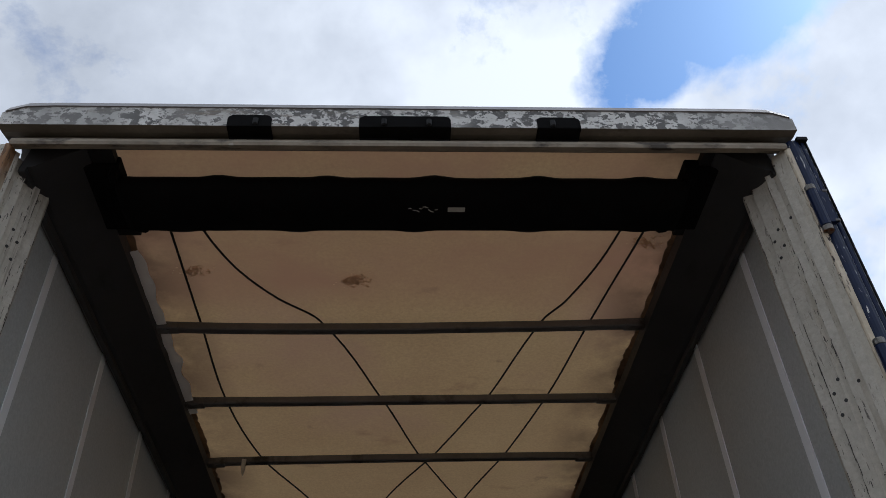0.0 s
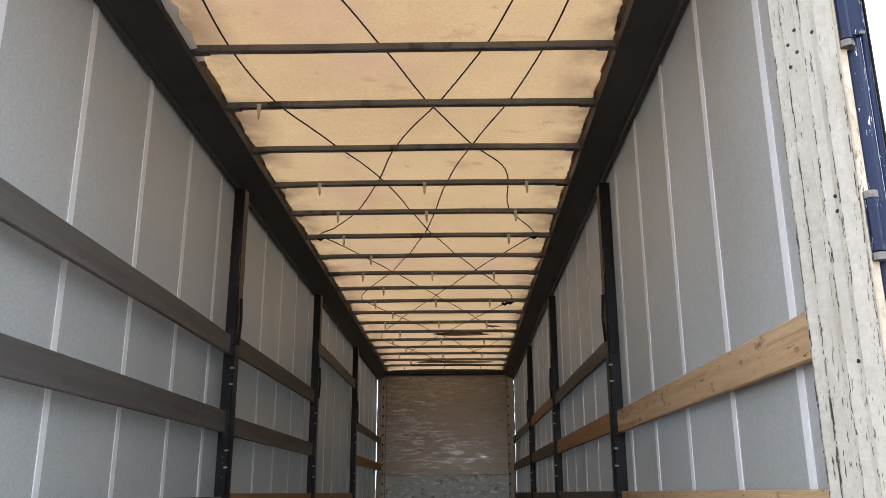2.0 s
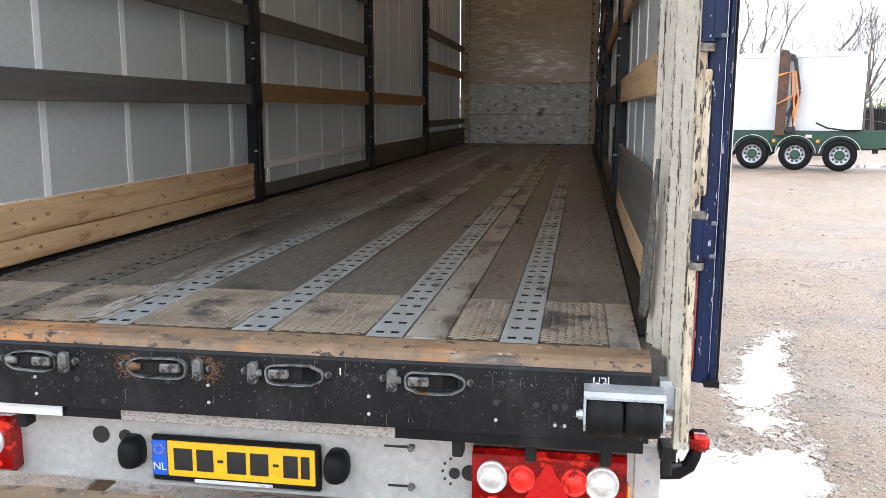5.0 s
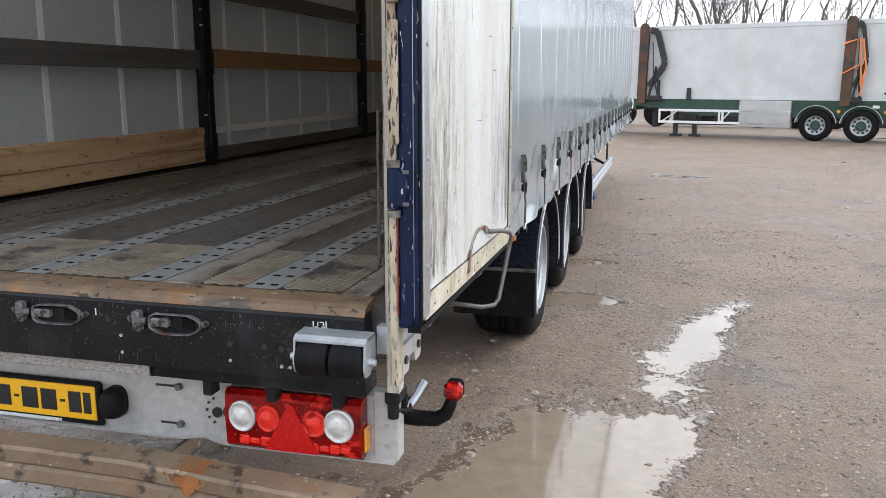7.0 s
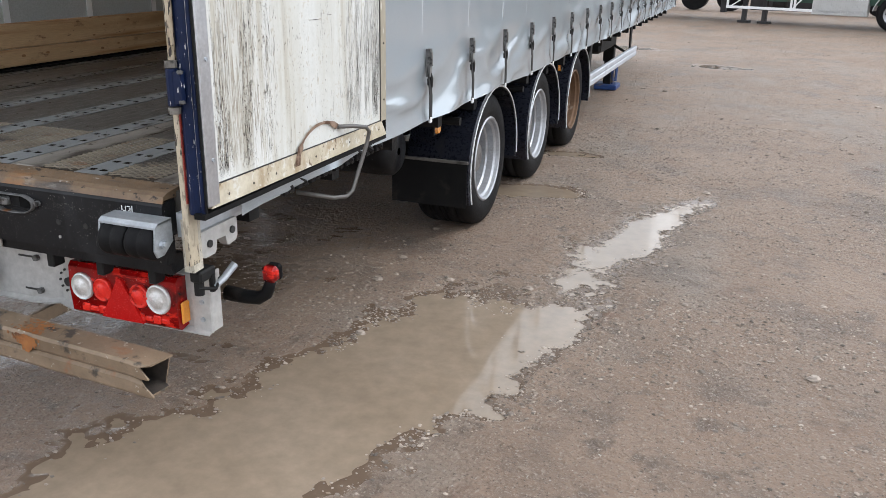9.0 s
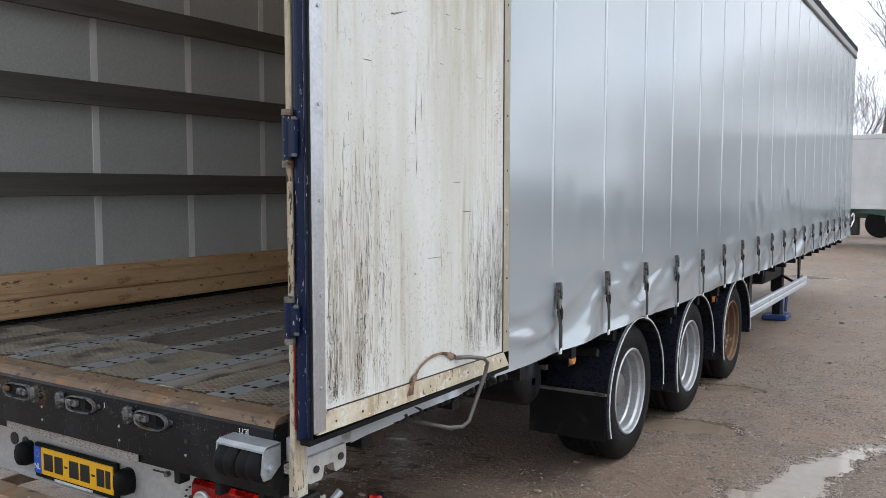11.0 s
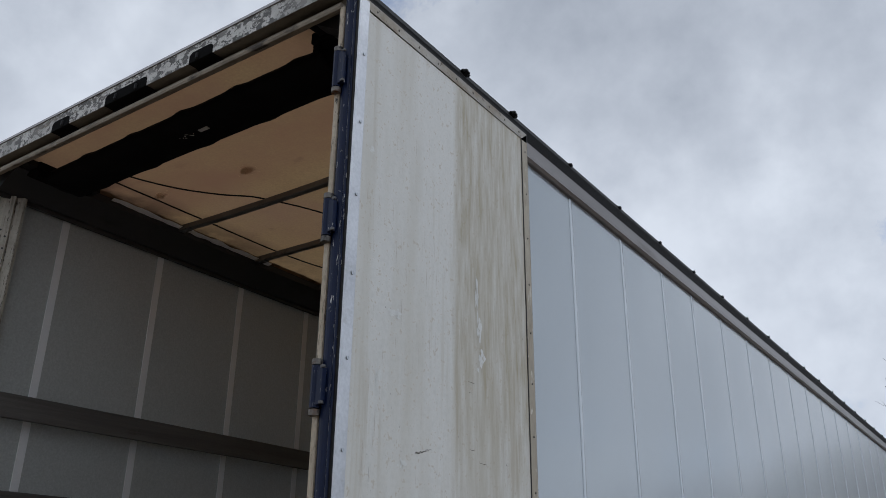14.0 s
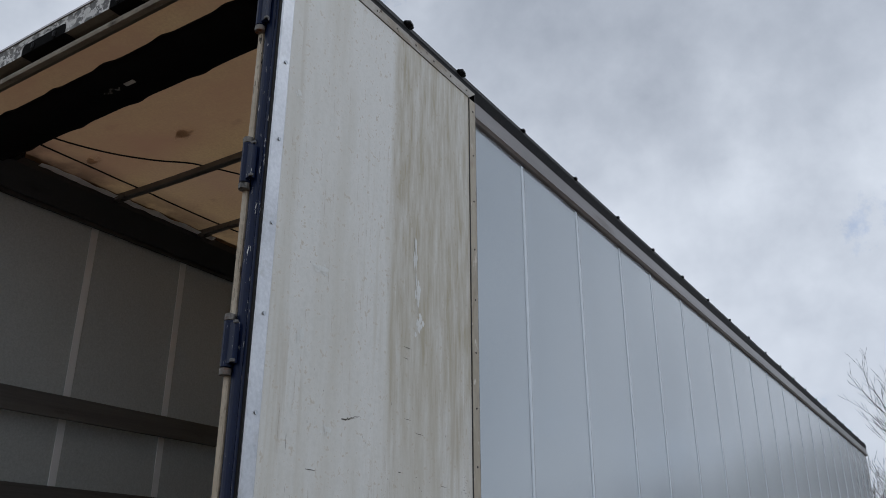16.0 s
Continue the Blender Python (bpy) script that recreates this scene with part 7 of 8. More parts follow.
# bent steel stirrup, side rail and gear under the door
bm = bmesh.new()
tube(bm, [(1.345, 0.80, 1.065), (1.375, 0.86, 1.06), (1.395, 0.93, 1.045), (1.398, 0.955, 1.025), (1.392, 0.945, 0.98), (1.375, 0.85, 0.815), (1.365, 0.82, 0.80), (1.33, 0.78, 0.80), (1.22, 0.70, 0.83)], 0.0080, 8)
part("stirrup", bm, bow_steel, trailer, "bent rusty steel stirrup", smooth=True)
bm = bmesh.new()
prism(bm, [(1.205, 0.86), (1.245, 0.86), (1.252, 0.875), (1.252, 0.935), (1.205, 0.935)], "y", 0.03, 1.33)
lower_rail = part("lower_side_rail", bm, guard_grey, trailer, "pale grey lower side rail")
def rope_hook(bm):
    tube(bm, [(1.25, -0.02, 0.915), (1.268, 0.012, 0.908), (1.274, 0.050, 0.885), (1.266, 0.070, 0.872), (1.25, 0.076, 0.876)], 0.012, 6)
    box(bm, (1.24, 0.015, 0.862), (1.270, 0.055, 0.898), 0.004)
    box(bm, (1.245, -0.03, 0.90), (1.275, 0.09, 0.918), 0.003)


dots("rope_hook", rope_hook, steel_dark, lower_rail, [(0, 0.52 + k * 0.095, 0) for k in range(9)], "dark rope hook")
bm = bmesh.new()
tube(bm, [(1.262, 0.36, 0.885), (1.262, 0.62, 0.905)], 0.012, 8)
part("latch_bar", bm, galv, lower_rail)
bm = bmesh.new()
prism(bm, [(0.06, 0.87), (0.06, 0.795), (0.075, 0.785), (0.125, 0.785), (0.135, 0.795), (0.14, 0.825), (0.185, 0.825), (0.19, 0.80), (0.20, 0.79), (0.24, 0.795), (0.25, 0.81), (0.25, 0.87)], "x", 1.232, 1.262)
hang = part("hinge_hanger", bm, bar_grey, trailer, "white corner bracket under the door")
dots("bracket_hole", disc_x(0.012, 0.006, 10), ink, hang, [(1.262, 0.22, 0.835), (1.262, 0.10, 0.825)])
bm = bmesh.new()
box(bm, (1.215, 0.05, 0.708), (1.258, 0.13, 0.745), 0.006)
tube(bm, [(1.235, 0.07, 0.665), (1.235, 0.07, 0.74)], 0.016, 10)
tube(bm, [(1.255, 0.11, 0.665), (1.255, 0.11, 0.72)], 0.010, 8)
tube(bm, [(1.24, 0.06, 0.69), (1.275, 0.10, 0.68), (1.262, 0.14, 0.70)], 0.006, 6)
winch = part("tension_winch", bm, steel_dark, trailer, "dark curtain tension winch")
bm = bmesh.new()
tube(bm, [(1.262, 0.11, 0.680), (1.275, 0.145, 0.700), (1.290, 0.185, 0.735)], 0.010, 8, 0.013)
part("winch_lever", bm, galv, winch, "bright winch lever")

# ---- running gear ----
AXLES = (3.17, 4.48, 5.79)
WZ, WR = 0.425, 0.43


def wheel(x_out, y, rim_material, s):
    """A wide tyre with a deep-dished rim and hub."""
    w = 0.37
    bm = bmesh.new()
    prof = [(0.262, 0.012), (0.285, 0.0), (0.33, -0.004), (0.385, 0.0), (0.412, 0.018), (0.424, 0.036), (0.430, 0.06)]
    for g in (0.10, 0.17, 0.20, 0.27):
        prof += [(0.430, g - 0.006), (0.419, g - 0.004), (0.419, g + 0.004), (0.430, g + 0.006)]
    prof += [(0.430, w - 0.06), (0.424, w - 0.036), (0.412, w - 0.018), (0.385, w), (0.33, w + 0.004), (0.285, w), (0.262, w - 0.012)]
    lathe(bm, [(r, -s * d) for r, d in prof], (x_out, y, WZ), 56)
    wh = part("wheel", bm, rubber, trailer, "wide black truck wheel", smooth=True)
    bm = bmesh.new()
    rp = [(0.266, 0.012), (0.272, 0.002), (0.264, -0.004), (0.254, 0.002), (0.250, 0.022), (0.236, 0.034), (0.232, 0.075), (0.222, 0.085), (0.218, 0.165), (0.190, 0.185), (0.165, 0.170), (0.135, 0.165), (0.12, 0.175)]
    lathe(bm, [(r, -s * d) for r, d in rp], (x_out, y, WZ), 48)
    part("rim", bm, rim_material, wh, "deep-dished wheel rim")
    bm = bmesh.new()
    lathe(bm, [(0.122, -s * 0.18), (0.108, -s * 0.09), (0.09, -s * 0.07), (0.05, -s * 0.065), (0.001, -s * 0.065)], (x_out, y, WZ), 20)
    part("hub", bm, bow_steel, wh)
    dots("rim_hole", disc_x(0.021, s * 0.004, 10), hole_black, wh, [(x_out - s * 0.182, y + 0.197 * math.cos(0.6283 * k + 0.3), WZ + 0.197 * math.sin(0.6283 * k + 0.3)) for k in range(10)])
    dots("wheel_nut", disc_x(0.016, s * 0.03, 6), socket_steel, wh, [(x_out - s * 0.178, y + 0.155 * math.cos(0.6283 * k), WZ + 0.155 * math.sin(0.6283 * k)) for k in range(10)])


for y, m_ in zip(AXLES, (rim_silver, rim_silver, rim_rust)):
    wheel(1.195, y, m_, 1)
    wheel(-1.195, y, rim_silver, -1)
    for s in (1, -1):
        bm = bmesh.new()
        rings = []
        for k in range(25):
            a = radians(-22 + 212 * k / 24)
            cy, sy = math.cos(a), math.sin(a)
            row = []
            for r, dx in ((0.505, 0.0), (0.520, -0.008), (0.520, -0.40), (0.508, -0.40), (0.508, -0.012), (0.495, -0.004)):
                row.append((s * (1.245 + dx), y - 0.005 - r * cy, WZ + r * sy * 0.93))
            rings.append(row)
        quads(bm, rings, caps=True)
        bmesh.ops.recalc_face_normals(bm, faces=bm.faces)
        mg = part("mudguard", bm, plastic_navy, trailer, "dark plastic mudguard with a white edge", smooth=False)
        bm = bmesh.new()
        tube(bm, [(s * 1.248, y - 0.005 - 0.503 * math.cos(radians(a)), WZ + 0.503 * math.sin(radians(a)) * 0.93) for a in range(-22, 191, 8)], 0.0045, 5)
        part("edge_trim", bm, white_trim, mg, "white edge trim")
    bm = bmesh.new()
    tube(bm, [(-0.85, y, WZ), (0.85, y, WZ)], 0.065, 12)
    for s in (-1, 1):
        box(bm, (s * 0.42, y - 0.30, 0.42), (s * 0.52, y + 0.10, 0.55), 0.01)
        tube(bm, [(s * 0.47, y + 0.18, 0.50), (s * 0.47, y + 0.18, 0.82)], 0.11, 14)
    part("axle", bm, steel_dark, trailer)
for s in (-1, 1):
    bm = bmesh.new()
    prism(bm, [(s * 0.44, 0.55), (s * 0.58, 0.55), (s * 0.58, 0.57), (s * 0.52, 0.57), (s * 0.52, 0.87), (s * 0.58, 0.87), (s * 0.58, 0.89), (s * 0.44, 0.89), (s * 0.44, 0.87), (s * 0.50, 0.87), (s * 0.50, 0.57), (s * 0.44, 0.57)], "y", 0.15, LENGTH - 0.4)
    part("chassis_beam", bm, steel_dark, trailer)
for k in range(22):
    y = 0.4 + k * 0.6
    bm = bmesh.new()
    prism(bm, [(y, 0.80), (y + 0.06, 0.80), (y + 0.06, 0.90), (y, 0.90)], "x", -1.21, 1.21)
    part("cross_member", bm, steel_dark, trailer)
# mud flap and bracket tubes behind the wheels
bm = bmesh.new()
box(bm, (0.77, 2.60, 0.25), (1.245, 2.606, 0.525), 0.001)
flap = part("mud_flap", bm, rubber, trailer, "black rubber mud flap")
bm = bmesh.new()
box(bm, (0.765, 2.594, 0.515), (1.25, 2.612, 0.532), 0.002)
part("flap_rail", bm, bow_steel, flap)
dots("guard_tube", disc_x(0.024, 0.69, 10), steel_dark, trailer, [(0.5, y, 0.76) for y in (2.62, 4.0, 5.26)])
bm = bmesh.new()
lathe(bm, [(0.02, 0.30), (0.11, 0.305), (0.135, 0.33), (0.138, 0.60), (0.138, 0.90), (0.135, 0.935), (0.11, 0.96), (0.02, 0.965)], (0, 2.25, 0.64), 24)
part("air_tank", bm, black_steel, trailer, "black air tank", smooth=True)
for y in (2.30, 5.23):
    bm = bmesh.new()
    tube(bm, [(1.165, y, 0.775), (1.182, y, 0.775)], 0.030, 14, 0.024)
    ml = part("side_marker", bm, lens_amber, trailer, "amber side marker lamp")
    bm = bmesh.new()
    box(bm, (1.155, y - 0.035, 0.74), (1.166, y + 0.035, 0.83), 0.004)
    part("marker_bracket", bm, steel_dark, ml)
# side guard
bm = bmesh.new()
prism(bm, [(1.185, 0.455), (1.215, 0.455), (1.225, 0.465), (1.225, 0.50), (1.218, 0.515), (1.225, 0.53), (1.225, 0.565), (1.215, 0.575), (1.185, 0.575)], "y", 6.33, 9.62)
guard = part("side_guard", bm, guard_grey, trailer, "pale aluminium side guard rail")
for y in (6.55, 9.30):
    bm = bmesh.new()
    prism(bm, [(y, 0.46), (y + 0.06, 0.46), (y + 0.10, 0.88), (y - 0.06, 0.88)], "x", 1.165, 1.183)
    tube(bm, [(1.15, y + 0.03, 0.50), (0.6, y + 0.03, 0.80)], 0.018, 6)
    part("guard_bracket", bm, steel_dark, guard)
# landing legs
for s in (1, -1):
    bm = bmesh.new()
    box(bm, (s * 0.80, 9.55, 0.36), (s * 0.94, 9.69, 0.92), 0.008)
    box(bm, (s * 0.82, 9.57, 0.06), (s * 0.92, 9.67, 0.40), 0.006)
    leg = part("landing_leg", bm, steel_dark, trailer, "dark landing leg with a foot plate")
    bm = bmesh.new()
    box(bm, (s * 0.72, 9.45, -0.005), (s * 1.02, 9.80, 0.06), 0.012)
    part("foot", bm, blue_foot, leg, "blue foot plate")
    bm = bmesh.new()
    tube(bm, [(s * 0.96, 9.5, 0.08), (s * 0.96, 9.42, 0.38)], 0.02, 6)
    part("foot_brace", bm, blue_foot, leg, "blue foot brace")
    bm = bmesh.new()
    tube(bm, [(s * 0.96, 9.74, 0.08), (s * 0.96, 9.80, 0.30)], 0.02, 6)
    part("foot_brace", bm, blue_foot, leg, "blue foot brace")
bm = bmesh.new()
box(bm, (0.55, 7.9, 0.62), (1.05, 8.9, 0.86), 0.03)
part("air_tank_box", bm, steel_dark, trailer)

# ---- the yard beyond ----
green = mat("faded_green_paint", (0.015, 0.052, 0.034), (0.025, 0.072, 0.046), 3, (0.4, 0.55), 0, 0.15,
            spots=[((0.10, 0.07, 0.04), 3, 0.62, 0.75, U, 0.7)])
box_white = mat("white_reefer_wall", (0.56, 0.57, 0.57), (0.60, 0.61, 0.61), 0.5, (0.4, 0.5), 0, 0.02, 1.6,
                spots=[((0.55, 0.54, 0.51), 1.2, 0.58, 0.8, (1, 1, 0.3), 0.5)])
crane_rust = mat("rusty_crane_paint", (0.055, 0.030, 0.018), (0.13, 0.062, 0.032), 2.5, (0.6, 0.8), 0, 0.2,
                 spots=[((0.03, 0.028, 0.028), 3, 0.52, 0.62, U, 0.6)])
crane_dark = mat("dark_crane_steel", (0.018, 0.018, 0.02), (0.04, 0.037, 0.036), 3, (0.5, 0.7), 0.2, 0.2)
strap_orange = mat("orange_strap", (0.80, 0.22, 0.05), (0.85, 0.28, 0.08), 8, (0.6, 0.7), 0, 0.1)
tin = mat("ribbed_grey_box", (0.45, 0.45, 0.44), (0.52, 0.52, 0.51), 4, (0.4, 0.5), 0.3, 0.1)

BT = -17.5
YZ = -0.11
lifter = thing("container_lifter_trailer", (6.03, 24.27, YZ), "green side-lifting container trailer with two folded cranes", "trailer", turn=BT)


def wheel_at(parent, x, y, r, s=-1):
    bm = bmesh.new()
    prof = [(0.58, 0.02), (0.68, 0.0), (0.90, 0.0), (0.97, 0.03), (1.0, 0.08), (1.0, 0.24), (0.97, 0.29), (0.90, 0.32), (0.58, 0.30)]
    rings = []
    for k in range(40):
        a = 2 * math.pi * k / 40
        rings.append([(x + q * r * math.cos(a), y + d, r + q * r * math.sin(a)) for q, d in prof])
    quads(bm, rings, close=True)
    bmesh.ops.recalc_face_normals(bm, faces=bm.faces)
    w = part("wheel", bm, rubber, parent, "black truck wheel with a pale rim", smooth=True)
    bm = bmesh.new()
    rings = []
    for q, d in ((0.60, 0.01), (0.55, 0.03), (0.50, 0.06), (0.36, 0.08), (0.30, 0.05)):
        rings.append([(x + q * r * math.cos(a), y + d, r + q * r * math.sin(a)) for a in (2 * math.pi * k / 28 for k in range(28))])
    quads(bm, rings, caps=False)
    bmesh.ops.recalc_face_normals(bm, faces=bm.faces)
    part("rim", bm, rim_silver, w, smooth=True)
    dots("rim_hole", disc_y(0.034, 0.03), ink, w, [(x + 0.44 * r * math.cos(0.6283 * k), y + 0.055, r + 0.44 * r * math.sin(0.6283 * k)) for k in range(10)])
    bm = bmesh.new()
    tube(bm, [(x, y + 0.1, r), (x, y + 0.01, r)], 0.15, 16, 0.11)
    part("hub", bm, green, w, "green wheel hub")


BR = 0.46
for ax in (0.0, 1.19, 2.38):
    wheel_at(lifter, ax, 0.0, BR)
    bm = bmesh.new()
    rings = []
    for k in range(17):
        a = math.pi * (0.04 + 0.92 * k / 16)
        rings.append([(ax - r * math.cos(a), yy, BR + r * math.sin(a)) for r, yy in ((0.54, -0.02), (0.56, -0.02), (0.56, 0.36), (0.54, 0.36))])
    quads(bm, rings, caps=True)
    mg = part("mudguard", bm, plastic_navy, lifter, "dark mudguard with a pale edge")
    bm = bmesh.new()
    tube(bm, [(ax - 0.555 * math.cos(a), -0.025, BR + 0.555 * math.sin(a)) for a in (math.pi * (0.04 + 0.92 * k / 16) for k in range(17))], 0.008, 5)
    part("edge_trim", bm, white_trim, mg)
bm = bmesh.new()
prism(bm, [(-6.2, 1.05), (-6.2, 1.15), (3.58, 1.15), (3.58, 0.72), (3.3, 0.66), (-3.4, 0.66), (-4.3, 0.86), (-5.0, 0.90)], "y", 0.12, 0.20)
prism(bm, [(-6.2, 1.05), (-6.2, 1.15), (3.58, 1.15), (3.58, 0.72), (3.3, 0.66), (-3.4, 0.66), (-4.3, 0.86), (-5.0, 0.90)], "y", 1.7, 1.78)
for x in (-5.5, -3.2, -1.0, 1.0, 3.45):
    box(bm, (x, 0.14, 0.80), (x + 0.1, 1.76, 1.10))
box(bm, (-8.9, 0.3, 1.0), (-5.5, 1.6, 1.15), 0.01)
part("chassis", bm, green, lifter, "faded green chassis beams")
bm = bmesh.new()
for z in (0.42, 0.78):
    box(bm, (-4.6, -0.02, z), (-0.70, 0.03, z + 0.075), 0.005)
for x in (-4.6, -2.75, -2.65, -0.76):
    box(bm, (x, -0.015, 0.42), (x + 0.06, 0.025, 0.85), 0.004)
for x0, x1 in ((-4.5, -4.0), (-2.7, -2.4)):
    tube(bm, [(x0, 0.0, 0.46), (x1, 0.0, 0.80)], 0.02, 6)
part("side_guard", bm, white_trim, lifter, "white side guard frame")
bm = bmesh.new()
box(bm, (-2.14, -0.02, 0.36), (-0.68, 0.30, 1.14), 0.015)
tool = part("tool_locker", bm, tin, lifter, "ribbed grey tool locker")
dots("rib", block((0, -0.032, 0.42), (0.02, -0.02, 0.82)), tin, tool, [(-2.08 + k * 0.062, 0, 0) for k in range(22)])
for x in (-4.2, -3.6):
    bm = bmesh.new()
    box(bm, (x, 0.25, 0.05), (x + 0.13, 0.38, 0.80), 0.008)
    box(bm, (x - 0.1, 0.2, 0.0), (x + 0.23, 0.5, 0.07), 0.01)
    part("landing_leg", bm, crane_dark, lifter)
bm = bmesh.new()
tube(bm, [(-3.35, 0.5, 0.62), (-3.0, 0.5, 0.62)], 0.17, 14)
part("air_tank", bm, crane_dark, lifter)
bm = bmesh.new()
box(bm, (-5.0, 0.6, 0.25), (-4.85, 0.8, 0.9), 0.01)
part("support_post", bm, crane_dark, lifter)
dots("side_marker", disc_y(0.05, -0.02, 10), lens_amber, lifter, [(0.595, -0.03, 0.86), (1.785, -0.03, 0.86)])
bm = bmesh.new()
box(bm, (3.58, 0.1, 0.78), (3.80, 1.8, 1.1), 0.03)
box(bm, (3.2, 0.3, 0.52), (3.36, 0.5, 0.72))
part("rear_beam", bm, crane_dark, lifter)
for cx, strapped in ((-5.24, False), (0.66, True)):
    bm = bmesh.new()
    prism(bm, [(cx - 0.06, 1.02), (cx + 0.20, 1.02), (cx + 0.24, 2.9), (cx + 0.24, 3.36), (cx + 0.18, 3.46), (cx + 0.02, 3.46), (cx - 0.04, 3.36)], "y", -0.10, 0.02)
    crane = part("crane", bm, crane_rust, lifter, "folded rusty side-lift crane")
    bm = bmesh.new()
    for p in ([(cx + 0.34, -0.05, 3.26), (cx + 0.60, -0.05, 3.20), (cx + 0.92, -0.05, 2.30)], [(cx + 0.92, -0.05, 2.30), (cx + 0.88, -0.05, 2.15), (cx + 0.35, -0.05, 1.55)]):
        for a, b in zip(p, p[1:]):
            d = (Vector(b) - Vector(a)).normalized()
            sd = Vector((-d.z, 0, d.x)) * 0.10
            quads(bm, [[Vector(q) + sd + Vector((0, e, 0)) for q, e in ((a, -0.06), (a, 0.06))] + [Vector(q) - sd + Vector((0, e, 0)) for q, e in ((a, 0.06), (a, -0.06))],
                       [Vector(q) + sd + Vector((0, e, 0)) for q, e in ((b, -0.06), (b, 0.06))] + [Vector(q) - sd + Vector((0, e, 0)) for q, e in ((b, 0.06), (b, -0.06))]], caps=True)
    tube(bm, [(cx + 0.35, -0.1, 1.2), (cx + 0.62, -0.1, 2.15)], 0.05, 8)
    tube(bm, [(cx + 0.45, -0.12, 2.9), (cx + 0.52, -0.12, 1.9), (cx + 0.75, -0.12, 1.15)], 0.022, 6)
    box(bm, (cx + 0.30, -0.12, 1.10), (cx + 0.85, 0.02, 1.26), 0.02)
    box(bm, (cx + 0.66, -0.10, 1.2), (cx + 0.78, 0.0, 1.75), 0.02)
    bmesh.ops.recalc_face_normals(bm, faces=bm.faces)
    for v in bm.verts:
        v.co.x = cx + 0.18 + (v.co.x - cx - 0.18) * (0.48 if strapped else 0.80)
    part("crane_arm", bm, crane_dark, crane, "dark folding crane arm")
    if strapped:
        bm = bmesh.new()
        tube(bm, [(cx - 0.08, -0.12, 2.72), (cx + 0.45, -0.14, 2.85), (cx + 0.62, -0.14, 1.5)], 0.035, 5)
        tube(bm, [(cx - 0.08, -0.12, 1.9), (cx + 0.50, -0.14, 2.15)], 0.02, 5)
        tube(bm, [(cx + 0.55, -0.15, 2.85), (cx + 0.72, -0.15, 2.1), (cx + 0.6, -0.15, 1.3)], 0.03, 5)
        for v in bm.verts:
            v.co.x = cx + (v.co.x - cx) * 0.75
        part("lashing", bm, strap_orange, crane, "orange lashing strap")
bm = bmesh.new()
box(bm, (-3.75, -0.02, 1.15), (-3.62, 0.05, 1.50), 0.02)
part("stake", bm, crane_dark, lifter)
bm = bmesh.new()
tube(bm, [(1.7, -0.02, 1.38), (2.0, -0.04, 1.24), (2.5, -0.02, 1.17), (2.9, 0.0, 1.18)], 0.025, 6)
tube(bm, [(-7.6, -0.05, 1.16), (-7.5, -0.06, 1.30), (-7.2, -0.06, 1.32), (-6.8, -0.05, 1.2), (-6.5, -0.03, 1.16)], 0.03, 6)
part("hose", bm, rubber, lifter)
bm = bmesh.new()
box(bm, (1.45, -0.06, 0.96), (1.62, -0.02, 1.04), 0.004)
part("papers", bm, white_trim, lifter)

cont = thing("container", (6.03, 24.27, 1.155 + YZ), "white refrigerated container resting on the green chassis", "container", turn=BT)
bm = bmesh.new()
box(bm, (-8.9, 0.10, 0.0), (2.88, 2.5, 2.21), 0.02)
body = part("body", bm, box_white, cont)
bm = bmesh.new()
box(bm, (-8.92, 0.085, 2.09), (2.90, 0.12, 2.23), 0.008)
box(bm, (-8.92, 0.09, 0.0), (2.90, 0.12, 0.10), 0.006)
for x in (-8.92, 2.78):
    box(bm, (x, 0.085, 0.0), (x + 0.12, 0.12, 2.23), 0.006)
part("edge_rail", bm, box_white, cont)
def door_bar(bm):
    tube(bm, [(2.93, 0, 0.05), (2.93, 0, 2.2)], 0.02, 6)
    box(bm, (2.88, -0.05, 1.0), (2.98, 0.05, 1.12), 0.01)


dots("door_bar", door_bar, bow_steel, cont, [(0, y, 0) for y in (0.35, 0.8, 1.6, 2.1)])
bm = bmesh.new()
box(bm, (-6.85, 0.06, 0.06), (-6.62, 0.083, 0.42), 0.004)
part("warning_plate", bm, plate_yellow, cont, "yellow warning plate")

# dark second trailer standing behind, seen under the chassis
rear_t = thing("parked_trailer", (4.2, 31.5, YZ), "dark parked trailer chassis standing behind the container", "trailer", turn=-6)
bm = bmesh.new()
box(bm, (-7, 0, 0.7), (6, 0.3, 1.05), 0.02)
box(bm, (-7, 1.9, 0.7), (6, 2.2, 1.05), 0.02)
box(bm, (-7, 0.05, 0.06), (-4.7, 0.28, 0.80), 0.03)
box(bm, (-2.0, 0.05, 0.08), (0.3, 0.28, 0.80), 0.03)
box(bm, (4.3, 0.05, 0.06), (6.0, 0.28, 0.80), 0.03)
part("chassis", bm, crane_dark, rear_t)
for ax in (-4.0, -2.7, 1.0, 2.3, 3.6):
    bm = bmesh.new()
    tube(bm, [(ax, 0.0, 0.5), (ax, 0.32, 0.5)], 0.5, 24)
    part("wheel", bm, rubber, rear_t)

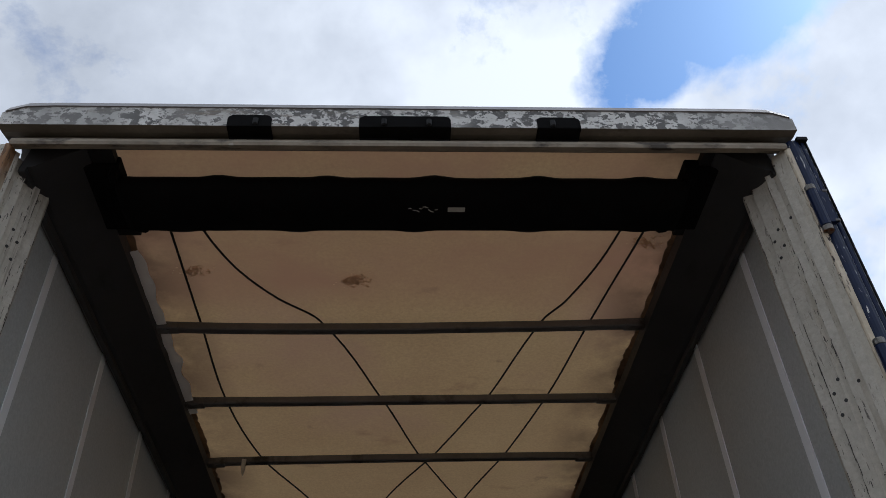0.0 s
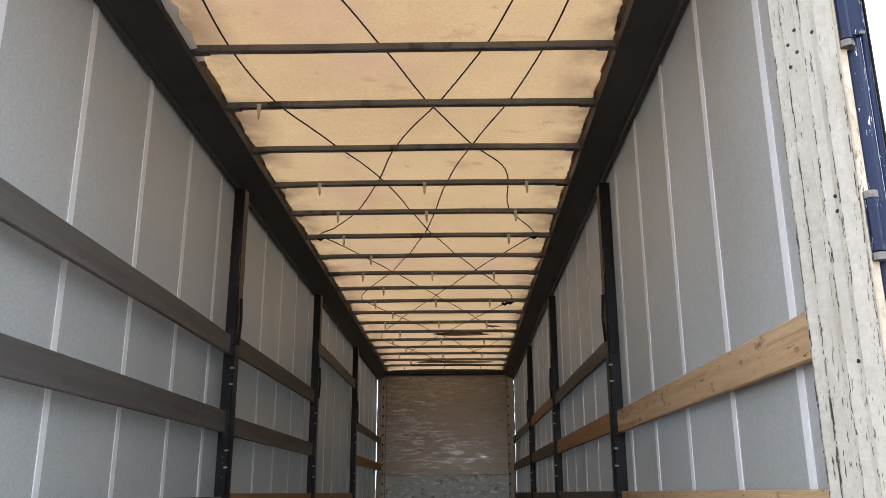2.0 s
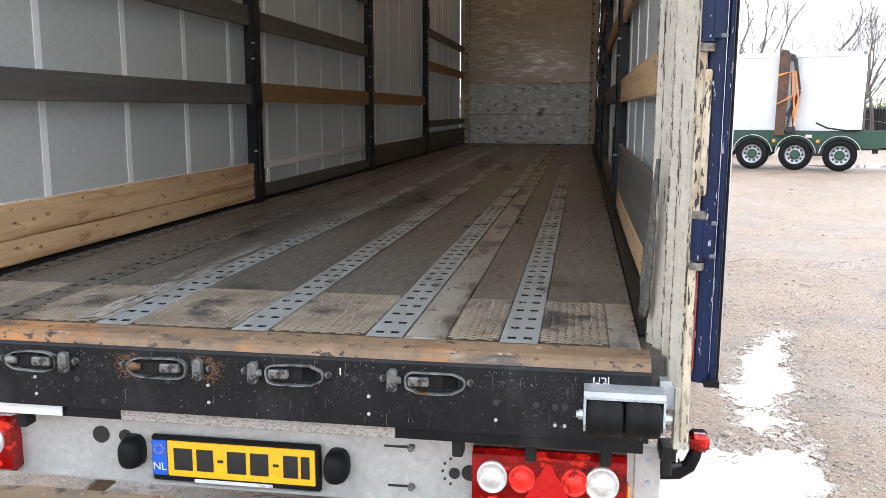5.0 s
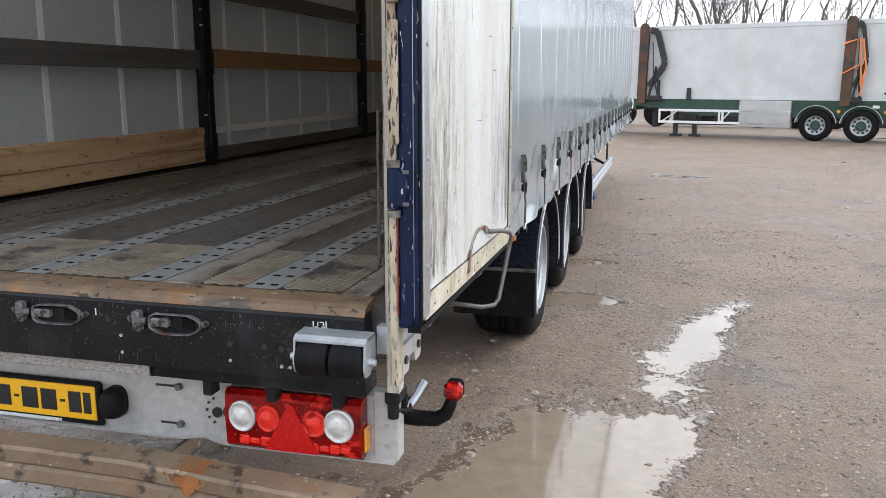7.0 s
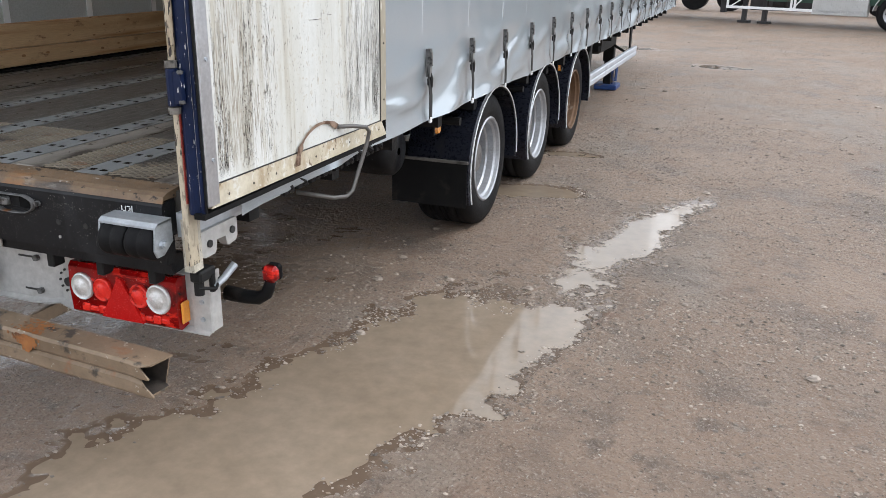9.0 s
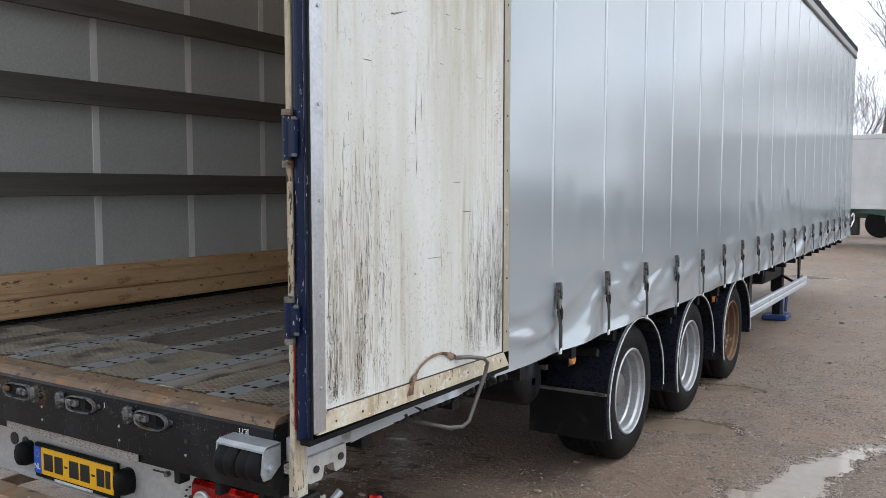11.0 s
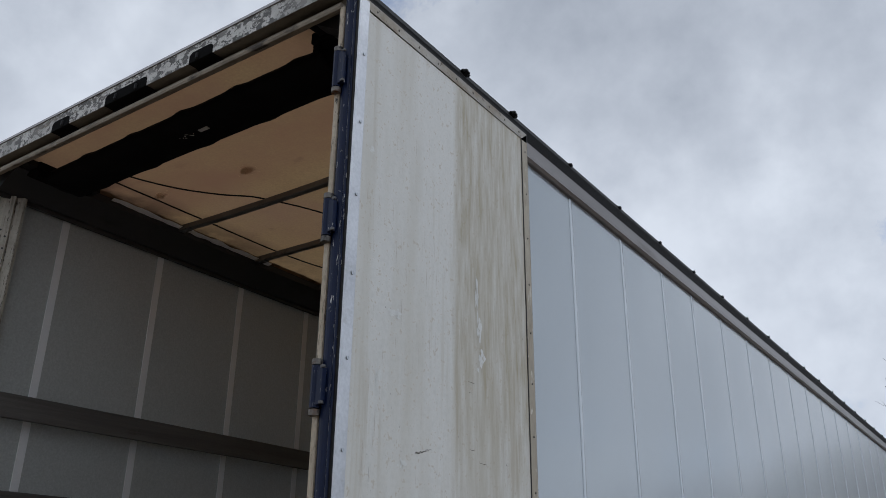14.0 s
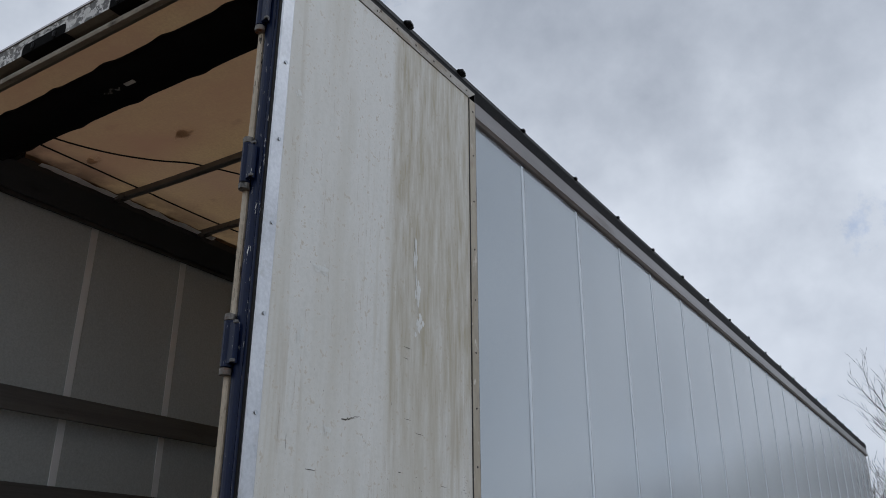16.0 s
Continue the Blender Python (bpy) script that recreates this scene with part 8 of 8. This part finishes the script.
# low stacks and a kerb farther off
rng = random.Random(8)
concrete = mat("concrete", (0.30, 0.29, 0.27), (0.38, 0.37, 0.35), 2, (0.7, 0.85), 0, 0.3)
for x, y, w, d, h, dark in ((13.2, 38, 0.9, 0.5, 0.35, 1), (14.3, 38.6, 0.6, 0.5, 0.3, 1), (12.3, 44, 1.4, 0.9, 1.2, 1), (14.8, 34, 2.4, 0.5, 0.25, 0)):
    b = thing("kerb_block" if not dark else "pallet_stack", (x, y, YZ), "grey concrete kerb block lying on the gravel" if not dark else "dark stack of timber lying on the gravel", "block" if not dark else "stack", turn=12)
    bm = bmesh.new()
    for q in range(3 if dark else 1):
        hh = h / (3 if dark else 1)
        box(bm, (-w / 2 + 0.02 * q, -d / 2, q * hh), (w / 2, d / 2 - 0.03 * q, q * hh + hh * 0.9), 0.02)
    part("block", bm, concrete if not dark else steel_dark, b)

# black bar fence running away along the right
fence = thing("metal_fence", (10.7, 18.6, YZ), "black steel bar fence along the yard", "fence")
fa, fb = Vector((0, 0, 0)), Vector((15.5, 62, 0))
run = (fb - fa).length
fd = (fb - fa).normalized()
bm = bmesh.new()
box(bm, (-0.03, -0.03, 0), (0.03, 0.03, 2.0), 0.004)
fpost_me = mesh_of("post", bm, black_steel)
for k in range(31):
    piece("post", fpost_me, fence, Matrix.Translation(fa + fd * (k * 2.5)))
bm = bmesh.new()
for z in (0.15, 1.0, 1.85):
    tube(bm, [fa + Vector((0, 0, z)), fb + Vector((0, 0, z))], 0.022, 4)
for k in range(520):
    p = fa + fd * (k * 0.144)
    tube(bm, [p + Vector((0, 0, 0.06)), p + Vector((0, 0, 1.92))], 0.012, 4, caps=False)
tagged(part("bar", bm, black_steel, fence), kind="stuff")

# concrete kerb in front of the fence
kerb = thing("kerb", (10.25, 18.6, YZ), "pale concrete kerb along the fence", "kerb")
bm = bmesh.new()
for k in range(40):
    p, q = fd * (k * 1.0), fd * (k * 1.0 + 0.985)
    w = Vector((0.09, -0.022, 0))
    quads(bm, [[e - w, e - w + Vector((0.02, 0, 0.16)), e + w + Vector((0, 0, 0.17)), e + w] for e in (p, q)], caps=True)
bmesh.ops.recalc_face_normals(bm, faces=bm.faces)
part("kerb_stone", bm, concrete, kerb)

# ---- bare trees ----
bark = mat("grey_brown_bark", (0.085, 0.074, 0.064), (0.145, 0.128, 0.112), 6, (0.7, 0.9), 0, 0.3)
bud = mat("early_yellow_green_buds", (0.10, 0.11, 0.035), (0.16, 0.16, 0.06), 3, (0.6, 0.8), 0, 0.1)


def tree_mesh(seed, height, spread, levels=6):
    """A trunk that forks again and again into thinner limbs and twigs."""
    r = random.Random(seed)
    bm = bmesh.new()
    tips = []

    def limb(p, d, length, rad, lev):
        n = 4 if lev < 3 else 2
        pts, q = [p], p
        for _ in range(n):
            d = (d + Vector((r.gauss(0, 0.12), r.gauss(0, 0.12), r.gauss(0.05, 0.06)))).normalized()
            q = q + d * (length / n)
            pts.append(q)
        tube(bm, pts, max(rad, 0.009), 7 if lev == 0 else 5 if lev < 3 else 3, max(rad * 0.55, 0.006), caps=False)
        if lev == levels:
            tips.append(q)
            return
        kids = r.randint(3, 4) if lev < 3 else r.randint(2, 3) if lev < 5 else 2
        for i in range(kids):
            u = r.uniform(0.35, 1.0) if i else 1.0
            s = pts[min(n, max(1, round(u * n)))]
            ang = r.uniform(0, 6.28)
            sd = Vector((math.cos(ang), math.sin(ang), 0))
            k = spread * r.uniform(0.5, 1.0) if i else 0.2
            limb(s, (d * (1 - 0.35 * k) + sd * k + Vector((0, 0, 0.18))).normalized(), length * r.uniform(0.55, 0.78), rad * (0.6 if i == 0 else r.uniform(0.32, 0.48)), lev + 1)

    limb(Vector((0, 0, -0.1)), Vector((0, 0, 1)), height * 0.30, height * 0.0125, 0)
    return mesh_of("trunk", bm, bark), tips


kinds = [tree_mesh(s, h, sp)[0] for s, h, sp in ((1, 13, 0.75), (2, 15, 0.6), (3, 12, 0.85), (4, 16, 0.55))]
rng = random.Random(21)
spots_t = [(-3.0, 55), (0.6, 57), (3.0, 46.5), (5.3, 58), (7.8, 53), (10.0, 48), (-4.5, 52), (-1.0, 50), (1.8, 47), (4.0, 53), (6.4, 49), (9.0, 56), (11.2, 52), (15.0, 61), (17.3, 60), (20.4, 62), (-9, 56), (-14, 60),
           (12.6, 66), (7.5, 70), (21.2, 47), (22.8, 47), (24.5, 60), (28.0, 66), (33.0, 76), (16.2, 57), (18.8, 58), (21.6, 63), (19.4, 66)]
for i, (x, y) in enumerate(spots_t):
    t = thing("tree", (x, y, YZ), "bare winter tree with fine twigs behind the yard", "tree", "bare trees behind the yard")
    s = rng.uniform(0.85, 1.15) * (1.0 if x < 13 else 0.55 if y < 50 else 0.85)
    piece("trunk", kinds[i % 4], t, Matrix.LocRotScale((0, 0, 0), Euler((0, 0, rng.uniform(0, 6.28))), (s, s, s)))

# low scrub along the far edge
bm = bmesh.new()
rs = random.Random(4)
for _ in range(2600):
    x = rs.uniform(-40, 75)
    y = 84 + rs.uniform(-6, 10) + 0.15 * x
    if rs.random() < 0.35:
        continue
    h = rs.uniform(1.5, 4.2)
    a = rs.uniform(-0.5, 0.5)
    vs = [bm.verts.new(p) for p in ((x - 0.05, y, 0), (x + 0.05, y, 0), (x + a * h * 0.5 + 0.02, y, h), (x + a * h * 0.5 - 0.02, y, h))]
    bm.faces.new(vs)
    for _ in range(9):
        z = rs.uniform(0.5, h)
        q = rs.uniform(0.04, 0.13)
        cx = x + rs.uniform(-0.6, 0.6)
        bm.faces.new([bm.verts.new((cx + q * math.cos(t + a), y + rs.uniform(-0.3, 0.3), z + q * math.sin(t + a))) for t in (0.0, 2.1, 4.2)])
tagged(new("scrub", mesh_of("scrub", bm, bud)), "tangled yellow-green scrub at the yard's far edge", "bushes", kind="stuff")
